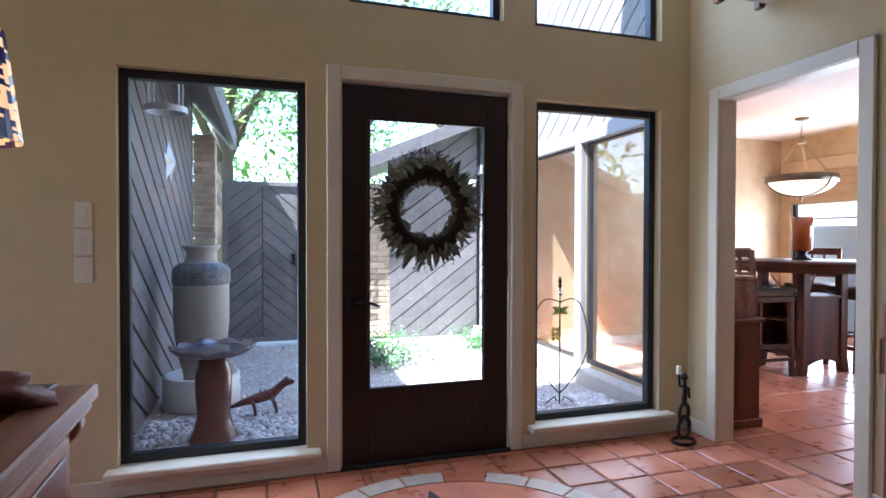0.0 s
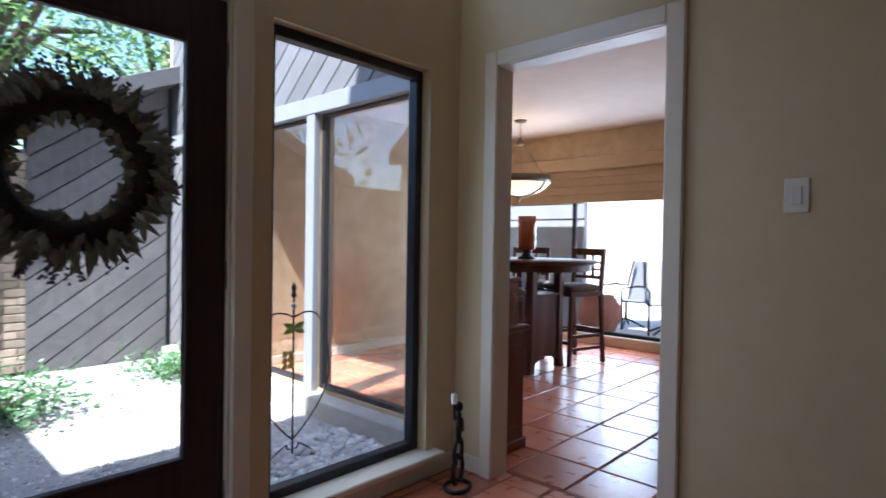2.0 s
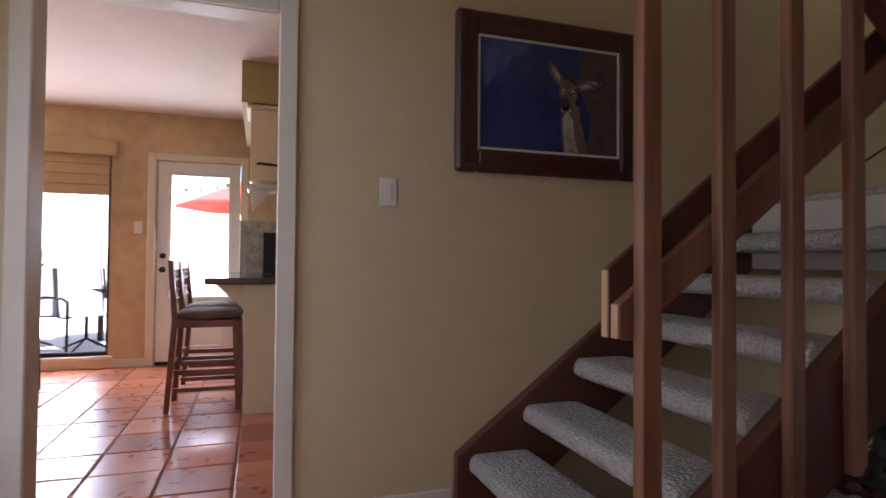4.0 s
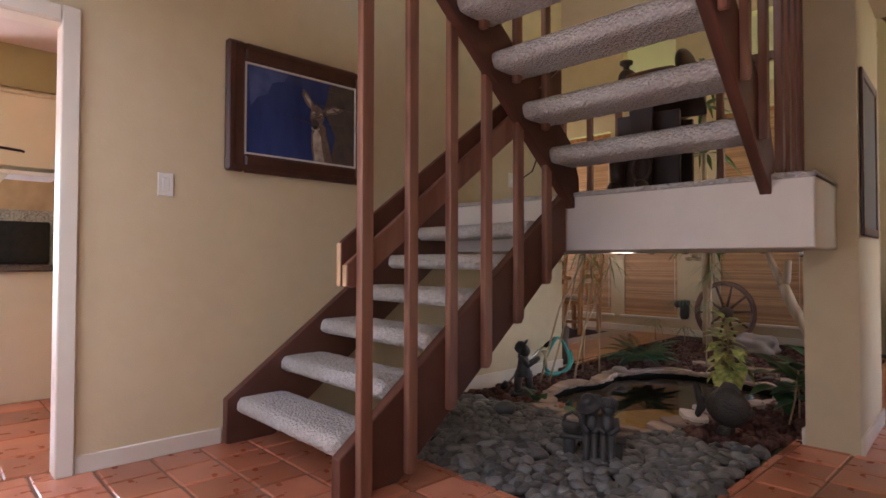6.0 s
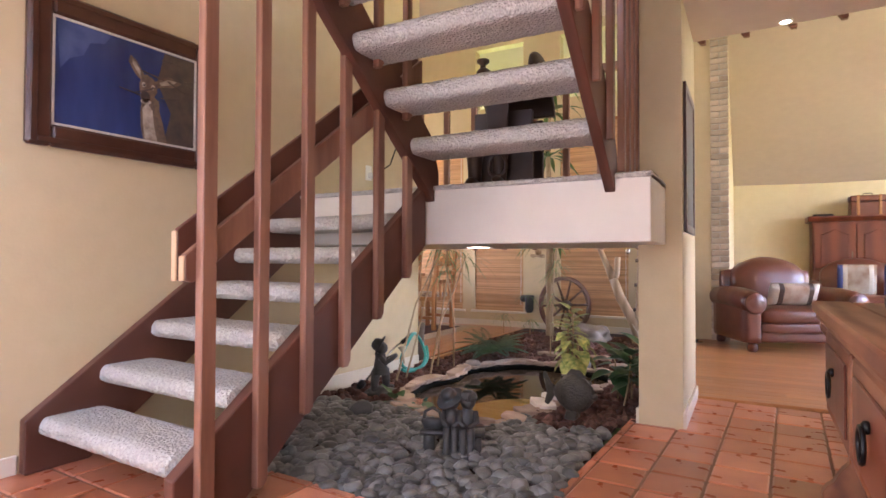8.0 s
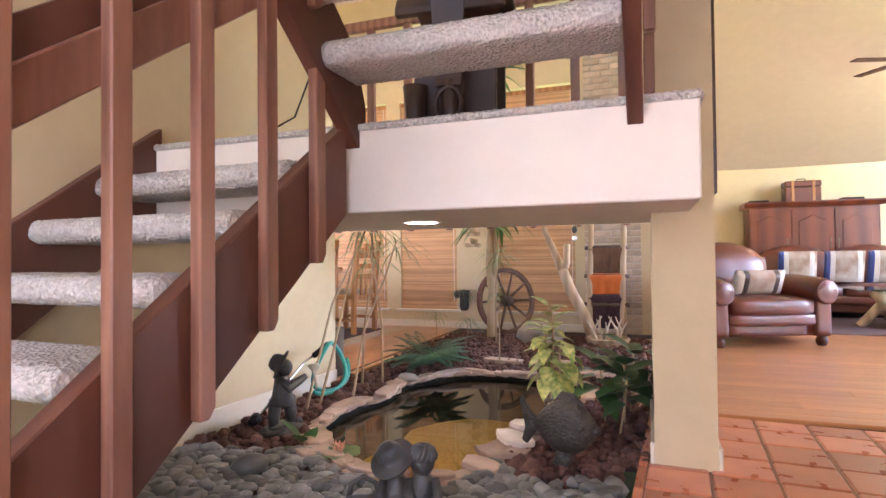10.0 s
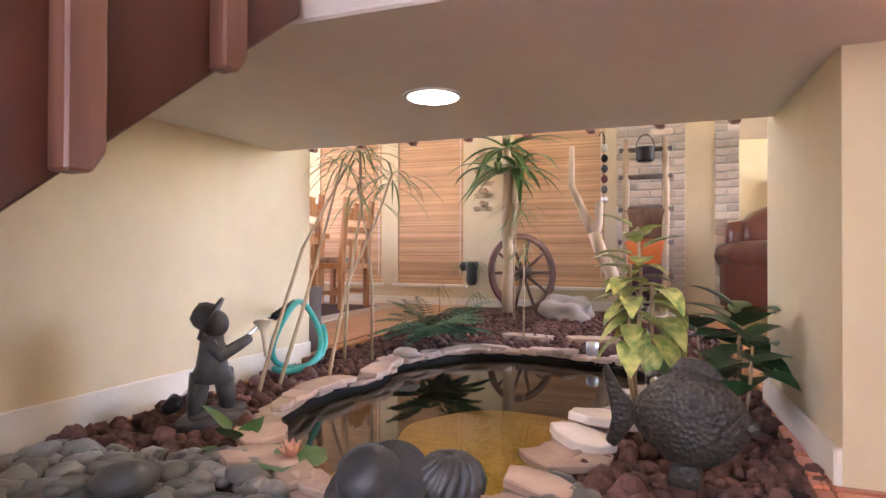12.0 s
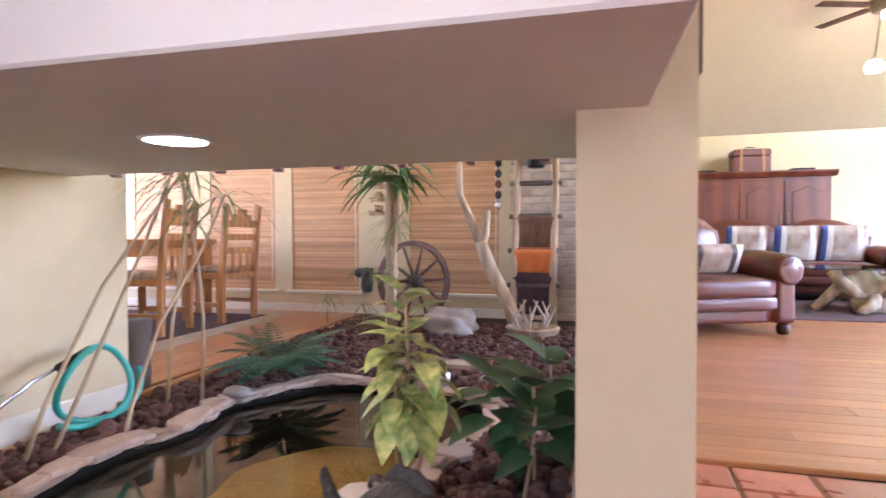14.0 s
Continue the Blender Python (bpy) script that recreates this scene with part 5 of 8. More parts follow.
stones("river_pebbles", 1900, fill, 0.036, M_PEBBLE_STUFF, 9, "smooth grey river pebbles filling the bed", 0.55, 2)


def lava_spot(r):
    x, y = r.uniform(-0.10, 1.97), r.uniform(-5.15, -1.1)
    if in_loop(x, y, POND, 1.13) or pebble_ok(x, y) or (x < 0.02 and y > -1.62) or (x < -0.08 and y > -2.4):
        return None
    return (x, y, bed_height(x, y) + r.uniform(0.0, 0.03))


stones("lava_rock", 7200, lava_spot, 0.027, M_LAVA, 13, "rough red-brown lava rock mulch", 0.8, 1)
stones("lava_rock", 420, lambda r: (lambda p: p if p and p[1] > -2.4 else None)(lava_spot(r)), 0.04, M_LAVA, 15, "rough red-brown lava rock mulch", 0.85, 2)

# statues, each one plain mesh
b = bmesh.new()
bm_box(-0.20, 0.20, -0.075, 0.075, 0.125, 0.15, 0.008, b)
bm_box(-0.18, -0.11, -0.06, 0.06, 0.0, 0.125, 0.012, b)
bm_box(0.11, 0.18, -0.06, 0.06, 0.0, 0.125, 0.012, b)
for sx, hat in ((-0.005, True), (0.095, False)):
    bm_ball((sx, 0.0, 0.215), (0.050, 0.044, 0.075), 3, b, 0.2, 1)
    bm_ball((sx, 0.0, 0.322), (0.045, 0.047, 0.05), 3, b, 0.15, 2)
    for s in (-1, 1):
        bm_tube([(sx + s * 0.022, 0.0, 0.165), (sx + s * 0.024, 0.085, 0.155), (sx + s * 0.024, 0.095, 0.05), (sx + s * 0.024, 0.115, 0.02)], [0.028, 0.026, 0.020, 0.022], 10, b)
        bm_tube([(sx + s * 0.045, 0.0, 0.26), (sx + s * 0.058, 0.035, 0.205), (sx + s * 0.015, 0.085, 0.185)], [0.020, 0.018, 0.014], 10, b)
    if hat:
        brim = [(0.053 + 0.005 * k, 0.014 - 0.002 * k + 0.003 * (k % 2)) for k in range(8)]
        bm_lathe([(0, 0.062), (0.02, 0.063), (0.04, 0.055), (0.046, 0.042), (0.051, 0.03)] + brim + [(0.090, -0.008), (0.05, 0.0), (0, 0.0)], 28, b, pose(sx - 0.014, 0.0, 0.340, -26, -24, 0))
    else:
        bm_ball((sx, -0.006, 0.338), (0.052, 0.050, 0.046), 3, b, 0.3, 5)
        for k in range(22):
            a = 2 * math.pi * k / 22 + 0.1 * math.sin(5 * k)
            bm_tube([(sx + 0.054 * math.sin(q) * math.cos(a + 0.5 * q), -0.006 + 0.052 * math.sin(q) * math.sin(a + 0.5 * q), 0.338 + 0.049 * math.cos(q)) for q in (0.15, 0.55, 0.95, 1.35, 1.65)], [0.004, 0.008, 0.009, 0.008, 0.004], 6, b)
bm_lathe([(0, 0), (0.05, 0.0), (0.068, 0.035), (0.07, 0.06), (0.058, 0.06), (0.05, 0.03), (0, 0.028)], 24, b, pose(-0.125, 0.03, 0.15, 25, 0, 0))
bm_tube([(-0.185, 0.03, 0.19), (-0.17, 0.03, 0.26), (-0.125, 0.03, 0.285), (-0.08, 0.03, 0.26), (-0.065, 0.03, 0.19)], 0.010, 8, b)
bm_box(-0.02, 0.16, 0.06, 0.14, 0.0, 0.02, 0.006, b)
b.transform(Matrix.Diagonal((-0.80, 0.80, 0.80, 1)))
bmesh.ops.reverse_faces(b, faces=b.faces[:])
solo("seated_children_statue", b, M_STATUE, "dark bronze-coloured statue of two seated children on a bench", "statue", True, at=(0.63, -0.66, -0.015), turn=22)

b = bmesh.new()
bm_ball((0, 0, 0.02), (0.12, 0.10, 0.035), 3, b, 0.5, 7)
for s in (-1, 1):
    bm_tube([(s * 0.03, s * 0.02, 0.18), (s * 0.04, s * 0.035, 0.10), (s * 0.042, s * 0.04, 0.045)], [0.034, 0.030, 0.024], 10, b)
    bm_ball((s * 0.045 + 0.018, s * 0.045, 0.048), (0.04, 0.024, 0.02), 2, b)
bm_lathe([(0.0, 0.30), (0.035, 0.295), (0.042, 0.25), (0.05, 0.20), (0.072, 0.155), (0.066, 0.15), (0, 0.17)], 20, b)
for s in (-1, 1):
    bm_tube([(0.0, s * 0.042, 0.275), (0.035, s * 0.06, 0.235), (0.085, s * 0.025, 0.265), (0.115, s * 0.008, 0.285)], [0.022, 0.02, 0.017, 0.015], 10, b)
bm_ball((0.01, 0, 0.335), (0.042, 0.042, 0.046), 3, b)
bm_lathe([(0, 0.06), (0.03, 0.055), (0.044, 0.035), (0.048, 0.01), (0.076, 0.004), (0.078, -0.006), (0.046, 0.0), (0, 0.0)], 24, b, pose(-0.006, 0, 0.352, 0, -62, 0))
solo("boy_with_horn_statue", b, M_STATUE, "dark bronze-coloured statue of a boy in a hat playing a horn", "statue", True, at=(1.66, -1.50, -0.02), turn=214)
solo("garden_horn", bm_lathe([(0.006, -0.09), (0.008, -0.03), (0.012, 0.0), (0.026, 0.026), (0.032, 0.032), (0.023, 0.028), (0.008, 0.0), (0.004, -0.08)], 20, None, pose(0, 0, 0, 18, 22, 0)), M_BRASS, "pale metal horn bell held by the statue", "horn", True, at=(1.535, -1.60, 0.285))

b = bmesh.new()
bmesh.ops.create_icosphere(b, subdivisions=4, radius=1)
for v in b.verts:
    x = v.co.x
    k = 1 - 0.25 * max(0, x) ** 2 - 0.45 * max(0, -x) ** 2
    v.co = Vector((x * 0.165, v.co.y * 0.075 * k, v.co.z * 0.125 * k))
bm_prism([(-0.13, 0.0), (-0.19, 0.055), (-0.235, 0.125), (-0.245, 0.10), (-0.225, 0.03), (-0.215, -0.02), (-0.235, -0.085), (-0.205, -0.10), (-0.165, -0.05)], "y", -0.014, 0.014, 0.006, b)
bm_prism([(-0.07, 0.10), (-0.02, 0.155), (0.05, 0.150), (0.10, 0.105), (0.02, 0.10)], "y", -0.010, 0.010, 0.004, b)
bm_prism([(-0.04, -0.10), (-0.06, -0.165), (0.03, -0.165), (0.04, -0.11)], "y", -0.05, 0.05, 0.01, b)
bm_prism([(0.05, 0.01), (0.02, -0.05), (0.065, -0.045)], "y", 0.062, 0.085, 0.004, b)
bm_ball((0.115, 0.048, 0.035), (0.014, 0.012, 0.014), 2, b)
bm_lathe([(0.028, 0.0), (0.032, 0.012), (0.02, 0.014), (0.018, 0.0)], 16, b, pose(-0.095, 0.045, 0.075, -60, -20, 0))
bm_ball((0.160, 0, -0.005), (0.022, 0.030, 0.022), 2, b)
b.transform(Matrix.Diagonal((0.80, 0.84, 0.92, 1)))
solo("fish_statue", b, M_FISH, "large scaled dark bronze fish ornament", "statue", True, at=(0.235, -1.45, 0.165), turn=172)


def leaf_plant(name, label, at, stems, leaves, material, seed, stem_r=0.008):
    """stems: list of point lists; leaves: list of (stem index, count, length, width, droop)."""
    t = thing(name, label, "plant", at)
    rng = random.Random(seed)
    for pts in stems:
        part("stem", bm_tube(pts, [stem_r * (1 - 0.4 * i / len(pts)) for i in range(len(pts))], 7), M_STEM, t, "", True)
    for k, count, ln, wd, droop in leaves:
        tip = Vector(stems[k][-1])
        for c in range(count):
            a = 2.4 * c + rng.uniform(-0.6, 0.6)
            up = 1.1 - 1.4 * c / count + rng.uniform(-0.25, 0.25)
            d = Vector((math.cos(a), math.sin(a), up))
            b = bmesh.new()
            add_leaf(b, tip + Vector((0.012 * math.cos(a), 0.012 * math.sin(a), 0)) - Vector((0, 0, 0.016 * c)), d, ln * rng.uniform(0.75, 1.15), wd * rng.uniform(0.8, 1.15), droop, (0, 0, 1), 6)
            part("leaf", b, material, t, "", True)
    return t


leaf_plant("croton_plant", "croton plant with yellow-green variegated leaves", (0.34, -1.84, -0.03),
           [[(0, 0, 0), (0.02, 0.0, 0.2), (0.0, 0.02, 0.50), (0.01, 0.02, 0.66)], [(0.02, 0.02, 0), (-0.03, 0.0, 0.2), (-0.03, 0.03, 0.49)], [(0, 0, 0), (0.04, 0.02, 0.25), (0.03, 0.03, 0.55)]],
           [(0, 20, 0.135, 0.062, 0.5), (1, 12, 0.17, 0.09, 1.1), (2, 15, 0.14, 0.07, 0.8)], M_LEAF_VAR, 3)
leaf_plant("broadleaf_plant", "dark green broad-leaved plants by the wall", (0.03, -2.16, -0.03),
           [[(0, 0, 0), (0.0, 0.0, 0.18), (0.0, 0.02, 0.36)], [(0.1, -0.05, 0), (0.11, -0.05, 0.18), (0.13, -0.05, 0.34)], [(-0.02, -0.2, 0), (-0.04, -0.2, 0.2), (-0.04, -0.2, 0.38)], [(0.02, 0.2, 0), (-0.01, 0.16, 0.18), (-0.02, 0.15, 0.31)]],
           [(0, 11, 0.20, 0.11, 0.45), (1, 10, 0.19, 0.11, 0.5), (2, 10, 0.19, 0.11, 0.5), (3, 9, 0.17, 0.10, 0.5)], M_LEAF_DARK, 4, 0.006)
leaf_plant("broadleaf_plant", "small green plant in a black pot by the pond", (1.44, -1.36, -0.02),
           [[(0, 0, 0), (0, 0, 0.05)]], [(0, 7, 0.13, 0.07, 0.25)], M_LEAF, 6, 0.006)
fern = thing("fern", "dark green fern behind the pond", "fern", (1.47, -3.06, 0.06))
rngf = random.Random(8)
for i in range(34):
    a = 2.4 * i
    up = rngf.uniform(0.45, 1.7)
    L = rngf.uniform(0.26, 0.40)
    d = Vector((math.cos(a), math.sin(a), up)).normalized()
    p = Vector((0, 0, 0.03))
    b = bmesh.new()
    for j in range(14):
        d = (d + Vector((0, 0, -0.07))).normalized()
        p = p + d * L / 14
        s = d.cross(Vector((0, 0, 1))).normalized()
        w = 0.07 * math.sin(math.pi * (j + 1.5) / 16)
        for sg in (-1, 1):
            add_leaf(b, p, s * sg + d * 0.5, w, 0.036, 0.2, (0, 0, 1), 3)
    part("frond", b, M_LEAF_FERN, fern)


def dracaena(at, pts, seed, count=22, length=0.36, width=0.011, r=0.009, label="slender dracaena with arching narrow leaves", material=None):
    t = thing("dracaena", label, "plant", at, 0, "dracaenas by the pond")
    part("stem", bm_tube(pts, [r * (1 - 0.35 * i / len(pts)) for i in range(len(pts))], 8), M_STEM, t, "", True)
    rng = random.Random(seed)
    b = bmesh.new()
    for c in range(count):
        a = 2.4 * c
        d = Vector((math.cos(a), math.sin(a), rng.uniform(-0.1, 1.0)))
        add_leaf(b, Vector(pts[-1]) - Vector((0, 0, 0.004 * c)), d, length * rng.uniform(0.7, 1.15), width, rng.uniform(0.5, 0.95), (0, 0, 1), 7, 0.1)
    part("leaves", b, material or M_LEAF_THIN, t)
    return t


dracaena((1.64, -2.18, -0.03), [(0, 0, 0), (-0.005, -0.03, 0.12), (0.05, -0.25, 0.42), (0.02, -0.5, 0.75), (-0.02, -0.62, 1.02)], 1)
dracaena((1.78, -1.88, -0.03), [(0, 0, 0), (-0.01, -0.08, 0.2), (0.06, -0.4, 0.6), (0.05, -0.75, 1.0), (0.06, -0.95, 1.2)], 2)
dracaena((1.74, -1.95, -0.03), [(0, 0, 0), (0.02, -0.2, 0.3), (0.10, -0.55, 0.75), (0.16, -0.8, 1.1)], 3)
dracaena((1.80, -2.60, -0.03), [(0, 0, 0), (0.0, -0.04, 0.4), (-0.05, -0.08, 0.8), (-0.06, -0.05, 1.12)], 4)
dracaena((1.70, -2.72, -0.03), [(0, 0, 0), (0.02, -0.04, 0.4), (0.08, -0.08, 0.7), (0.12, -0.05, 0.95)], 5)
dracaena((1.30, -4.40, 0.0), [(0, 0, 0), (0.0, 0.02, 0.5), (-0.03, 0.0, 0.95)], 6, 40, 0.36)
dracaena((1.05, -3.55, -0.02), [(0, 0, 0), (0.0, 0.0, 0.3), (0.01, -0.05, 0.62)], 9, 20, 0.26, 0.010, 0.006)
dracaena((2.15, -5.0, 0.0), [(0, 0, 0), (0, 0, 0.25)], 10, 22, 0.30, 0.010, 0.006)
dracaena((1.75, -4.9, 0.0), [(0, 0, 0), (0, 0, 0.22)], 11, 20, 0.28, 0.010, 0.006)
corn = thing("corn_plant", "corn plant with a thick pale trunk and strap leaves", "plant", (1.41, -4.66, 0.06))
part("trunk", bm_tube([(0, 0, 0), (0.01, 0, 0.2), (-0.01, 0.01, 0.45), (0.02, 0.0, 0.75), (0.0, 0.0, 1.12), (0.02, 0, 1.4), (-0.04, 0.2, 2.0), (-0.1, 0.35, 2.9)], [0.052, 0.045, 0.047, 0.042, 0.04, 0.036, 0.03, 0.022], 14), M_STEM, corn, "pale ringed trunk", True)
part("branch", bm_tube([(0.0, 0, 0.55), (-0.06, 0.02, 0.8), (-0.07, 0.02, 1.2)], [0.03, 0.026, 0.022], 10), M_STEM, corn, "", True)
rngc = random.Random(4)
for base_p, cnt in (((0.02, 0, 1.38), 18), ((-0.07, 0.02, 1.22), 14), ((0.08, 0.05, 1.16), 10), ((-0.05, 0.22, 2.1), 12), ((-0.08, 0.3, 2.6), 14), ((-0.1, 0.35, 2.95), 18)):
    for c in range(cnt):
        a = 2.4 * c
        b = bmesh.new()
        add_leaf(b, base_p, (math.cos(a), math.sin(a), rngc.uniform(-0.1, 1.0)), rngc.uniform(0.38, 0.66), rngc.uniform(0.045, 0.07), rngc.uniform(0.5, 0.9), (0, 0, 1), 8)
        part("leaf", b, M_LEAF_MID, corn, "", True)

drift = thing("driftwood_branch", "tall pale forked driftwood branch", "driftwood", (0, 0, 0))
part("trunk", bm_tube([(0.42, -4.98, 0.0), (0.52, -5.0, 0.26), (0.66, -5.0, 0.52), (0.74, -5.0, 0.74)], [0.065, 0.055, 0.055, 0.05], 12), M_DRIFT, drift, "", True)
part("limb", bm_tube([(0.72, -5.0, 0.68), (0.84, -5.02, 0.95), (0.93, -5.04, 1.15), (0.93, -5.05, 1.5)], [0.05, 0.034, 0.028, 0.022], 10), M_DRIFT, drift, "", True)
part("limb", bm_tube([(0.74, -5.0, 0.72), (0.70, -5.0, 0.80), (0.69, -5.0, 1.0)], [0.045, 0.036, 0.034], 10), M_DRIFT, drift, "", True)
solo("boulder", bm_ball((0, 0, 0.10), (0.21, 0.16, 0.14), 4, None, 0.5, 3), M_BOULDER, "rounded grey boulder in the lava rock", "rock", True, at=(0.93, -4.70, -0.03))
solo("river_stone", bm_ball((0, 0, 0.02), (0.075, 0.05, 0.028), 3, None, 0.2, 6), M_BOULDER, "smooth pale stone on the pond edge", "stone", True, at=(1.50, -2.72, 0.01))

wheel = thing("wagon_wheel", "old wooden wagon wheel leaning on the wall", "wheel", (1.42, -5.32, 0.0))
wm = pose(0, 0, 0.375, 96, 0, 46)
part("rim", bm_lathe([(0.325, -0.022), (0.362, -0.022), (0.368, 0.0), (0.362, 0.022), (0.325, 0.022), (0.325, -0.022)], 48, None, wm), M_WHEELWOOD, wheel, "", True)
part("tyre", bm_lathe([(0.366, -0.02), (0.374, -0.02), (0.374, 0.02), (0.366, 0.02), (0.366, -0.02)], 48, None, wm), M_RUST, wheel, "rusty iron tyre")
part("hub", bm_lathe([(0, -0.10), (0.045, -0.10), (0.06, -0.05), (0.065, 0.0), (0.06, 0.05), (0.042, 0.11), (0, 0.11)], 20, None, wm), M_BARK, wheel, "", True)
for i in range(10):
    a = 2 * math.pi * i / 10
    part("spoke", bm_tube([wm @ Vector((0.055 * math.cos(a), 0.055 * math.sin(a), 0)), wm @ Vector((0.33 * math.cos(a), 0.33 * math.sin(a), 0))], [0.017, 0.013], 8), M_WHEELWOOD, wheel, "", True)

lad = thing("log_ladder", "rustic log ladder leaning on the brick, hung with throws", "ladder", (0, 0, 0))
P0 = lambda x, z: (x, -5.15 - 0.38 * z / 1.6, z)
for x in (0.15, 0.49):
    part("rail", bm_tube([P0(x, 0.0), P0(x + 0.006, 0.5), P0(x - 0.004, 1.1), P0(x, 1.62)], [0.034, 0.031, 0.032, 0.029], 10), M_DRIFT, lad, "", True)
for z in (0.36, 0.66, 0.96, 1.26, 1.52):
    part("rung", bm_tube([P0(0.09, z), P0(0.55, z)], 0.023, 10), M_BARK, lad, "", True)


def throw(name, label, material, z_top, drop, x0, x1):
    b = bmesh.new()
    vs = []
    n = 16
    for i in range(n + 1):
        x = x0 + (x1 - x0) * i / n
        w = 0.010 * math.sin(i * 1.3) + 0.006 * math.sin(i * 2.9)
        row = []
        for j in range(9):
            z = z_top + 0.03 - drop * j / 8
            y = -5.15 - 0.38 * z_top / 1.6 + 0.035 + w * j / 8
            if j == 0:
                y -= 0.04
            row.append(b.verts.new((x + 0.004 * math.sin(j), y, z + (0.006 * math.sin(i * 0.7) if j == 8 else 0))))
        vs.append(row)
    for i in range(n):
        for j in range(8):
            b.faces.new((vs[i][j], vs[i + 1][j], vs[i + 1][j + 1], vs[i][j + 1]))
    ob = solo(name, b, material, label, "blanket", True)
    md = ob.modifiers.new("thick", "SOLIDIFY")
    md.thickness = 0.014
    return ob


throw("fur_throw", "shaggy brown fur throw over a ladder rung", M_FUR, 0.96, 0.34, 0.15, 0.50)
throw("orange_throw", "orange cloth throw over a ladder rung", M_ORANGE, 0.66, 0.24, 0.16, 0.49)
throw("dark_throw", "dark maroon throw over a ladder rung", M_DARKTHROW, 0.44, 0.36, 0.15, 0.50)
kt = thing("iron_kettle", "small black hanging kettle with a wire bail", "kettle", (0.32, -5.46, 1.40))
part("pot", bm_lathe([(0, 0), (0.07, 0.0), (0.08, 0.02), (0.08, 0.12), (0.086, 0.13), (0.07, 0.13), (0.07, 0.02), (0, 0.015)], 24), M_BLACKMETAL, kt, "", True)
part("bail", bm_tube([(0.08 * math.cos(a), 0, 0.12 + 0.13 * math.sin(a)) for a in [math.pi * i / 12 for i in range(13)]], 0.004, 6), M_BLACKMETAL, kt)
ch = thing("spoon_chain", "hanging string of coloured metal spoons", "ornament", (0.69, -5.64, 1.08))
for k, mm in enumerate((M_CHROME, M_STATUE, M_RUST, M_STATUE, M_BLACKMETAL, M_BRASS)):
    part("spoon", bm_ball((0, 0, 0.10 * k), (0.034, 0.014, 0.042), 2), mm, ch, "", True)
part("hook", bm_tube([(0, 0, 0.5), (0, 0, 0.62), (0.03, 0, 0.66), (0.05, 0, 0.62)], 0.006, 6), M_BLACKMETAL, ch)
pl = thing("boot_planter", "dark metal boot-shaped wall planter with a spider plant", "planter", (2.02, -5.62, 0.22))
part("boot", bm_lathe([(0, 0), (0.045, 0.01), (0.06, 0.06), (0.055, 0.14), (0.07, 0.24), (0.06, 0.25), (0.05, 0.14), (0, 0.12)], 20), M_STATUE, pl, "", True)
part("arm", bm_ball((0.09, 0.0, 0.20), (0.045, 0.035, 0.05), 2), M_STATUE, pl, "", True)
b = bmesh.new()
for c in range(26):
    add_leaf(b, (0, 0, 0.23), (math.cos(2.4 * c), math.sin(2.4 * c), 0.3 + 0.05 * (c % 12)), 0.34, 0.010, 0.8, (0, 0, 1), 7, 0.1)
part("leaves", b, M_LEAF, pl)
tw = thing("twig_bundle_hanging", "hanging stack of twig bundles on the pillar", "ornament", (1.90, -5.66, 1.0))
rt = random.Random(2)
for k in range(5):
    for c in range(7):
        part("twig", bm_tube([(rt.uniform(-0.11, -0.06), rt.uniform(0, 0.03), 0.13 * k + rt.uniform(0, 0.05)), (rt.uniform(0.06, 0.11), rt.uniform(0, 0.03), 0.13 * k + rt.uniform(0, 0.05))], 0.008, 5), M_DRIFT, tw)
    part("nest", bm_ball((0, 0.03, 0.13 * k + 0.07), (0.055, 0.03, 0.035), 2, None, 0.5, k), M_STEM, tw)
ab = thing("antler_basket", "low twig basket holding pale antlers", "basket", (0.28, -4.72, -0.01))
part("basket", bm_lathe([(0, 0.0), (0.17, 0.0), (0.21, 0.09), (0.19, 0.10), (0.15, 0.02), (0, 0.015)], 20), M_DRIFT, ab)
for k in range(5):
    a = k * 1.25
    part("antler", bm_tube([(0.1 * math.cos(a), 0.08 * math.sin(a), 0.06), (0.14 * math.cos(a + 0.3), 0.10 * math.sin(a + 0.3), 0.16), (0.08 * math.cos(a + 0.9), 0.06 * math.sin(a), 0.30)], [0.016, 0.013, 0.004], 8), M_ANTLER, ab, "", True)
    part("antler", bm_tube([(0.14 * math.cos(a + 0.3), 0.10 * math.sin(a + 0.3), 0.16), (0.20 * math.cos(a + 0.3), 0.14 * math.sin(a + 0.3), 0.26)], [0.011, 0.004], 8), M_ANTLER, ab, "", True)
solo("garden_post", bm_lathe([(0, 0), (0.075, 0.0), (0.08, 0.10), (0.072, 0.24), (0.08, 0.30), (0.08, 0.36), (0, 0.365)], 18), M_BARK, "dark wooden stump post beside the bed", "post", True, at=(2.10, -2.72, 0.0))
solo("pond_light", bm_lathe([(0, 0), (0.032, 0), (0.034, 0.07), (0.028, 0.075), (0, 0.075)], 18), M_STEEL, "small metal pond light", "light", True, at=(0.60, -3.22, -0.01))
hose = thing("garden_hose", "teal coiled garden hose on a steel watering wand", "hose", (0, 0, 0))
loop = [(1.83 + 0.03 * math.sin(2 * a) + 0.02 * a / 6.28, -2.22 - 0.19 * math.cos(a) - 0.012 * a, 0.17 + 0.155 * math.sin(a)) for a in [-2.2 + 8.6 * i / 48 for i in range(49)]]
part("coil", bm_tube(loop, 0.0135, 10), M_HOSE, hose, "teal rubber hose", True)
part("wand", bm_tube([(1.86, -1.56, 0.03), (1.86, -1.98, 0.24), (1.85, -2.16, 0.30)], 0.0085, 8), M_CHROME, hose, "", True)
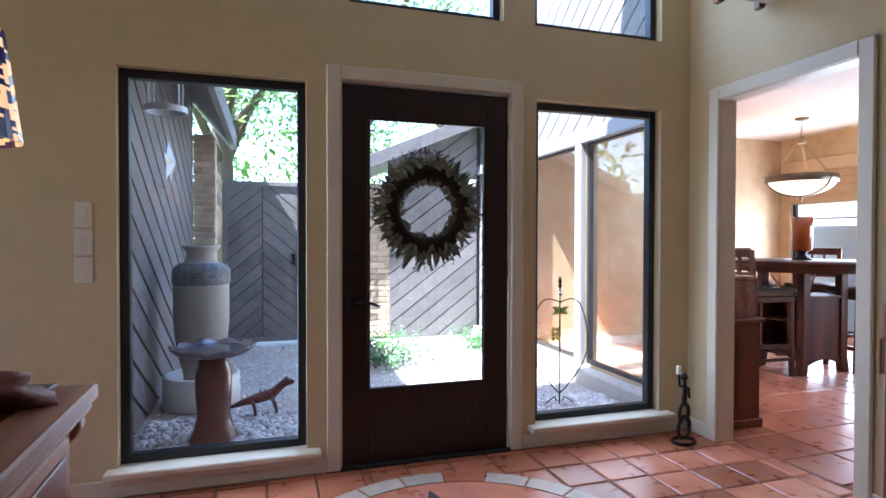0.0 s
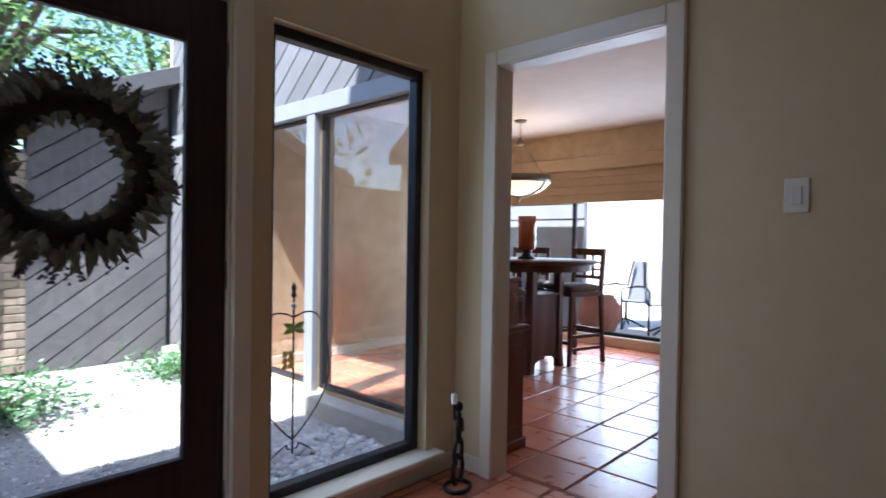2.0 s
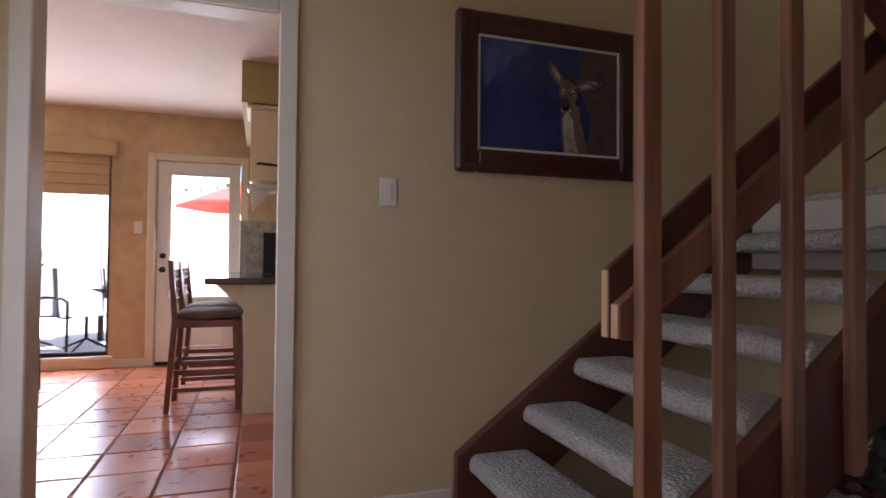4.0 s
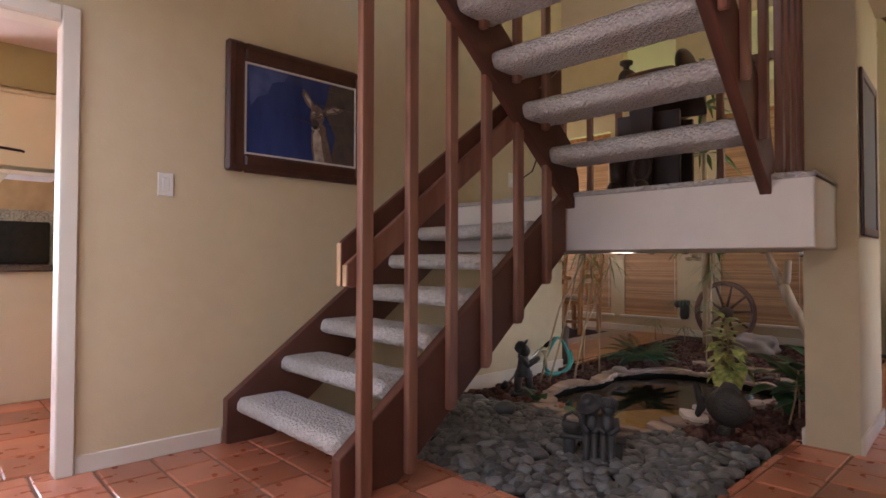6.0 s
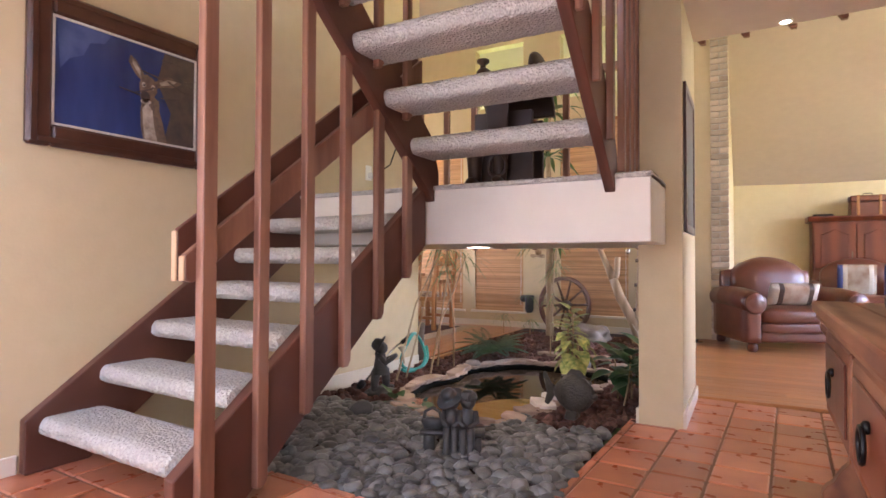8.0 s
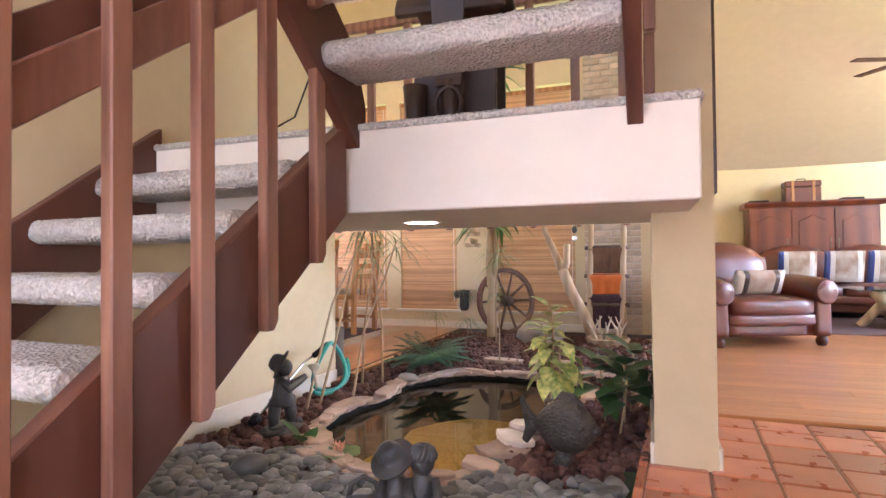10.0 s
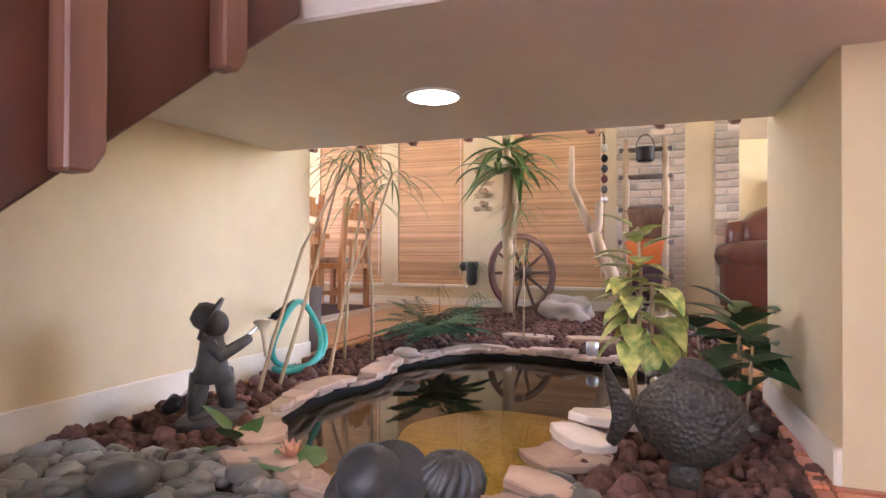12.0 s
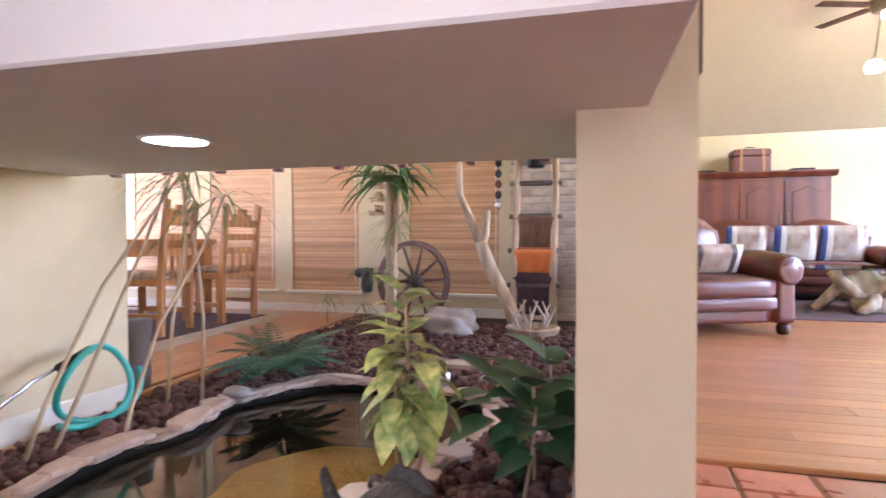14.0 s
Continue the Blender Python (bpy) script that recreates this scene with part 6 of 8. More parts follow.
part("grip", bm_tube([(1.85, -2.08, 0.27), (1.84, -2.22, 0.32)], 0.018, 10), M_BLACKMETAL, hose, "black grip", True)
part("nozzle", bm_lathe([(0, -0.03), (0.02, -0.03), (0.028, 0.0), (0.03, 0.03), (0, 0.03)], 14, None, pose(1.86, -1.53, 0.02, 65, 0, 0)), M_BLACKMETAL, hose, "", True)
lot = thing("floating_lotus", "pink artificial lotus on green pads", "flower", (1.22, -1.36, -0.068))
for k in range(6):
    a = k * 1.05
    bm = bm_lathe([(0, 0.0), (0.045, 0.002), (0.05, 0.005), (0, 0.006)], 14, None, pose(0.05 * math.cos(a), 0.05 * math.sin(a), 0.001 * k))
    part("pad", bm, M_LEAF, lot)
for k in range(14):
    a = k * 2.4
    part("petal", add_leaf(bmesh.new(), (0, 0, 0.01), (math.cos(a), math.sin(a), 0.25 + 0.09 * k), 0.05, 0.024, -0.2, (0, 0, 1), 4), mat("pink_petal", (0.62, 0.25, 0.18), (0.70, 0.45, 0.28), 20, 0.6) if k == 0 else bpy.data.materials["pink_petal"], lot)
lot.matrix_world = pose(1.20, -1.28, 0.005, 0, 0, 0)
# soffit light
dl = thing("landing_downlight", "lit round recessed light under the landing", "light", (0.96, -1.68, 1.045))
part("trim_ring", bm_lathe([(0.080, -0.006), (0.096, -0.006), (0.096, 0.0), (0.080, 0.0), (0.080, -0.006)], 36), M_WHITE, dl)
part("lens", bm_lathe([(0, -0.003), (0.080, -0.004)], 32), M_BULB, dl)


# ---- living room ----
brick_wall.faces = "n"
brick_wall("wall_brick_column", -0.03, 0.58, -5.72, -5.68, 0.0, 3.75, "pale brick facing on the wall")
brick_wall("wall_brick_corner", -0.48, -0.28, -5.72, -5.68, 0.0, 3.75, "pale brick facing at the wall corner")


def blind(x0, x1, z0, z1):
    b = thing("bamboo_blind", "closed woven bamboo blind in the tall window", "blind", (0, 0, 0), 0, "bamboo blinds")
    bm = bmesh.new()
    rng = random.Random(int(x0 * 100))
    z = z0
    vs, fs = [], []
    while z < z1:
        h = rng.uniform(0.010, 0.017)
        y = -5.715 + rng.uniform(-0.0025, 0.0025)
        k = len(vs)
        for xx in (x0 + 0.006, x1 - 0.006):
            vs += [(xx, y - 0.004, z), (xx, y + 0.004, z + 0.001), (xx, y + 0.004, z + h), (xx, y - 0.004, z + h)]
        fs += [(k, k + 4, k + 5, k + 1), (k + 1, k + 5, k + 6, k + 2), (k + 2, k + 6, k + 7, k + 3), (k + 3, k + 7, k + 4, k), (k, k + 1, k + 2, k + 3), (k + 4, k + 7, k + 6, k + 5)]
        z += h - 0.0008
    me = bpy.data.meshes.new("slats")
    me.from_pydata(vs, [], fs)
    me.materials.append(M_BAMBOO)
    s = new("slats", me)
    s.parent = b
    tagged(s, kind="stuff")
    # hidden sheet added to block daylight coming between the slats
    part("lining", bm_box(x0 + 0.002, x1 - 0.002, -5.730, -5.726, z0, z1 + 0.02), M_SHADE, b, "unseen backing sheet that stops daylight between the slats")
    part("headrail", bm_box(x0, x1, -5.735, -5.69, z1, z1 + 0.05, 0.004), M_PINE, b)
    part("cord", bm_tube([(x0 + 0.035, -5.70, z0 + 0.1), (x0 + 0.035, -5.70, z1)], 0.003, 5), M_WHITE, b)
    built("trim_window_ledge", bm_box(x0 - 0.05, x1 + 0.05, -5.71, -5.66, z0 - 0.03, z0, 0.004), M_TRIM, "cream window ledge")


for a, b_ in ((2.14, 2.90), (0.69, 1.60), (3.10, 3.90), (4.1, 4.9)):
    blind(a, b_, 0.225, 2.82)


def cushion_box(x0, x1, y0, y1, z0, z1, r, puff=0.0, seed=0):
    """A padded block with soft rounded edges."""
    bm = bm_box(x0, x1, y0, y1, z0, z1)
    bmesh.ops.subdivide_edges(bm, edges=bm.edges[:], cuts=6, use_grid_fill=True)
    c = Vector(((x0 + x1) / 2, (y0 + y1) / 2, (z0 + z1) / 2))
    hs = Vector(((x1 - x0) / 2, (y1 - y0) / 2, (z1 - z0) / 2))
    for v in bm.verts:
        d = v.co - c
        q = Vector([max(-h + r, min(h - r, e)) for e, h in zip(d, hs)])
        off = d - q
        if off.length > 1e-6:
            d = q + off.normalized() * r
        n = [e / h for e, h in zip(d, hs)]
        k = puff * (1 - n[0] ** 2) * (1 - n[1] ** 2)
        if abs(n[2]) > 0.5:
            d.z += math.copysign(k, n[2])
        k2 = puff * 0.6 * (1 - n[0] ** 2) * (1 - n[2] ** 2)
        if abs(n[1]) > 0.7:
            d.y += math.copysign(k2, n[1])
        d += Vector((noise.noise(d * 9 + Vector((seed, 0, 0))), noise.noise(d * 9 + Vector((0, seed, 0))), noise.noise(d * 9))) * 0.006
        v.co = c + d
    return bm


def leather_seat(name, label, category, at, turn, width, seats):
    s = thing(name, label, category, at, turn)
    w = width / 2
    part("base", cushion_box(-w + 0.17, w - 0.17, -0.36, 0.36, 0.09, 0.30, 0.03, 0.0, 1), M_LEATHER, s, "", True)
    part("front_rail", cushion_box(-w + 0.19, w - 0.19, 0.33, 0.41, 0.20, 0.31, 0.03, 0.006, 2), M_LEATHER, s, "", True)
    cw = (2 * w - 0.40) / seats
    for k in range(seats):
        part("seat_cushion", cushion_box(-w + 0.20 + cw * k, -w + 0.20 + cw * (k + 1) - 0.008, -0.20, 0.42, 0.29, 0.46, 0.055, 0.022, k), M_LEATHER, s, "", True)
        bc = cushion_box(-w + 0.19 + cw * k, -w + 0.21 + cw * (k + 1) - 0.008, -0.44, -0.17, 0.42, 0.96, 0.11, 0.05, k + 3)
        for v in bc.verts:
            v.co.y -= 0.16 * (v.co.z - 0.42)
            v.co.z -= 0.10 * ((v.co.x - (-w + 0.2 + cw * (k + 0.5))) / (cw / 2)) ** 2 * (v.co.z > 0.7)
        part("back_cushion", bc, M_LEATHER, s, "", True)
    part("back", cushion_box(-w + 0.12, w - 0.12, -0.52, -0.36, 0.10, 0.86, 0.06, 0.01, 4), M_LEATHER, s, "", True)
    for sg in (-1, 1):
        x = sg * (w - 0.11)
        arm = bm_tube([(x, -0.46, 0.54), (x, -0.2, 0.55), (x, 0.10, 0.545), (x, 0.36, 0.52), (x, 0.43, 0.50)], [0.11, 0.12, 0.125, 0.125, 0.10], 18)
        part("arm_roll", arm, M_LEATHER, s, "", True)
        part("arm_panel", cushion_box(x - 0.085, x + 0.085, -0.44, 0.40, 0.09, 0.54, 0.03, 0.0, 7), M_LEATHER, s, "", True)
        part("arm_scroll", bm_lathe([(0, 0.02), (0.05, 0.018), (0.075, 0.010), (0.10, 0.016), (0.118, 0.0), (0.0, -0.02)], 24, None, pose(x, 0.43, 0.515, -90)), M_LEATHER, s, "", True)
        for y in (-0.40, 0.36):
            part("foot", bm_lathe([(0, 0), (0.035, 0), (0.05, 0.03), (0.052, 0.06), (0.04, 0.09), (0, 0.09)], 16, None, pose(x, y, 0)), M_ESPRESSO, s, "dark bun foot", True)
    return s


leather_seat("leather_armchair", "brown leather club armchair with rolled arms", "armchair", (-1.02, -5.44, 0), 25, 1.24, 1)


def pillow(name, label, at, turn, tilt, w, h, bands):
    p = thing(name, label, "cushion", (0, 0, 0))
    p.matrix_world = pose(*at, tilt, 0, turn)
    def body(x0, x1, grow):
        bm = bm_box(x0, x1, -0.06, 0.06, -h / 2, h / 2)
        bmesh.ops.subdivide_edges(bm, edges=bm.edges[:], cuts=8, use_grid_fill=True)
        for v in bm.verts:
            nx, nz = v.co.x / (w / 2), v.co.z / (h / 2)
            v.co.y = math.copysign(0.008 + grow + 0.06 * max(0, (1 - nx ** 4) * (1 - nz ** 4)) ** 0.5, v.co.y) if abs(v.co.y) > 1e-6 else v.co.y
        return bm
    part("cover", body(-w / 2, w / 2, 0), M_HIDE, p, "", True)
    for a, b, m in bands:
        part("band", body(a * w, b * w, 0.003), m, p, "", True)
    return p


pillow("throw_pillow", "cowhide and white lumbar cushion on the armchair", (-1.10, -5.30, 0.60), 25, -22, 0.50, 0.25, ((-0.5, -0.36, M_CUSHWHITE), (0.36, 0.5, M_CUSHWHITE), (-0.36, -0.26, M_LEATHER_DARK), (0.26, 0.36, M_LEATHER_DARK)))
leather_seat("leather_sofa", "brown leather sofa before the armoire", "sofa", (-2.55, -8.25, 0), -4, 2.25, 2)
for x in (-3.10, -2.60, -2.05):
    pillow("throw_pillow", "cowhide cushion with blue and white edges on the sofa", (x, -8.12, 0.70), -4, -16, 0.46, 0.44, ((0.36, 0.5, M_BLUECLOTH), (0.24, 0.36, M_CUSHWHITE), (-0.42, -0.30, M_CUSHWHITE)))


def armoire():
    a = thing("armoire", "wide dark cherry armoire with arched panel doors", "armoire", (-2.45, -9.22, 0))
    part("carcass", bm_box(-0.86, 0.86, -0.26, 0.22, 0.06, 1.60, 0.006), M_CHERRY, a)
    part("cornice", bm_prism([(-0.30, 1.60), (0.26, 1.60), (0.31, 1.66), (0.31, 1.685), (-0.30, 1.685)], "x", -0.92, 0.92, 0.006), M_CHERRY, a)
    part("plinth", bm_box(-0.88, 0.88, -0.27, 0.24, 0.0, 0.08, 0.006), M_CHERRY, a)
    for k in range(3):
        x0 = -0.84 + 0.563 * k
        d = part("door", bm_box(x0, x0 + 0.55, 0.22, 0.245, 0.10, 1.56, 0.005), M_CHERRY, a)
        pts = [(x0 + 0.09, 0.87)] + [(x0 + 0.09 + 0.37 * i / 12, 1.39 + 0.06 * math.sin(math.pi * i / 12) ** 2 + (0.02 if 4 < i < 8 else 0)) for i in range(13)] + [(x0 + 0.46, 0.87)]
        part("panel", bm_prism(pts, "y", 0.245, 0.262, 0.008), M_CHERRY, d)
        part("panel", bm_box(x0 + 0.09, x0 + 0.46, 0.245, 0.262, 0.2, 0.78, 0.008), M_CHERRY, d)
        part("escutcheon", bm_box(x0 + (0.50 if k == 0 else 0.04), x0 + (0.515 if k == 0 else 0.055), 0.245, 0.258, 0.96, 1.12, 0.003), M_PATINA, d)


armoire()
sc = thing("wicker_case", "dark brown leather travel case on the armoire", "case", (-2.35, -9.18, 1.685))
part("body", bm_box(-0.24, 0.24, -0.14, 0.14, 0, 0.22, 0.012), M_LEATHER, sc)
part("lid", bm_box(-0.245, 0.245, -0.145, 0.145, 0.225, 0.32, 0.016), M_LEATHER, sc)
for x in (-0.14, 0.14):
    part("strap", bm_box(x - 0.02, x + 0.02, -0.15, 0.15, 0.0, 0.326, 0.006), M_PINE, sc)
part("handle", bm_tube([(-0.07, 0, 0.32), (-0.05, 0, 0.36), (0.05, 0, 0.36), (0.07, 0, 0.32)], 0.008, 8), M_LEATHER_DARK, sc)
for x in (-3.0, -1.75):
    solo("cable_box", bm_box(-0.14, 0.14, -0.09, 0.09, 0, 0.04, 0.005), M_BLACKMETAL, "flat black electronics box on the armoire", "box", at=(x, -9.15, 1.685))
ct = thing("root_coffee_table", "glass coffee table on a gnarled root base", "coffee table", (-2.95, -7.0, 0))
rg = random.Random(6)
for k in range(11):
    a = 2 * math.pi * k / 11
    part("root", bm_tube([(0.05 * math.cos(a), 0.05 * math.sin(a), 0.2), (0.3 * math.cos(a + 0.2), 0.2 * math.sin(a + 0.2), rg.uniform(0.1, 0.34)), (0.52 * math.cos(a), 0.32 * math.sin(a), rg.choice((0.02, 0.42)))], [0.09, 0.065, 0.045], 10), M_DRIFT, ct, "", True)
part("core", bm_ball((0, 0, 0.22), (0.3, 0.2, 0.18), 3, None, 0.7, 4), M_DRIFT, ct, "", True)
part("glass_top", bm_box(-0.65, 0.65, -0.42, 0.42, 0.45, 0.465, 0.004), glass("table_glass", (0.75, 0.85, 0.8), 0.0), ct)
solo("leather_ottoman", cushion_box(-0.4, 0.4, -0.3, 0.3, 0.02, 0.42, 0.08, 0.02, 2), M_LEATHER, "round-edged brown leather ottoman", "ottoman", True, at=(-3.9, -7.3, 0))
solo("area_rug", bm_box(-1.3, 1.3, -0.9, 0.9, 0.004, 0.012, 0.003), M_RUGDARK, "dark red patterned rug under the coffee table", "rug", at=(-3.0, -7.1, 0))
solo("floor_vase", bm_lathe([(0, 0), (0.06, 0), (0.08, 0.3), (0.05, 0.62), (0.07, 0.78), (0.05, 0.78), (0, 0.6)], 20), M_STATUE, "tall dark floor vase by the wall", "vase", True, at=(-3.75, -9.1, 0))
fan = thing("ceiling_fan", "ceiling fan with lit lamps", "ceiling fan", (-3.0, -7.0, 2.45))
part("rod", bm_tube([(0, 0, 0.75), (0, 0, 1.6)], 0.015, 8), M_PATINA, fan)
part("motor", bm_lathe([(0, 0.60), (0.08, 0.60), (0.11, 0.66), (0.10, 0.74), (0.03, 0.78), (0, 0.78)], 24), M_PATINA, fan, "", True)
for k in range(5):
    a = 0.3 + 2 * math.pi * k / 5
    part("blade", bm_box(0.12, 0.66, -0.06, 0.06, 0.66, 0.672, 0.003, None, pose(0, 0, 0, 0, 0, math.degrees(a))), M_ESPRESSO, fan)
for x, z in ((-0.08, 0.60), (0.06, 0.05)):
    part("lamp_shade", bm_lathe([(0, -0.02), (0.07, -0.05), (0.085, 0.0), (0.05, 0.06), (0, 0.07)], 20, None, pose(x, 0, z)), M_BULB, fan, "lit glass shade", True)
    part("arm", bm_tube([(x, 0, z + 0.06), (0, 0, 0.62)], 0.008, 6), M_PATINA, fan)
for x, y in ((-1.15, -6.9), (-2.45, -6.2)):
    z = 2.28 + (y + 9.6) * (5.9 - 2.28) / 7.3 - 0.006
    v = thing("ceiling_vent", "dark slotted air vent in the sloped ceiling", "vent", (0, 0, 0))
    v.matrix_world = pose(x, y, z, 26.4, 0, 0)
    part("frame", bm_box(-0.17, 0.17, -0.09, 0.09, -0.008, 0.0, 0.003), M_CEIL, v)
    part("backing", bm_box(-0.14, 0.14, -0.06, 0.06, -0.011, -0.0085), M_SIDINGGAP, v)
    for k in range(5):
        part("slat", bm_box(-0.14, 0.14, -0.052 + 0.024 * k, -0.044 + 0.024 * k, -0.015, -0.0115), M_RUST, v)
hd = thing("hall_downlight", "lit recessed ceiling light at the loft edge", "light", (-0.90, -2.32, H_LOFT))
part("trim_ring", bm_lathe([(0.03, -0.006), (0.042, -0.006), (0.042, 0.0), (0.03, 0.0), (0.03, -0.006)], 30), M_WHITE, hd)
part("lens", bm_lathe([(0, -0.003), (0.03, -0.005)], 24), M_BULB, hd)
pf = thing("framed_picture", "dark red-framed picture on the wall end", "picture", (0, 0, 0))
part("frame", ring_frame("x", -0.369, -0.352, -2.24, -1.66, 1.12, 2.0, 0.05, 0.005), M_FRAME, pf, "dark red frame")
part("canvas", bm_box(-0.362, -0.354, -2.20, -1.70, 1.16, 1.96), M_DARKART, pf)
# formal dining corner
def pine_chair():
    c = thing("pine_dining_chair", "rustic pine chair with a stepped back and patterned seat", "chair", (0, 0, 0), 0, "chairs of the formal dining table")
    for x in (-0.22, 0.22):
        part("back_leg", bm_prism([(-0.22, 0), (-0.17, 0), (-0.175, 0.45), (-0.235, 1.08), (-0.28, 1.06), (-0.225, 0.45)], "x", x - 0.026, x + 0.026, 0.004), M_PINE, c)
        part("front_leg", bm_box(x - 0.026, x + 0.026, 0.19, 0.24, 0, 0.43, 0.004), M_PINE, c)
        part("side_rail", bm_box(x - 0.018, x + 0.018, -0.19, 0.20, 0.14, 0.18, 0.003), M_PINE, c)
    part("seat_frame", bm_box(-0.245, 0.245, -0.22, 0.25, 0.39, 0.445, 0.006), M_PINE, c)
    part("seat_pad", cushion_box(-0.22, 0.22, -0.20, 0.24, 0.44, 0.495, 0.022, 0.012), M_FABRIC, c, "patterned woven seat pad", True)
    steps = [(-0.195, 0.86), (-0.195, 0.93), (-0.13, 0.93), (-0.13, 0.98), (-0.07, 0.98), (-0.07, 1.03), (0.07, 1.03), (0.07, 0.98), (0.13, 0.98), (0.13, 0.93), (0.195, 0.93), (0.195, 0.86)]
    part("crest", bm_prism(steps, "y", -0.255, -0.225, 0.004), M_PINE, c)
    part("back_rail", bm_box(-0.195, 0.195, -0.235, -0.205, 0.62, 0.68, 0.004), M_PINE, c)
    part("back_rail", bm_box(-0.195, 0.195, -0.245, -0.215, 0.74, 0.80, 0.004), M_PINE, c)
    for x in (-0.1, 0.0, 0.1):
        part("splat", bm_box(x - 0.02, x + 0.02, -0.232, -0.214, 0.44, 0.63, 0.003), M_PINE, c)
    return c


pc = pine_chair()
pc.matrix_basis = pose(3.28, -4.15, 0.012, 0, 0, -78)
for x, y, a in ((3.22, -4.95, -95), (4.3, -3.35, -170), (4.85, -3.4, 175)):
    copy_thing(pc, pose(x, y, 0.012, 0, 0, a))
dt = thing("formal_dining_table", "heavy rustic pine dining table", "table", (4.15, -4.5, 0.012), 0)
part("tabletop", bm_box(-0.6, 0.95, -0.85, 0.85, 0.70, 0.755, 0.01), M_PINE, dt)
for x in (-0.5, 0.85):
    for y in (-0.75, 0.75):
        part("leg", bm_box(x - 0.06, x + 0.06, y - 0.06, y + 0.06, 0, 0.70, 0.008), M_PINE, dt)
part("apron", bm_box(-0.52, 0.87, -0.77, 0.77, 0.60, 0.70, 0.004), M_PINE, dt)
rug = thing("dining_rug", "dark rug with a pale border under the dining table", "rug", (0, 0, 0))
part("border", bm_box(2.72, 5.6, -5.5, -3.0, 0.004, 0.009, 0.002), M_RUG, rug)
part("field", bm_box(2.95, 5.4, -5.3, -3.2, 0.009, 0.012, 0.001), M_RUGDARK, rug)


turn(set(bpy.data.objects) - before)

bm = bm_box(-1.60, -0.36, -2.53, -2.44, -0.01, 0.014, 0.005)
turn([built("trim_floor_strip", bm, M_WOODFLOOR, "wooden strip between tile and plank floor")])

# ---- breakfast room ----
FX = DX
bay = thing("window_bay", "wide window with a dark frame onto the patio", "window")
tagged(bay, kind="structure")
part("window_frame", ring_frame("x", FX + 0.05, FX + 0.10, 2.865, 5.12, 0.12, 2.15, 0.035, 0.003), M_BRONZE, bay)
part("mullion", bm_box(FX + 0.05, FX + 0.10, 4.02, 4.06, 0.15, 2.12, 0.003), M_BRONZE, bay)
part("pane", bm_box(FX + 0.073, FX + 0.077, 2.885, 5.10, 0.14, 2.13), M_GLASS, bay).visible_shadow = False
part("window_sill", bm_box(FX - 0.03, FX + 0.05, 2.825, 5.16, 0.08, 0.12, 0.005), M_TRIM, bay)
rs = thing("roman_shade", "tan folded roman shade with a boxed valance", "shade", (0, 0, 0))
part("valance", bm_box(FX - 0.10, FX - 0.002, 2.80, 5.18, 2.07, 2.22, 0.012), M_SHADE, rs)
for k in range(4):
    z0 = 1.68 + 0.10 * k
    part("fold", bm_prism([(FX - 0.045, z0), (FX - 0.020, z0), (FX - 0.012, z0 + 0.11), (FX - 0.03, z0 + 0.105)], "y", 2.875, 5.11, 0.003), M_SHADE, rs)
base("baseboard_breakfast", FX - 0.014, FX, 2.54, DY)
base("baseboard_breakfast_north", 2.24, FX - 0.014, DY - 0.014, DY)
trim_opening("trim_back_door", "x", FX - 0.02, FX, 1.59, 2.54, 2.13, 0.07)
bd = thing("door_back", "white half-glazed back door", "door")
tagged(bd, kind="structure")
bm = bm_box(FX + 0.02, FX + 0.06, 1.675, 1.772, 0.03, 2.055, 0.003)
bm_box(FX + 0.02, FX + 0.06, 2.342, 2.455, 0.03, 2.055, 0.003, bm)
bm_box(FX + 0.02, FX + 0.06, 1.772, 2.342, 0.03, 0.67, 0.003, bm)
bm_box(FX + 0.02, FX + 0.06, 1.772, 2.342, 1.93, 2.055, 0.003, bm)
part("leaf", bm, M_WHITE, bd)
part("lower_panel", ring_frame("x", FX + 0.012, FX + 0.02, 1.80, 2.314, 0.16, 0.60, 0.03, 0.004), M_WHITE, bd)
part("bead", ring_frame("x", FX + 0.008, FX + 0.02, 1.757, 2.357, 0.655, 1.945, 0.03, 0.004), M_WHITE, bd)
part("pane", bm_box(FX + 0.038, FX + 0.042, 1.772, 2.342, 0.67, 1.93), M_GLASS, bd).visible_shadow = False
part("door_handle", bm_lathe([(0, 0), (0.03, 0), (0.03, 0.01), (0.015, 0.02), (0.028, 0.05), (0, 0.06)], 18, None, pose(FX + 0.02, 2.40, 0.96, 0, -90, 0)), M_BLACKMETAL, bd, "black door knob", True)
part("deadbolt", bm_lathe([(0, 0), (0.03, 0), (0.03, 0.015), (0, 0.02)], 18, None, pose(FX + 0.02, 2.40, 1.10, 0, -90, 0)), M_BLACKMETAL, bd, "black deadbolt", True)
part("sweep", bm_box(FX + 0.012, FX + 0.06, 1.675, 2.455, 0.0, 0.035, 0.002), M_BRONZE, bd)


def wall_switch(name, at, turn, gangs=1):
    s = thing(name, "cream rocker switch plate", "switch", (0, 0, 0))
    s.matrix_world = pose(*at, 0, 0, turn)
    w = 0.0375 + 0.023 * (gangs - 1)
    part("plate", bm_box(-w, w, -0.006, 0.0, -0.06, 0.06, 0.003), M_PLATE, s)
    for k in range(gangs):
        x = (k - (gangs - 1) / 2) * 0.046
        part("rocker", bm_box(x - 0.016, x + 0.016, -0.010, -0.006, -0.033, 0.033, 0.002), M_PLATE, s)
    return s


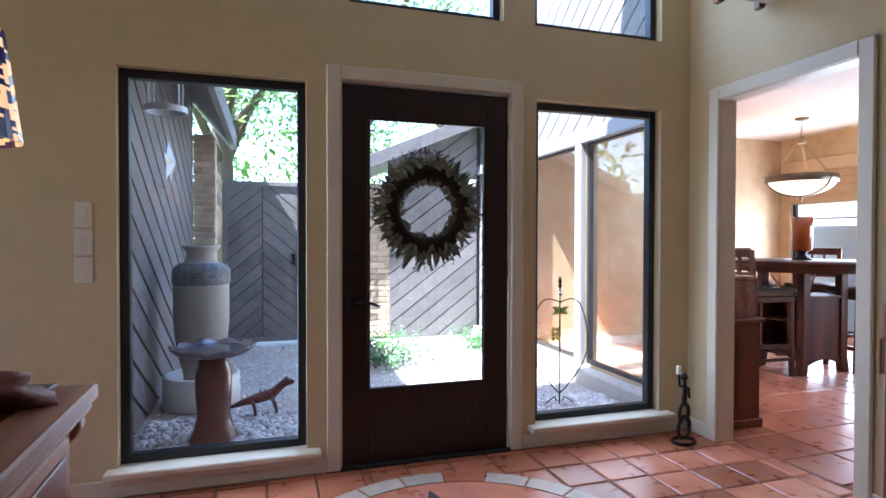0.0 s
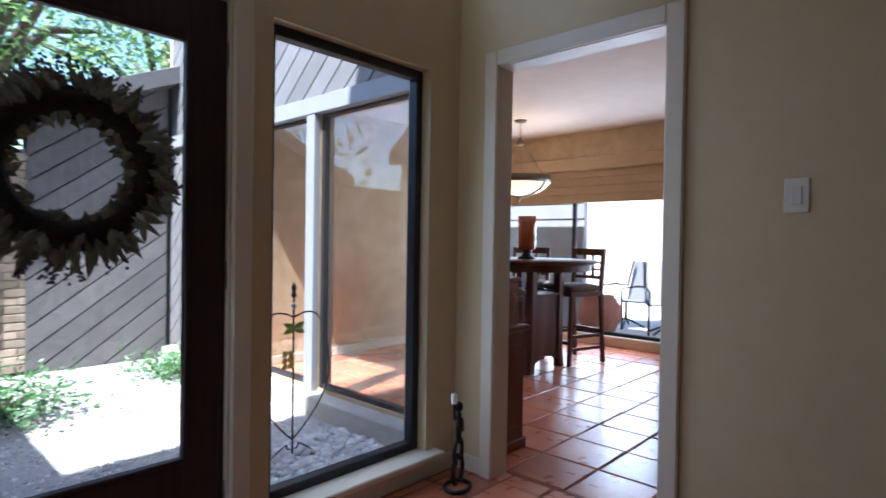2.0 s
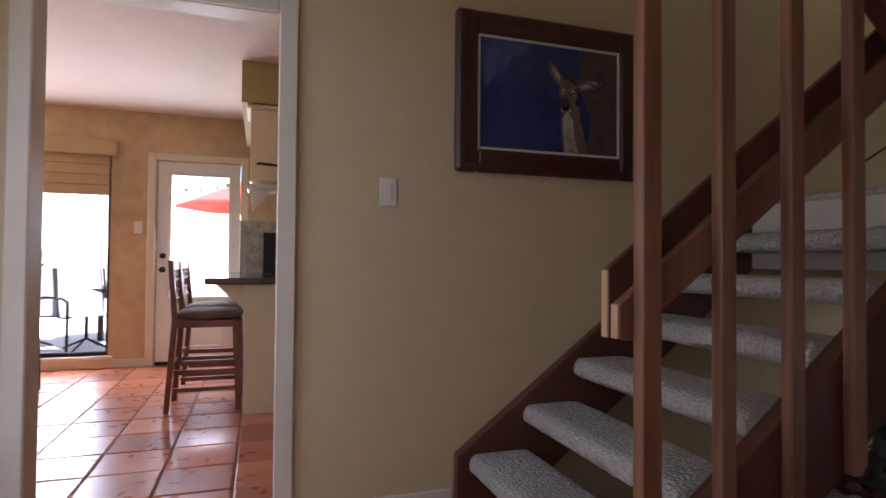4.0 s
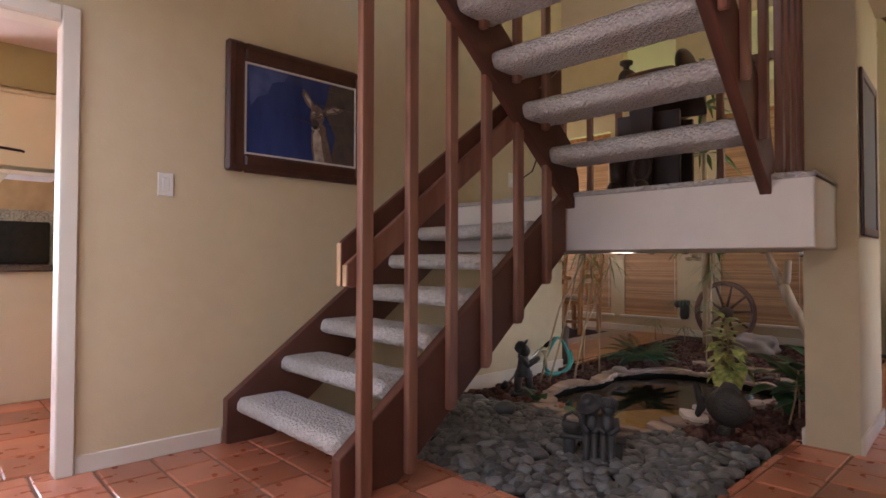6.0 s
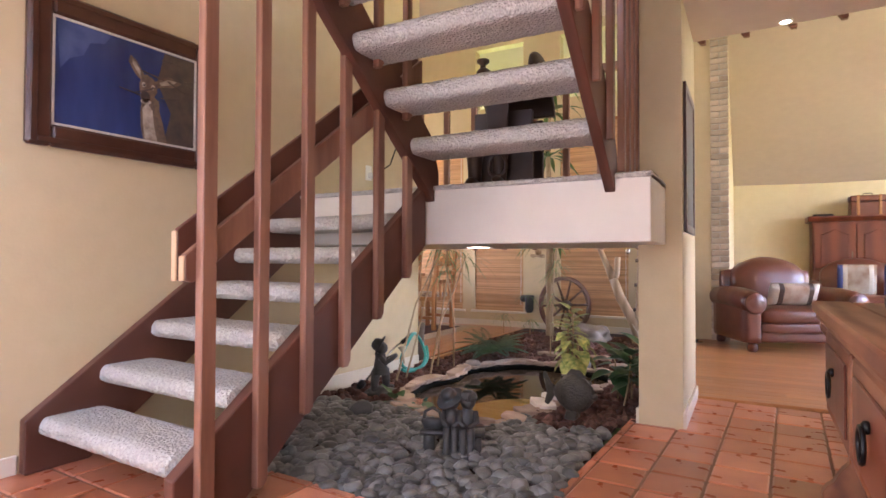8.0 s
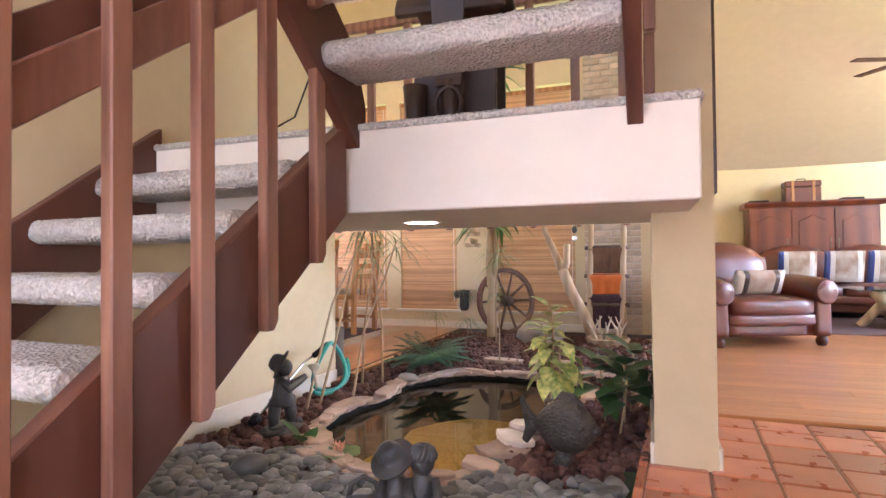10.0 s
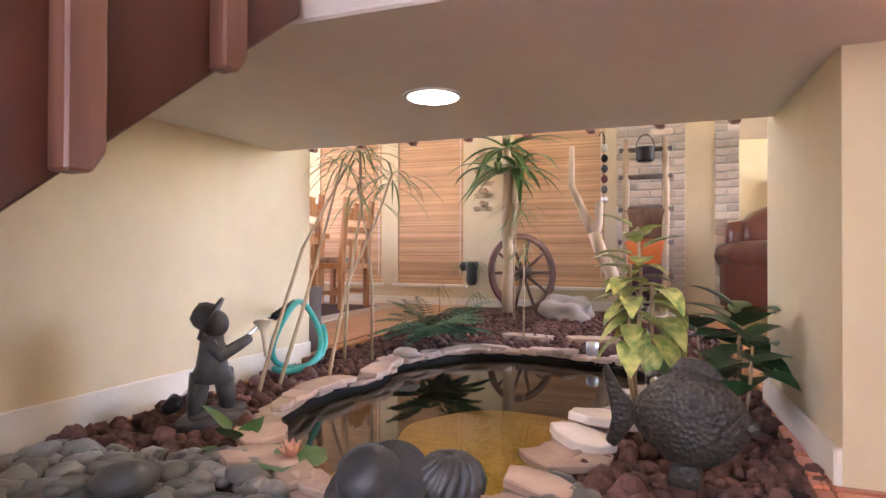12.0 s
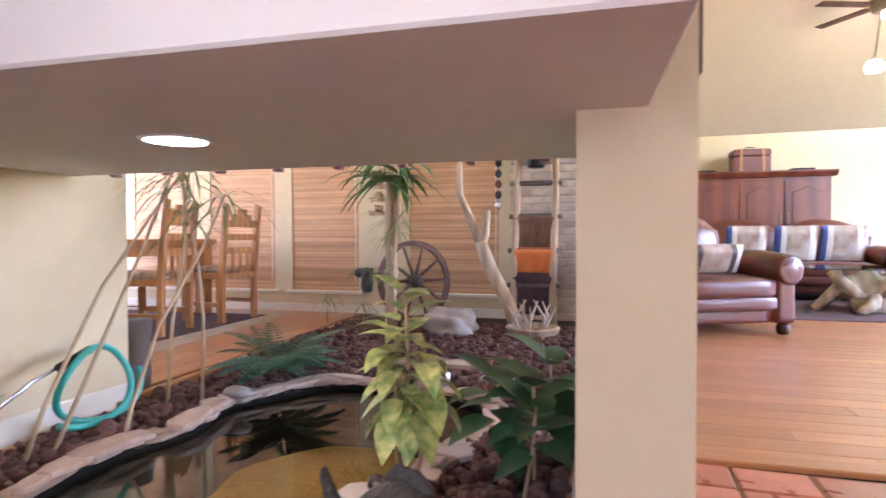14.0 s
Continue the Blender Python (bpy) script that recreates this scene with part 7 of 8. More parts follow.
wall_switch("light_switch", (FX, 2.62, 1.38), -90)
wall_switch("light_switch", (2.0, 0.959, 1.363), -90)
for z in (1.335, 1.205, 1.075):
    wall_switch("light_switch", (-1.405, 2.5, z), 0)
out = thing("wall_outlet", "white wall outlet above the landing", "outlet", (0, 0, 0))
out.matrix_world = pose(1.999, -1.75, 1.66, 0, 0, -90)
part("plate", bm_box(-0.0375, 0.0375, -0.006, 0, -0.06, 0.06, 0.003), M_PLATE, out)
part("plug", bm_box(-0.02, 0.02, -0.035, -0.006, -0.045, 0.0, 0.006), M_WHITE, out)
cd = solo("lamp_cord", bm_tube([(1.99, -1.78, 1.63), (1.93, -1.95, 1.75), (1.90, -2.1, 2.1), (1.92, -2.2, 2.5)], 0.006, 6), M_BLACKMETAL, "thin black cord hanging by the landing", "cord", True)

# pendant
pen = thing("pendant_lamp", "bronze pendant with a lit alabaster bowl on chains", "pendant lamp", (4.86, 4.11, 0))
part("canopy", bm_lathe([(0, DCEIL), (0.07, DCEIL), (0.06, DCEIL - 0.02), (0.015, DCEIL - 0.03), (0, DCEIL - 0.03)], 24), M_PATINA, pen, "", True)


def chain(p, q, n):
    bm = bmesh.new()
    p, q = Vector(p), Vector(q)
    for i in range(n):
        a, b = p.lerp(q, i / n), p.lerp(q, (i + 1.15) / n)
        d = (b - a)
        s = d.orthogonal().normalized() if i % 2 else d.cross(d.orthogonal()).normalized()
        bm_tube([a, a.lerp(b, 0.3) + s * 0.011, a.lerp(b, 0.7) + s * 0.011, b, a.lerp(b, 0.7) - s * 0.011, a.lerp(b, 0.3) - s * 0.011], 0.0028, 5, bm, True)
    return bm


part("chain", chain((0, 0, 2.50), (0, 0, 2.334), 6), M_PATINA, pen)
part("finial", bm_lathe([(0, 2.260), (0.045, 2.260), (0.05, 2.281), (0.03, 2.302), (0.02, 2.334), (0, 2.344)], 20), M_PATINA, pen, "", True)
for k in range(3):
    a = 2 * math.pi * k / 3 + 0.5
    part("chain", chain((0.03 * math.cos(a), 0.03 * math.sin(a), 2.271), (0.31 * math.cos(a), 0.31 * math.sin(a), 1.914), 11), M_PATINA, pen)
    part("band", bm_tube([(0.335 * math.cos(t) * math.cos(a), 0.335 * math.cos(t) * math.sin(a), 1.872 - 0.175 * math.sin(t)) for t in [math.pi / 2 * i / 8 for i in range(9)]], 0.012, 6), M_PATINA, pen)
part("rim", bm_lathe([(0.325, 1.840), (0.34, 1.840), (0.345, 1.914), (0.32, 1.914), (0.325, 1.840)], 40), M_PATINA, pen, "", True)
part("bowl", bm_lathe([(0.325 * math.cos(t), 1.872 - 0.17 * math.sin(t)) for t in [math.pi / 2 * i / 10 for i in range(11)]], 40), M_BOWL, pen, "lit alabaster glass bowl", True)
part("drop", bm_lathe([(0, 1.630), (0.015, 1.646), (0.01, 1.672), (0.03, 1.688), (0, 1.698)], 14), M_PATINA, pen, "", True)

# pub table
pt = thing("pub_table", "round dark cherry counter-height table with storage base", "table", (4.27, 3.60, 0))
part("tabletop", bm_lathe([(0, 0.995), (0.62, 0.995), (0.66, 1.005), (0.665, 1.025), (0.65, 1.035), (0, 1.035)], 56), M_ESPRESSO, pt, "", True)
part("apron", bm_lathe([(0.58, 0.935), (0.60, 0.935), (0.60, 0.995), (0.58, 0.995), (0.58, 0.935)], 48), M_ESPRESSO, pt)
for sx in (-1, 1):
    for sy in (-1, 1):
        part("leg", bm_prism([(sx * 0.26 - 0.04, 0), (sx * 0.26 + 0.04, 0), (sx * 0.23 + 0.04, 0.15), (sx * 0.23 + 0.04, 0.99), (sx * 0.23 - 0.04, 0.99), (sx * 0.23 - 0.04, 0.15)], "y", sy * 0.22 - 0.035, sy * 0.22 + 0.035, 0.004), M_ESPRESSO, pt)
part("shelf", bm_box(-0.26, 0.26, -0.25, 0.25, 0.69, 0.715, 0.004), M_ESPRESSO, pt)
part("base_panel", bm_box(-0.20, 0.20, -0.235, -0.215, 0.14, 0.69, 0.003), M_ESPRESSO, pt)
part("base_panel", bm_box(-0.20, 0.20, 0.215, 0.235, 0.14, 0.69, 0.003), M_ESPRESSO, pt)
part("bottom_shelf", bm_box(-0.24, 0.24, -0.23, 0.23, 0.14, 0.16, 0.003), M_ESPRESSO, pt)
part("middle_shelf", bm_box(-0.24, 0.24, -0.215, 0.215, 0.46, 0.475, 0.003), M_ESPRESSO, pt)
part("divider", bm_box(0.0, 0.02, -0.215, 0.215, 0.16, 0.69, 0.003), M_ESPRESSO, pt)
part("arched_rail", bm_prism([(-0.20, 0.14)] + [(-0.20 + 0.4 * i / 10, 0.08 + 0.05 * math.sin(math.pi * i / 10)) for i in range(11)] + [(0.20, 0.14)], "y", -0.24, -0.22, 0), M_ESPRESSO, pt)
tabant = thing("antler_pair", "pair of antlers on the table shelf", "antlers", (4.27, 3.60, 0.715))
for sg in (-1, 1):
    part("antler", bm_tube([(0, sg * 0.04, 0.02), (-0.08, sg * 0.14, 0.05), (-0.12, sg * 0.22, 0.16), (-0.10, sg * 0.24, 0.24)], [0.016, 0.014, 0.010, 0.004], 8), M_ANTLER, tabant, "", True)
cn = thing("hurricane_candle", "amber glass hurricane candle holder on a dark foot", "candle holder", (4.30, 3.62, 1.035))
part("foot", bm_lathe([(0, 0), (0.085, 0), (0.085, 0.012), (0.05, 0.03), (0.035, 0.06), (0.055, 0.085), (0, 0.085)], 28), M_BLACKMETAL, cn, "", True)
part("glass", bm_lathe([(0, 0.085), (0.07, 0.085), (0.085, 0.10), (0.088, 0.30), (0.092, 0.41), (0.087, 0.41), (0.082, 0.11), (0, 0.10)], 32), M_AMBER, cn, "amber mottled glass", True)
part("candle", bm_lathe([(0, 0.10), (0.055, 0.10), (0.055, 0.26), (0, 0.26)], 24), M_ORANGE, cn)


def stool(label, group, wood, seat_z):
    c = thing("bar_stool", label, "bar stool", (0, 0, 0), 0, group)
    top = seat_z + 0.42
    for x in (-0.19, 0.19):
        part("back_leg", bm_prism([(-0.27, 0), (-0.235, 0), (-0.185, seat_z), (-0.225, top), (-0.255, top), (-0.225, seat_z)], "x", x - 0.02, x + 0.02, 0.003), wood, c)
        part("front_leg", bm_prism([(0.20, 0), (0.235, 0), (0.215, seat_z - 0.03), (0.17, seat_z - 0.03)], "x", x - 0.02, x + 0.02, 0.003), wood, c)
        part("side_stretcher", bm_box(x - 0.01, x + 0.01, -0.21, 0.20, 0.26, 0.295, 0.002), wood, c)
        part("side_stretcher", bm_box(x - 0.01, x + 0.01, -0.21, 0.20, 0.14, 0.17, 0.002), wood, c)
    part("foot_rail", bm_box(-0.17, 0.17, 0.195, 0.225, 0.20, 0.235, 0.003), wood, c)
    part("back_stretcher", bm_box(-0.17, 0.17, -0.245, -0.225, 0.30, 0.33, 0.002), wood, c)
    part("seat_frame", bm_box(-0.21, 0.21, -0.215, 0.225, seat_z - 0.05, seat_z, 0.004), wood, c)
    part("seat_pad", cushion_box(-0.205, 0.205, -0.20, 0.225, seat_z, seat_z + 0.06, 0.025, 0.012), M_CUSHION, c, "dark patterned seat cushion", True)
    part("crest_rail", bm_box(-0.17, 0.17, -0.252, -0.226, top - 0.07, top, 0.004), wood, c)
    part("low_rail", bm_box(-0.17, 0.17, -0.238, -0.215, seat_z + 0.11, seat_z + 0.145, 0.003), wood, c)
    for x in (-0.055, 0.055):
        part("slat", bm_box(x - 0.013, x + 0.013, -0.246, -0.224, seat_z + 0.145, top - 0.07, 0.002), wood, c)
    for z in (seat_z + 0.20, seat_z + 0.27):
        part("cross_bar", bm_box(-0.17, 0.17, -0.243, -0.227, z, z + 0.018, 0.002), wood, c)
    return c


M_BARWOOD = mat("warm_brown_wood", (0.20, 0.07, 0.03), (0.13, 0.042, 0.018), 8, 0.35, stretch=(3, 3, 0.5), wave=1.1)
st = stool("dark cherry bar stool with a cushioned seat at the round table", "stools round the table", M_ESPRESSO, 0.72)
st.matrix_basis = pose(3.70, 3.58, 0, 0, 0, -92)
for x, y, a in ((4.83, 3.42, 75), (4.42, 4.36, 172), (4.92, 4.02, 115)):
    copy_thing(st, pose(x, y, 0, 0, 0, a))
bs = stool("warm brown bar stool with a dark cushion at the counter", "stools at the counter", M_BARWOOD, 0.64)
bs.matrix_basis = pose(4.15, 1.82, 0, 0, 0, 180)
copy_thing(bs, pose(4.72, 1.83, 0, 0, 0, 178))

# chest with a box
chest = thing("small_chest", "cherry wood side chest by the opening", "chest", (2.08, 2.38, 0))
part("body", bm_box(0.17, 0.40, 0.01, 0.62, 0.05, 0.68, 0.006), M_CHERRY, chest)
part("top", bm_box(0.165, 0.43, -0.01, 0.64, 0.68, 0.715, 0.008), M_CHERRY, chest)
part("plinth", bm_box(0.167, 0.42, 0.0, 0.63, 0.0, 0.06, 0.006), M_CHERRY, chest)
part("end_panel", bm_box(0.20, 0.37, 0.004, 0.012, 0.14, 0.61, 0.003), M_CHERRY, chest)
bx = thing("tooled_box", "tan tooled box with a beaded shield on its end", "box", (2.25, 2.44, 0.715))
part("body", bm_box(0, 0.24, 0, 0.32, 0, 0.245, 0.006), M_RUSTIC, bx)
part("lid", bm_box(-0.01, 0.25, -0.01, 0.33, 0.245, 0.27, 0.006), M_RUSTIC, bx)
for k in range(20):
    a = 2 * math.pi * k / 20
    part("bead", bm_ball((0.12 + 0.075 * math.cos(a) * (1 + 0.12 * math.cos(2 * a)), -0.004, 0.125 + 0.08 * math.sin(a)), (0.006, 0.005, 0.006), 1), M_CHROME, bx)

# kitchen end
kc = thing("kitchen_counter", "cream kitchen peninsula with a granite top", "counter", (0, 0, 0))
part("cabinet", bm_box(3.78, 5.6, 0.85, 1.57, 0.0, 0.90, 0.005), M_CREAM, kc)
part("granite_top", bm_box(3.70, 5.62, 0.80, 1.82, 0.90, 0.945, 0.008), M_GRANITE, kc, "polished brown granite top")
part("corbel", bm_prism([(1.57, 0.90), (1.76, 0.90), (1.57, 0.72)], "x", 3.80, 3.85, 0.004), M_CREAM, kc)
uc = thing("upper_cabinet", "cream upper kitchen cabinet with a dark pull", "cabinet", (0, 0, 0))
part("body", bm_box(4.05, 4.45, 0.2, 1.55, 1.66, 2.19, 0.005), M_CREAM, uc)
part("crown", bm_box(4.03, 4.47, 0.18, 1.58, 2.19, 2.224, 0.008), M_CREAM, uc)
part("handle", bm_tube([(4.04, 1.50, 1.78), (4.01, 1.48, 1.78), (4.01, 1.34, 1.77), (4.04, 1.32, 1.77)], 0.010, 8), M_BLACKMETAL, uc, "dark twisted pull")
built("wall_kitchen_soffit", bm_box(4.0, 5.7, -0.5, 1.615, 2.224, DCEIL), M_OLIVE, "olive painted soffit over the cabinets")
ch2 = thing("cabinet_shelf", "small white corbelled shelf under the cabinet", "shelf", (0, 0, 0))
part("board", bm_box(4.05, 4.4, 1.1, 1.57, 1.60, 1.63, 0.004), M_WHITE, ch2)
part("bracket", bm_prism([(1.55, 1.60), (1.40, 1.60), (1.53, 1.42)], "x", 4.1, 4.14, 0.003), M_WHITE, ch2)
built("wall_backsplash", bm_box(5.5, 5.6, -0.3, 1.66, 0.945, 1.45), M_SPLASH, "speckled stone backsplash")
mw = thing("wall_oven", "black appliance on the kitchen counter", "appliance", (0, 0, 0))
part("body", bm_box(5.1, 5.48, 1.0, 1.45, 0.946, 1.32, 0.01), M_BLACKMETAL, mw)

# patio outside
built("wall_patio_left", bm_box(FX + 0.9, FX + 0.98, 4.35, 9.0, -0.1, 2.6), M_FASCIA, "grey board wall beside the patio")
for k in range(12):
    part("clapboard", bm_prism([(FX + 0.87, 0.22 * k), (FX + 0.9, 0.22 * k), (FX + 0.9, 0.22 * k + 0.215), (FX + 0.885, 0.22 * k + 0.215)], "y", 4.35, 7.0), M_FASCIA, bpy.data.objects["wall_patio_left"])
built("trim_patio_eave", bm_prism([(FX + 0.5, 2.45), (FX + 1.3, 2.2), (FX + 1.3, 2.32), (FX + 0.5, 2.6)], "y", 3.9, 9), M_FASCIA)
# added backdrop, pale so that the view past the patio turns white
built("wall_patio_far", bm_box(13.8, 14.0, -6, 14, -0.3, 2.4), M_PATIO, "pale backdrop wall added for the blown-out brightness past the patio")


def patio_chair(at, turn):
    c = thing("patio_chair", "black metal sling patio chair", "patio chair", at, turn, "chairs on the patio")
    for sx in (-1, 1):
        part("side_frame", bm_tube([(sx * 0.27, 0.26, 0.02), (sx * 0.27, 0.27, 0.60), (sx * 0.27, 0.0, 0.63), (sx * 0.27, -0.22, 0.60), (sx * 0.27, -0.32, 0.98)], 0.016, 8), M_BLACKMETAL, c, "", True)
        part("seat_bar", bm_tube([(sx * 0.24, 0.26, 0.42), (sx * 0.24, -0.20, 0.38), (sx * 0.24, -0.34, 0.98)], 0.013, 8), M_BLACKMETAL, c, "", True)
    part("sling", bm_prism([(0.26, 0.42), (-0.20, 0.38), (-0.34, 0.98), (-0.33, 0.98), (-0.19, 0.39), (0.26, 0.43)], "x", -0.235, 0.235, 0), M_PATIOMESH, c)
    for a in range(4):
        part("base_leg", bm_tube([(0, 0, 0.14), (0.27 * math.cos(a * math.pi / 2 + 0.78), 0.27 * math.sin(a * math.pi / 2 + 0.78), 0.02)], 0.014, 6), M_BLACKMETAL, c)
    part("pedestal", bm_tube([(0, 0, 0.12), (0, 0, 0.40)], 0.022, 8), M_BLACKMETAL, c)


patio_chair((7.45, 3.45, -0.04), 120)
patio_chair((7.7, 4.15, -0.04), 60)
pat = thing("patio_table", "round black metal patio table", "patio table", (8.3, 3.5, -0.04))
part("top", bm_lathe([(0, 0.70), (0.55, 0.70), (0.56, 0.72), (0, 0.72)], 32), M_BLACKMETAL, pat)
part("column", bm_tube([(0, 0, 0), (0, 0, 0.7)], 0.04, 10), M_BLACKMETAL, pat)
um = thing("patio_umbrella", "red canvas patio umbrella", "umbrella", (11.2, 1.3, -0.04))
part("canopy", bm_lathe([(0, 2.75), (0.9, 2.45), (1.7, 2.12), (1.7, 2.08), (0.9, 2.41), (0, 2.71)], 8), M_UMBRELLA, um)
part("pole", bm_tube([(0, 0, 0), (0, 0, 2.72)], 0.025, 8), M_BLACKMETAL, um)
solo("terracotta_planter", bm_lathe([(0, 0), (0.2, 0), (0.3, 0.2), (0.28, 0.4), (0.2, 0.5), (0.22, 0.52), (0.16, 0.52), (0, 0.4)], 28), M_TERRACOTTA, "large round terracotta pot on the patio", "pot", True, at=(6.95, 4.2, -0.04))


# ---- entry hall ----
wr = thing("door_wreath", "dried leaf and floral wreath on the front door", "wreath", (0.245, FRONT + 0.005, 1.385))
part("ring", bm_tube([(0.20 * math.cos(a), 0.0, 0.20 * math.sin(a)) for a in [2 * math.pi * i / 40 for i in range(40)]], 0.050, 12, None, True), M_WREATHIN, wr, "dark vine ring", True)
rw = random.Random(12)
bm = bmesh.new()
for i in range(520):
    a = rw.uniform(0, 2 * math.pi)
    outw = rw.random() < 0.8
    r0 = rw.uniform(0.19, 0.25) if outw else 0.165
    d = Vector((math.cos(a), 0.35 * rw.gauss(0, 1), math.sin(a))) * (1 if outw else -1)
    d += Vector((-math.sin(a), 0, math.cos(a))) * rw.uniform(-0.9, 0.9)
    add_leaf(bm, (r0 * math.cos(a), -0.02 + rw.uniform(-0.04, 0.03), r0 * math.sin(a)), d, rw.uniform(0.05, 0.09) if outw else rw.uniform(0.03, 0.05), rw.uniform(0.016, 0.028), 0.1, (0, 1, 0), 3)
part("leaves", bm, M_WREATHLEAF, wr, "dried sage-green leaves")
bm = bmesh.new()
for i in range(60):
    a = rw.choice((1.4, 1.75, 4.6, 4.9, 2.9, 0.2)) + rw.gauss(0, 0.28)
    d = Vector((math.cos(a), 0.1 * rw.gauss(0, 1), math.sin(a))) + Vector((-math.sin(a), 0, math.cos(a))) * rw.uniform(-0.8, 0.8)
    d.normalize()
    p = Vector((0.25 * math.cos(a), 0.03, 0.25 * math.sin(a)))
    for k in range(7):
        bm_ball(tuple(p + d * (0.02 + 0.012 * k) + Vector((rw.gauss(0, 0.004), rw.gauss(0, 0.004), rw.gauss(0, 0.004)))), (0.006, 0.006, 0.006), 1, bm)
tagged(part("floral_spikes", bm, M_FLORAL, wr, "dried purple flower spikes"), kind="stuff")

# deer painting as plain shapes
pic = thing("framed_painting", "large dark-framed painting of a pale deer in blue woods", "painting", (0, 0, 0))
px0, px1, pz0, pz1 = -0.272, 0.667, 1.467, 2.187
fw = 0.102
part("frame", ring_frame("x", RIGHT - 0.045, RIGHT - 0.001, px0, px1, pz0, pz1, fw, 0.012), M_FRAME, pic, "carved dark brown frame")
part("inner_frame", ring_frame("x", RIGHT - 0.052, RIGHT - 0.046, px0 + 0.012, px1 - 0.012, pz0 + 0.012, pz1 - 0.012, 0.028, 0.003), M_FRAME, pic)
part("slip", ring_frame("x", RIGHT - 0.034, RIGHT - 0.02, px0 + fw, px1 - fw, pz0 + fw, pz1 - fw, 0.012, 0.002), M_MAT, pic, "pale slip")
part("canvas", bm_box(RIGHT - 0.028, RIGHT - 0.018, px0 + fw + 0.01, px1 - fw - 0.01, pz0 + fw + 0.01, pz1 - fw - 0.01), M_BLUEART, pic, "deep blue painted ground")


def daub(name, pts, material, k, label=""):
    part(name, bm_prism(pts, "x", RIGHT - 0.0285 - 0.0008 * k, RIGHT - 0.0282), material, pic, label)


def blob(cy, cz, ry, rz, rough=0.15, n=20, seed=0):
    return [(cy + ry * (1 + rough * noise.noise(Vector((math.cos(2 * math.pi * i / n) * 2 + seed, math.sin(2 * math.pi * i / n) * 2, seed)))) * math.cos(2 * math.pi * i / n), cz + rz * (1 + rough * noise.noise(Vector((math.sin(2 * math.pi * i / n) * 2, seed, math.cos(2 * math.pi * i / n) * 2)))) * math.sin(2 * math.pi * i / n)) for i in range(n)]


M_MISTY = mat("misty_strokes", (0.10, 0.13, 0.26), (0.025, 0.045, 0.15), 9, 0.5)
daub("dark_wood", [(-0.158, 1.582), (-0.158, 2.07), (0.02, 2.07), (0.06, 1.9), (-0.02, 1.75), (0.02, 1.575)], M_DARKART, 1)
daub("misty_corner", [(0.545, 2.07), (0.30, 2.07), (0.33, 2.02), (0.40, 2.0), (0.43, 1.93), (0.49, 1.90), (0.53, 1.84)], M_MISTY, 1)
M_DEERCOAT = mat("brown_brush_strokes", (0.20, 0.13, 0.085), (0.09, 0.06, 0.045), 40, 0.5)
daub("painted_neck", [(0.13, 1.575), (0.0, 1.575), (0.02, 1.66), (0.045, 1.74), (0.05, 1.80), (0.10, 1.83), (0.14, 1.80), (0.15, 1.72), (0.145, 1.64)], M_DEERCOAT, 2)
daub("painted_chest", [(0.125, 1.575), (0.055, 1.575), (0.075, 1.66), (0.085, 1.74), (0.115, 1.78), (0.14, 1.74), (0.135, 1.66)], M_DEER, 3)
daub("painted_head", blob(0.11, 1.86, 0.048, 0.062, 0.2, 22, 1), M_DEERCOAT, 4)
daub("painted_muzzle", blob(0.125, 1.805, 0.026, 0.03, 0.15, 16, 5), M_DARKART, 5)
daub("painted_chin", blob(0.122, 1.782, 0.028, 0.014, 0.15, 14, 7), M_DEER, 5)
daub("painted_brow", blob(0.135, 1.868, 0.010, 0.014, 0.1, 12, 8), M_DEER, 5)
daub("painted_brow", blob(0.085, 1.865, 0.010, 0.014, 0.1, 12, 9), M_DEER, 5)
daub("painted_eye", blob(0.134, 1.866, 0.006, 0.007, 0.1, 10, 2), M_DARKART, 6)
daub("painted_eye", blob(0.086, 1.863, 0.006, 0.007, 0.1, 10, 3), M_DARKART, 6)
daub("painted_ear", [(0.14, 1.885), (0.175, 1.91), (0.215, 1.97), (0.205, 2.005), (0.175, 1.985), (0.13, 1.92)], M_DEERCOAT, 4)
daub("painted_ear", [(0.155, 1.91), (0.195, 1.96), (0.195, 1.985), (0.178, 1.975), (0.15, 1.93)], M_DEER, 5)
daub("painted_ear", [(0.075, 1.90), (0.0, 1.945), (-0.07, 1.94), (-0.08, 1.925), (-0.03, 1.895), (0.06, 1.872)], M_DEERCOAT, 4)
daub("painted_ear", [(0.05, 1.90), (0.0, 1.93), (-0.05, 1.93), (-0.02, 1.905), (0.04, 1.888)], M_DEER, 5)
rp = random.Random(3)
for k in range(8):
    y, z = rp.uniform(-0.17, 0.2), rp.uniform(1.6, 2.03)
    d = rp.uniform(-0.5, 0.5)
    daub("brush_twig", [(y, z), (y + 0.12, z + 0.12 * d), (y + 0.12, z + 0.12 * d + 0.005), (y, z + 0.006)], M_DARKART, 6)

# console table
con = thing("console_table", "long rustic wooden console with carved ends and iron rings", "console table", (0, 0, 0))
X0, X1, Y0, Y1, Z = -1.43, -1.03, -0.97, 1.43, 0.79
for k in range(3):
    w = (X1 - X0) / 3
    part("top_plank", bm_box(X0 + w * k + 0.001, X0 + w * (k + 1) - 0.001, Y0, Y1, Z - 0.045, Z - 0.002 * (k % 2), 0.007), M_RUSTIC, con)
part("moulding", bm_box(X0 + 0.02, X1 - 0.012, Y0 + 0.02, Y1 - 0.02, Z - 0.075, Z - 0.046, 0.01), M_RUSTIC, con)
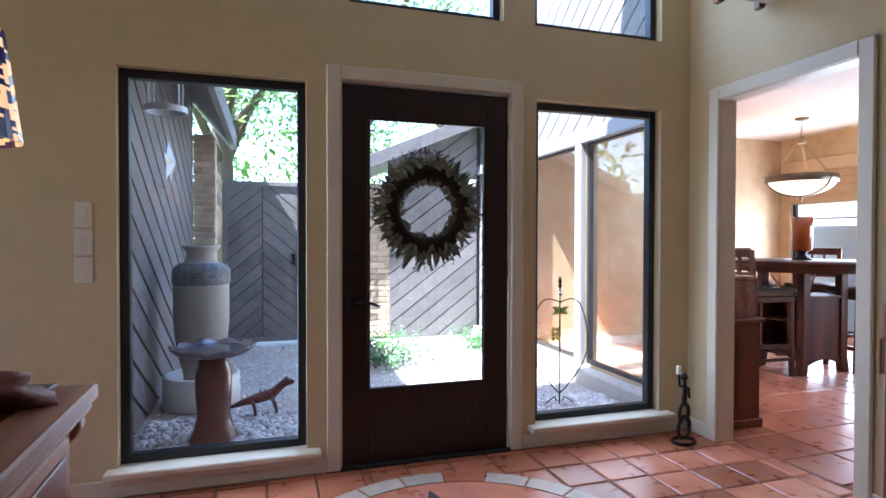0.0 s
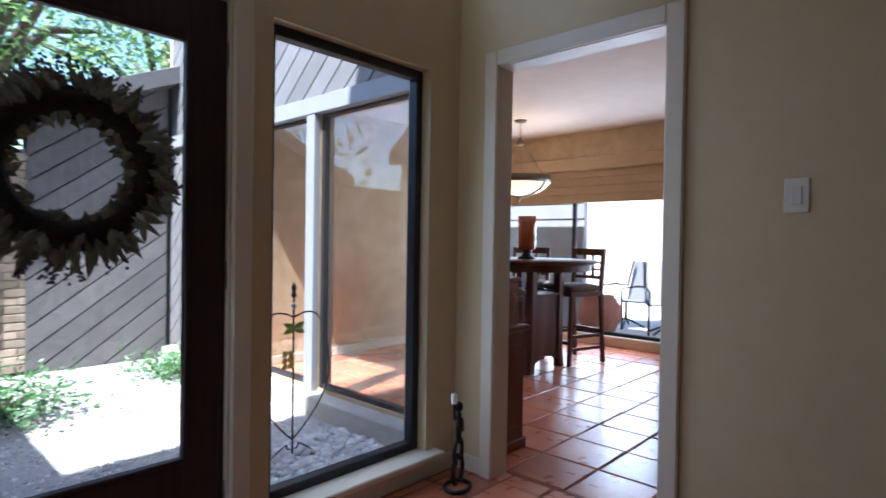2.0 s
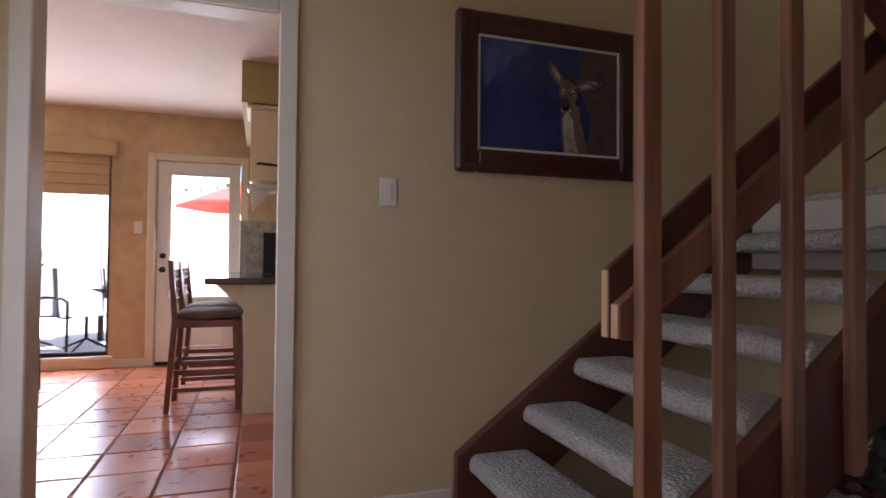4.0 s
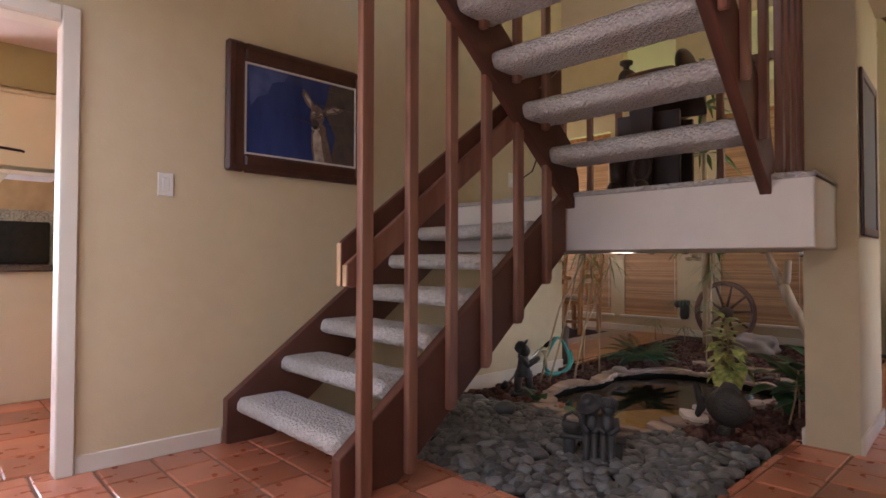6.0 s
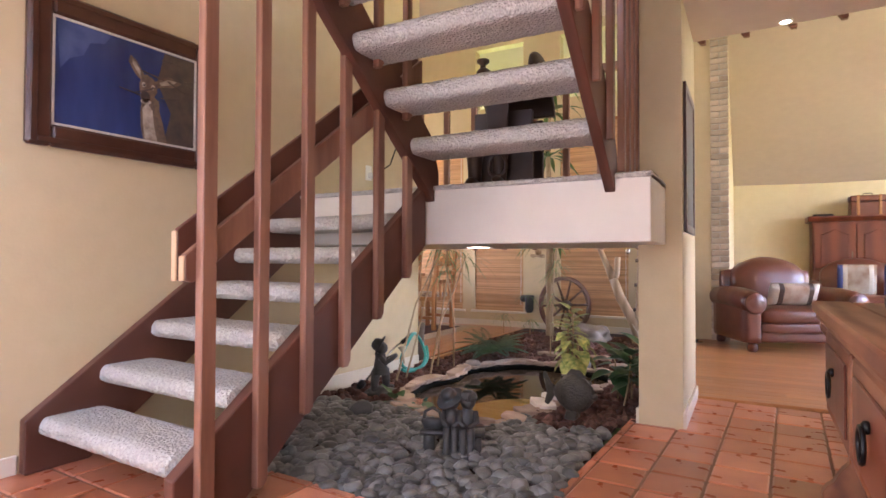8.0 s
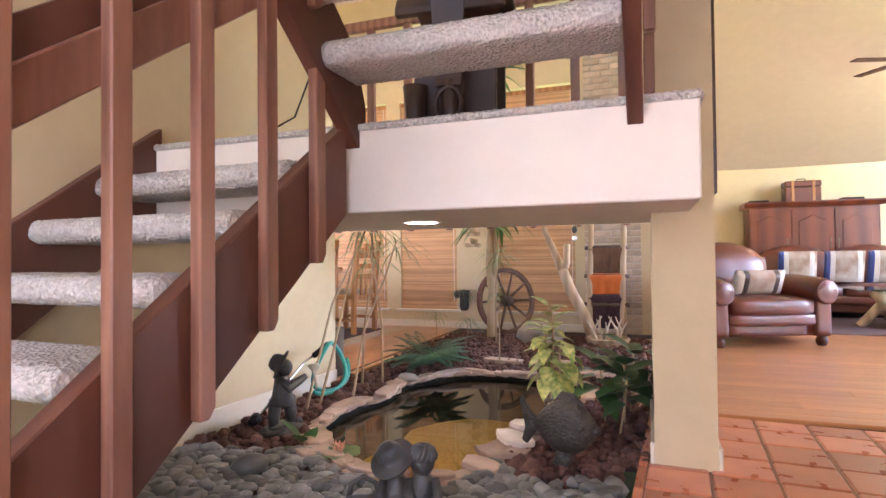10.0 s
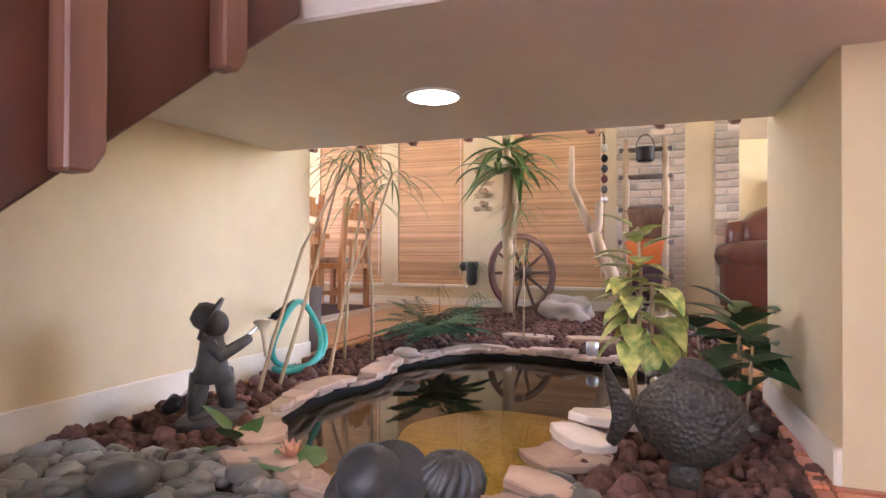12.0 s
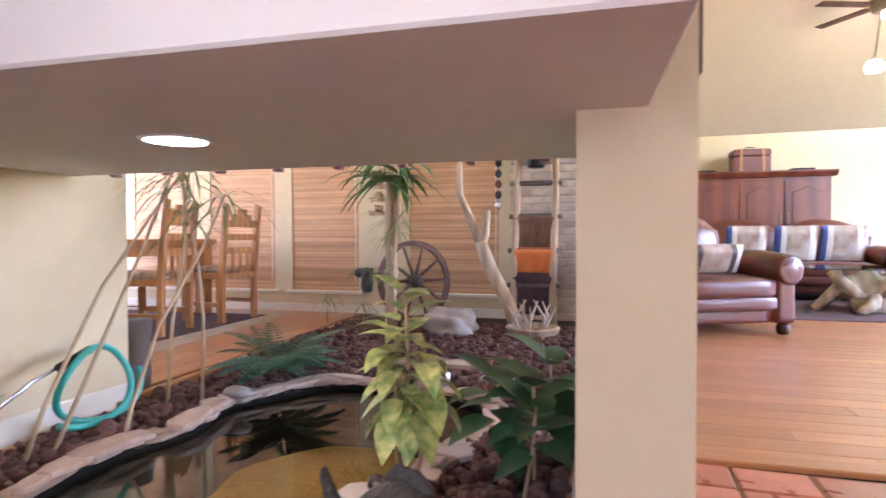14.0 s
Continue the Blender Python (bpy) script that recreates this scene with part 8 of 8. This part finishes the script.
part("apron", bm_box(X0 + 0.04, X1 - 0.05, Y0 + 0.10, Y1 - 0.10, Z - 0.44, Z - 0.076, 0.006), M_RUSTIC, con)
for k in range(3):
    y0 = Y0 + 0.17 + 0.71 * k
    d = part("drawer", bm_box(X1 - 0.05, X1 - 0.035, y0, y0 + 0.64, Z - 0.40, Z - 0.10, 0.006), M_RUSTIC, con)
    part("drawer_panel", bm_box(X1 - 0.035, X1 - 0.028, y0 + 0.05, y0 + 0.59, Z - 0.36, Z - 0.14, 0.004), M_CHERRY, d)
    part("ring_pull", bm_tube([(X1 - 0.012, y0 + 0.32 + 0.04 * math.cos(a), Z - 0.25 + 0.04 * math.sin(a)) for a in [2 * math.pi * i / 24 for i in range(24)]], 0.006, 6, None, True), M_BLACKMETAL, d, "iron ring pull", True)
    part("boss", bm_ball((X1 - 0.022, y0 + 0.32, Z - 0.21), (0.012, 0.016, 0.016), 2), M_BLACKMETAL, d, "", True)
for ye, sg in ((Y0 + 0.05, -1), (Y1 - 0.10, 1)):
    # scalloped slab ends, outline in x and z
    pts = [(X0 + 0.02, 0.0), (X1 - 0.02, 0.0)]
    edge = []
    for i in range(29):
        t = i / 28
        x = X1 - 0.055 + 0.030 * math.cos(2 * math.pi * t * 2.0) - 0.05 * math.sin(math.pi * t) + 0.012 * abs(math.sin(9 * math.pi * t))
        edge.append((x, 0.02 + (Z - 0.10) * t))
    pts = [(X0 + 0.03, 0.0), (X1 - 0.04, 0.0)] + edge + [(X0 + 0.03, Z - 0.076)]
    part("carved_end", bm_prism(pts, "y", ye, ye + 0.05, 0.004), M_RUSTIC, con)
part("stretcher", bm_box(X0 + 0.12, X1 - 0.2, Y0 + 0.08, Y1 - 0.10, 0.10, 0.15, 0.008), M_RUSTIC, con)

con.matrix_basis = Matrix.Translation((-1.03, 0.23, 0)) @ Matrix.Rotation(radians(2.1), 4, "Z") @ Matrix.Translation((1.03, -0.23, 0))
lamp = thing("beaded_table_lamp", "table lamp with a blue and amber beaded shade", "table lamp", (-1.31, 1.10, Z))
part("foot", bm_lathe([(0, 0), (0.085, 0), (0.085, 0.015), (0.03, 0.03), (0.03, 0.05), (0.075, 0.12), (0.08, 0.20), (0.045, 0.32), (0.018, 0.40), (0.018, 0.76), (0, 0.76)], 28), M_STATUE, lamp, "dark turned base", True)
M_BEADLIT = glow("lit_amber_bead", (1.0, 0.55, 0.25), 0.09)
M_BEADBLUE = mat("cobalt_bead", (0.03, 0.035, 0.16), (0.015, 0.015, 0.07), 10, 0.2)
for m_i, mm in enumerate((M_BEADLIT, M_BEADBLUE)):
    bm = bmesh.new()
    for k in range(44):
        for j in range(34):
            on = noise.noise(Vector((k * 0.42, j * 0.36, 5))) > 0.0
            if on == (m_i == 0):
                a0, a1 = 2 * math.pi * k / 44, 2 * math.pi * (k + 0.9) / 44
                r = 0.150 - 0.0010 * j
                z = 0.66 + 0.0077 * j
                vs = [bm.verts.new((rr * math.cos(a), rr * math.sin(a), zz)) for rr in (r, r + 0.007) for a in (a0, a1) for zz in (z, z + 0.0071)]
                for f in ((0, 1, 3, 2), (4, 6, 7, 5), (0, 4, 5, 1), (2, 3, 7, 6), (1, 5, 7, 3), (0, 2, 6, 4)):
                    bm.faces.new([vs[i] for i in f])
    part("shade_beads", bm, mm, lamp, "beaded shade, amber glow" if m_i == 0 else "cobalt beads")
solo("carved_stone_block", bm_ball((0, 0, 0.04), (0.16, 0.09, 0.05), 3, None, 0.6, 9), M_RUST, "reddish carved stone on the console", "ornament", True, at=(-1.30, 1.20, Z))
solo("leather_coaster", bm_box(-0.045, 0.045, -0.05, 0.05, 0, 0.012, 0.003), M_LEATHER_DARK, "small dark leather coaster on the console", "coaster", at=(-1.22, 1.36, Z))
solo("glass_vase", bm_lathe([(0, 0), (0.05, 0), (0.075, 0.06), (0.07, 0.14), (0.04, 0.20), (0.05, 0.24), (0.04, 0.24), (0.03, 0.2), (0, 0.1)], 24), M_STATUE, "dark rounded vase on the console", "vase", True, at=(-1.26, 0.75, Z))
solo("leather_cushion_roll", cushion_box(-0.12, 0.12, -0.16, 0.16, 0, 0.09, 0.04, 0.01), M_LEATHER_DARK, "dark rolled leather on the console", "leather", True, at=(-1.26, -0.12, Z))

# horseshoe figure by the corner
hf = thing("horseshoe_figure", "welded dark horseshoe candle figure on the tiles", "ornament", (1.80, 2.30, 0.0), 20)
part("base_ring", bm_tube([(0.075 * math.cos(a), 0.06 * math.sin(a), 0.010) for a in [2 * math.pi * i / 24 for i in range(24)]], 0.010, 8, None, True), M_BLACKMETAL, hf, "", True)
for z, rx, rz in ((0.09, 0.062, 0.068), (0.18, 0.052, 0.058)):
    part("horseshoe", bm_tube([(rx * math.sin(a), 0, z + rz * math.cos(a)) for a in [-2.6 + 5.2 * i / 20 for i in range(21)]], 0.011, 8), M_BLACKMETAL, hf, "", True)
part("body", bm_tube([(0, 0, 0.22), (0.005, 0, 0.30), (0.0, 0, 0.37)], [0.014, 0.018, 0.012], 8), M_BLACKMETAL, hf, "", True)
part("head", bm_ball((0, 0, 0.395), (0.022, 0.022, 0.025), 2), M_BLACKMETAL, hf, "", True)
part("arm", bm_tube([(0.0, 0, 0.34), (-0.05, 0, 0.35), (-0.06, 0, 0.42)], 0.008, 8), M_BLACKMETAL, hf, "", True)
part("arm", bm_tube([(0.0, 0, 0.34), (0.05, 0, 0.32), (0.06, 0, 0.26)], 0.008, 8), M_BLACKMETAL, hf, "", True)
part("candle", bm_lathe([(0, 0), (0.014, 0), (0.014, 0.045), (0, 0.05)], 12, None, pose(-0.06, 0, 0.425)), M_WHITE, hf, "white candle stub")

# saddle, boots and plant on the landing
before = set(bpy.data.objects)
sd = thing("western_saddle", "dark leather western saddle on a wooden stand", "saddle", (0.78, -1.80, 1.40), -84)
for sx in (-1, 1):
    part("stand_leg", bm_box(sx * 0.16 - 0.02, sx * 0.16 + 0.02, -0.2, 0.2, 0, 0.55, 0.004), M_LEATHER_DARK, sd)
part("skirt", bm_prism([(0.30 * math.cos(a), 0.60 + 0.20 * math.sin(a)) for a in [math.pi * i / 14 for i in range(15)]] + [(0.26 * math.cos(a), 0.60 + 0.16 * math.sin(a)) for a in [math.pi * i / 14 for i in range(14, -1, -1)]], "y", -0.26, 0.26, 0.006), M_LEATHER_DARK, sd)
part("seat", cushion_box(-0.20, 0.20, -0.20, 0.16, 0.74, 0.84, 0.045, 0.02), M_LEATHER, sd, "worn brown seat", True)
part("cantle", bm_ball((0.0, -0.20, 0.87), (0.21, 0.05, 0.10), 3), M_LEATHER_DARK, sd, "", True)
part("swell", bm_ball((0.0, 0.18, 0.84), (0.14, 0.06, 0.08), 3), M_LEATHER_DARK, sd, "", True)
part("horn", bm_lathe([(0, 0.86), (0.022, 0.86), (0.02, 0.95), (0.045, 0.965), (0.045, 0.985), (0, 0.99)], 18, None, pose(0, 0.2, 0)), M_LEATHER_DARK, sd, "", True)
for sx in (-1, 1):
    part("fender", bm_prism([(-0.08, 0.66), (0.08, 0.66), (0.06, 0.25), (-0.06, 0.25)], "x", sx * 0.30 - 0.008, sx * 0.30 + 0.008, 0.003), M_LEATHER_DARK, sd)
    part("stirrup", bm_tube([(sx * 0.30, 0.06 * math.cos(a), 0.17 + 0.075 * math.sin(a)) for a in [2 * math.pi * i / 16 for i in range(16)]], 0.012, 6, None, True), M_LEATHER_DARK, sd)
for x in (0.74, 0.92):
    bt = thing("cowboy_boot", "dark leather cowboy boot on the landing", "boot", (x, -1.50, 1.40), 15, "boots on the landing")
    part("shaft", bm_lathe([(0, 0.06), (0.045, 0.06), (0.048, 0.16), (0.06, 0.28), (0.055, 0.28), (0.04, 0.16), (0, 0.10)], 20, None, pose(0, -0.05, 0)), M_LEATHER_DARK, bt, "", True)
    part("foot", bm_ball((0, 0.035, 0.05), (0.042, 0.13, 0.045), 3), M_LEATHER_DARK, bt, "", True)
    part("sole", bm_box(-0.038, 0.038, -0.10, 0.15, 0, 0.014, 0.006), M_BLACKMETAL, bt)
turn(set(bpy.data.objects) - before)
# round floor medallion
med = thing("floor_medallion", "round inlaid star medallion in the tile floor", "medallion", (0.15, 1.50, 0.0))
tagged(med, kind="structure")
for k in range(22):
    a0, a1 = 2 * math.pi * k / 22, 2 * math.pi * (k + 0.95) / 22
    pts = [(0.70 * math.cos(a0), 0.70 * math.sin(a0)), (0.81 * math.cos(a0), 0.81 * math.sin(a0)), (0.812 * math.cos((a0 + a1) / 2), 0.812 * math.sin((a0 + a1) / 2)), (0.81 * math.cos(a1), 0.81 * math.sin(a1)), (0.70 * math.cos(a1), 0.70 * math.sin(a1)), (0.702 * math.cos((a0 + a1) / 2), 0.702 * math.sin((a0 + a1) / 2))]
    part("ring_stone", bm_prism(pts, "z", 0.0, 0.006, 0.0015), M_STRIPW if k % 4 else M_TILE, med)
part("disc", bm_lathe([(0, 0.0035), (0.692, 0.0035), (0.695, 0.0)], 64), M_TILE, med)
for k in range(5):
    a = math.pi / 2 + 2 * math.pi * k / 5
    pts = [(0.62 * math.cos(a), 0.62 * math.sin(a)), (0.24 * math.cos(a + 0.63), 0.24 * math.sin(a + 0.63)), (0, 0), (0.24 * math.cos(a - 0.63), 0.24 * math.sin(a - 0.63))]
    part("star_point", bm_prism(pts, "z", 0.004, 0.0075, 0.001), M_DARKSTONE, med)


# ---- floor tiles and planks ----
def tile_mesh(w, h, seed):
    bm = bm_box(-w / 2, w / 2, -h / 2, h / 2, -0.012, 0.0, 0.006)
    rng = random.Random(seed)
    for v in bm.verts:
        v.co.x += rng.uniform(-0.002, 0.002)
        v.co.y += rng.uniform(-0.002, 0.002)
        if v.co.z > -0.001:
            v.co.z += rng.uniform(-0.0012, 0.0)
    return mesh_of("tile", bm, M_TILE)


def lay(floor, x0, x1, y0, y1, pitch, joint, keep, ox=0.0, oy=0.0):
    kinds = [tile_mesh(pitch - joint, pitch - joint, s) for s in range(6)]
    rng = random.Random(4)
    i0, i1 = math.ceil((x0 - ox) / pitch), math.floor((x1 - ox) / pitch)
    j0, j1 = math.ceil((y0 - oy) / pitch), math.floor((y1 - oy) / pitch)
    for i in range(i0 - 1, i1 + 1):
        for j in range(j0 - 1, j1 + 1):
            ax0, ax1 = max(x0, ox + i * pitch), min(x1, ox + (i + 1) * pitch)
            ay0, ay1 = max(y0, oy + j * pitch), min(y1, oy + (j + 1) * pitch)
            if ax1 - ax0 < 0.03 or ay1 - ay0 < 0.03 or not keep((ax0 + ax1) / 2, (ay0 + ay1) / 2):
                continue
            t = new("tile", rng.choice(kinds))
            t.parent = floor
            t.matrix_world = pose((ax0 + ax1) / 2, (ay0 + ay1) / 2, rng.uniform(-0.001, 0.001), rng.uniform(-0.3, 0.3), rng.uniform(-0.3, 0.3), rng.choice((0, 90, 180, 270)) if ax1 - ax0 > pitch - 0.001 and ay1 - ay0 > pitch - 0.001 else 0) @ Matrix.Diagonal(((ax1 - ax0) / pitch, (ay1 - ay0) / pitch, 1, 1))


lay(FLOOR_HALL, -2.0, -0.09, -2.48, 2.48, 0.237, 0.013, lambda x, y: True, -0.125, -0.88)
lay(FLOOR_HALL, -0.09, RIGHT + 0.12, 0.03, 2.48, 0.237, 0.013, lambda x, y: math.hypot(x - 0.15, y - 1.5) > 0.62, -0.125, -0.88)
lay(FLOOR_BREAKFAST, RIGHT + 0.12, 6.07, 1.0, DY, 0.345, 0.010, lambda x, y: True, 2.49, 1.92)


def planks(floor, x0, x1, y0, y1, width, seed, long_axis):
    rng = random.Random(seed)
    kinds = {}
    u0, u1, v0, v1 = (x0, x1, y0, y1) if long_axis == "x" else (y0, y1, x0, x1)
    v = v0
    while v < v1 - 0.02:
        u = u0 - rng.uniform(0, 0.9)
        w = min(width, v1 - v)
        while u < u1:
            ln = rng.choice((0.9, 1.2, 1.5))
            a, b = max(u, u0), min(u + ln, u1)
            if b - a > 0.05:
                key = (round(b - a, 2), round(w, 3))
                if key not in kinds:
                    kinds[key] = mesh_of("plank", bm_box(-(b - a) / 2, (b - a) / 2, -w / 2 + 0.0008, w / 2 - 0.0008, -0.012, 0.0, 0.0015), M_WOODFLOOR)
                p = new("plank", kinds[key])
                p.parent = floor
                cu, cv = (a + b) / 2, v + w / 2
                p.matrix_world = pose(cu, cv, 0.004) if long_axis == "x" else pose(cv, cu, 0.004, 0, 0, 90)
            u += ln
        v += width


planks(FLOOR_LIVING, -4.2, -0.15, -8.2, -2.5, 0.13, 3, "x")
planks(FLOOR_LIVING, 2.10, 4.6, -5.68, -2.50, 0.13, 5, "y")
turn([FLOOR_LIVING])
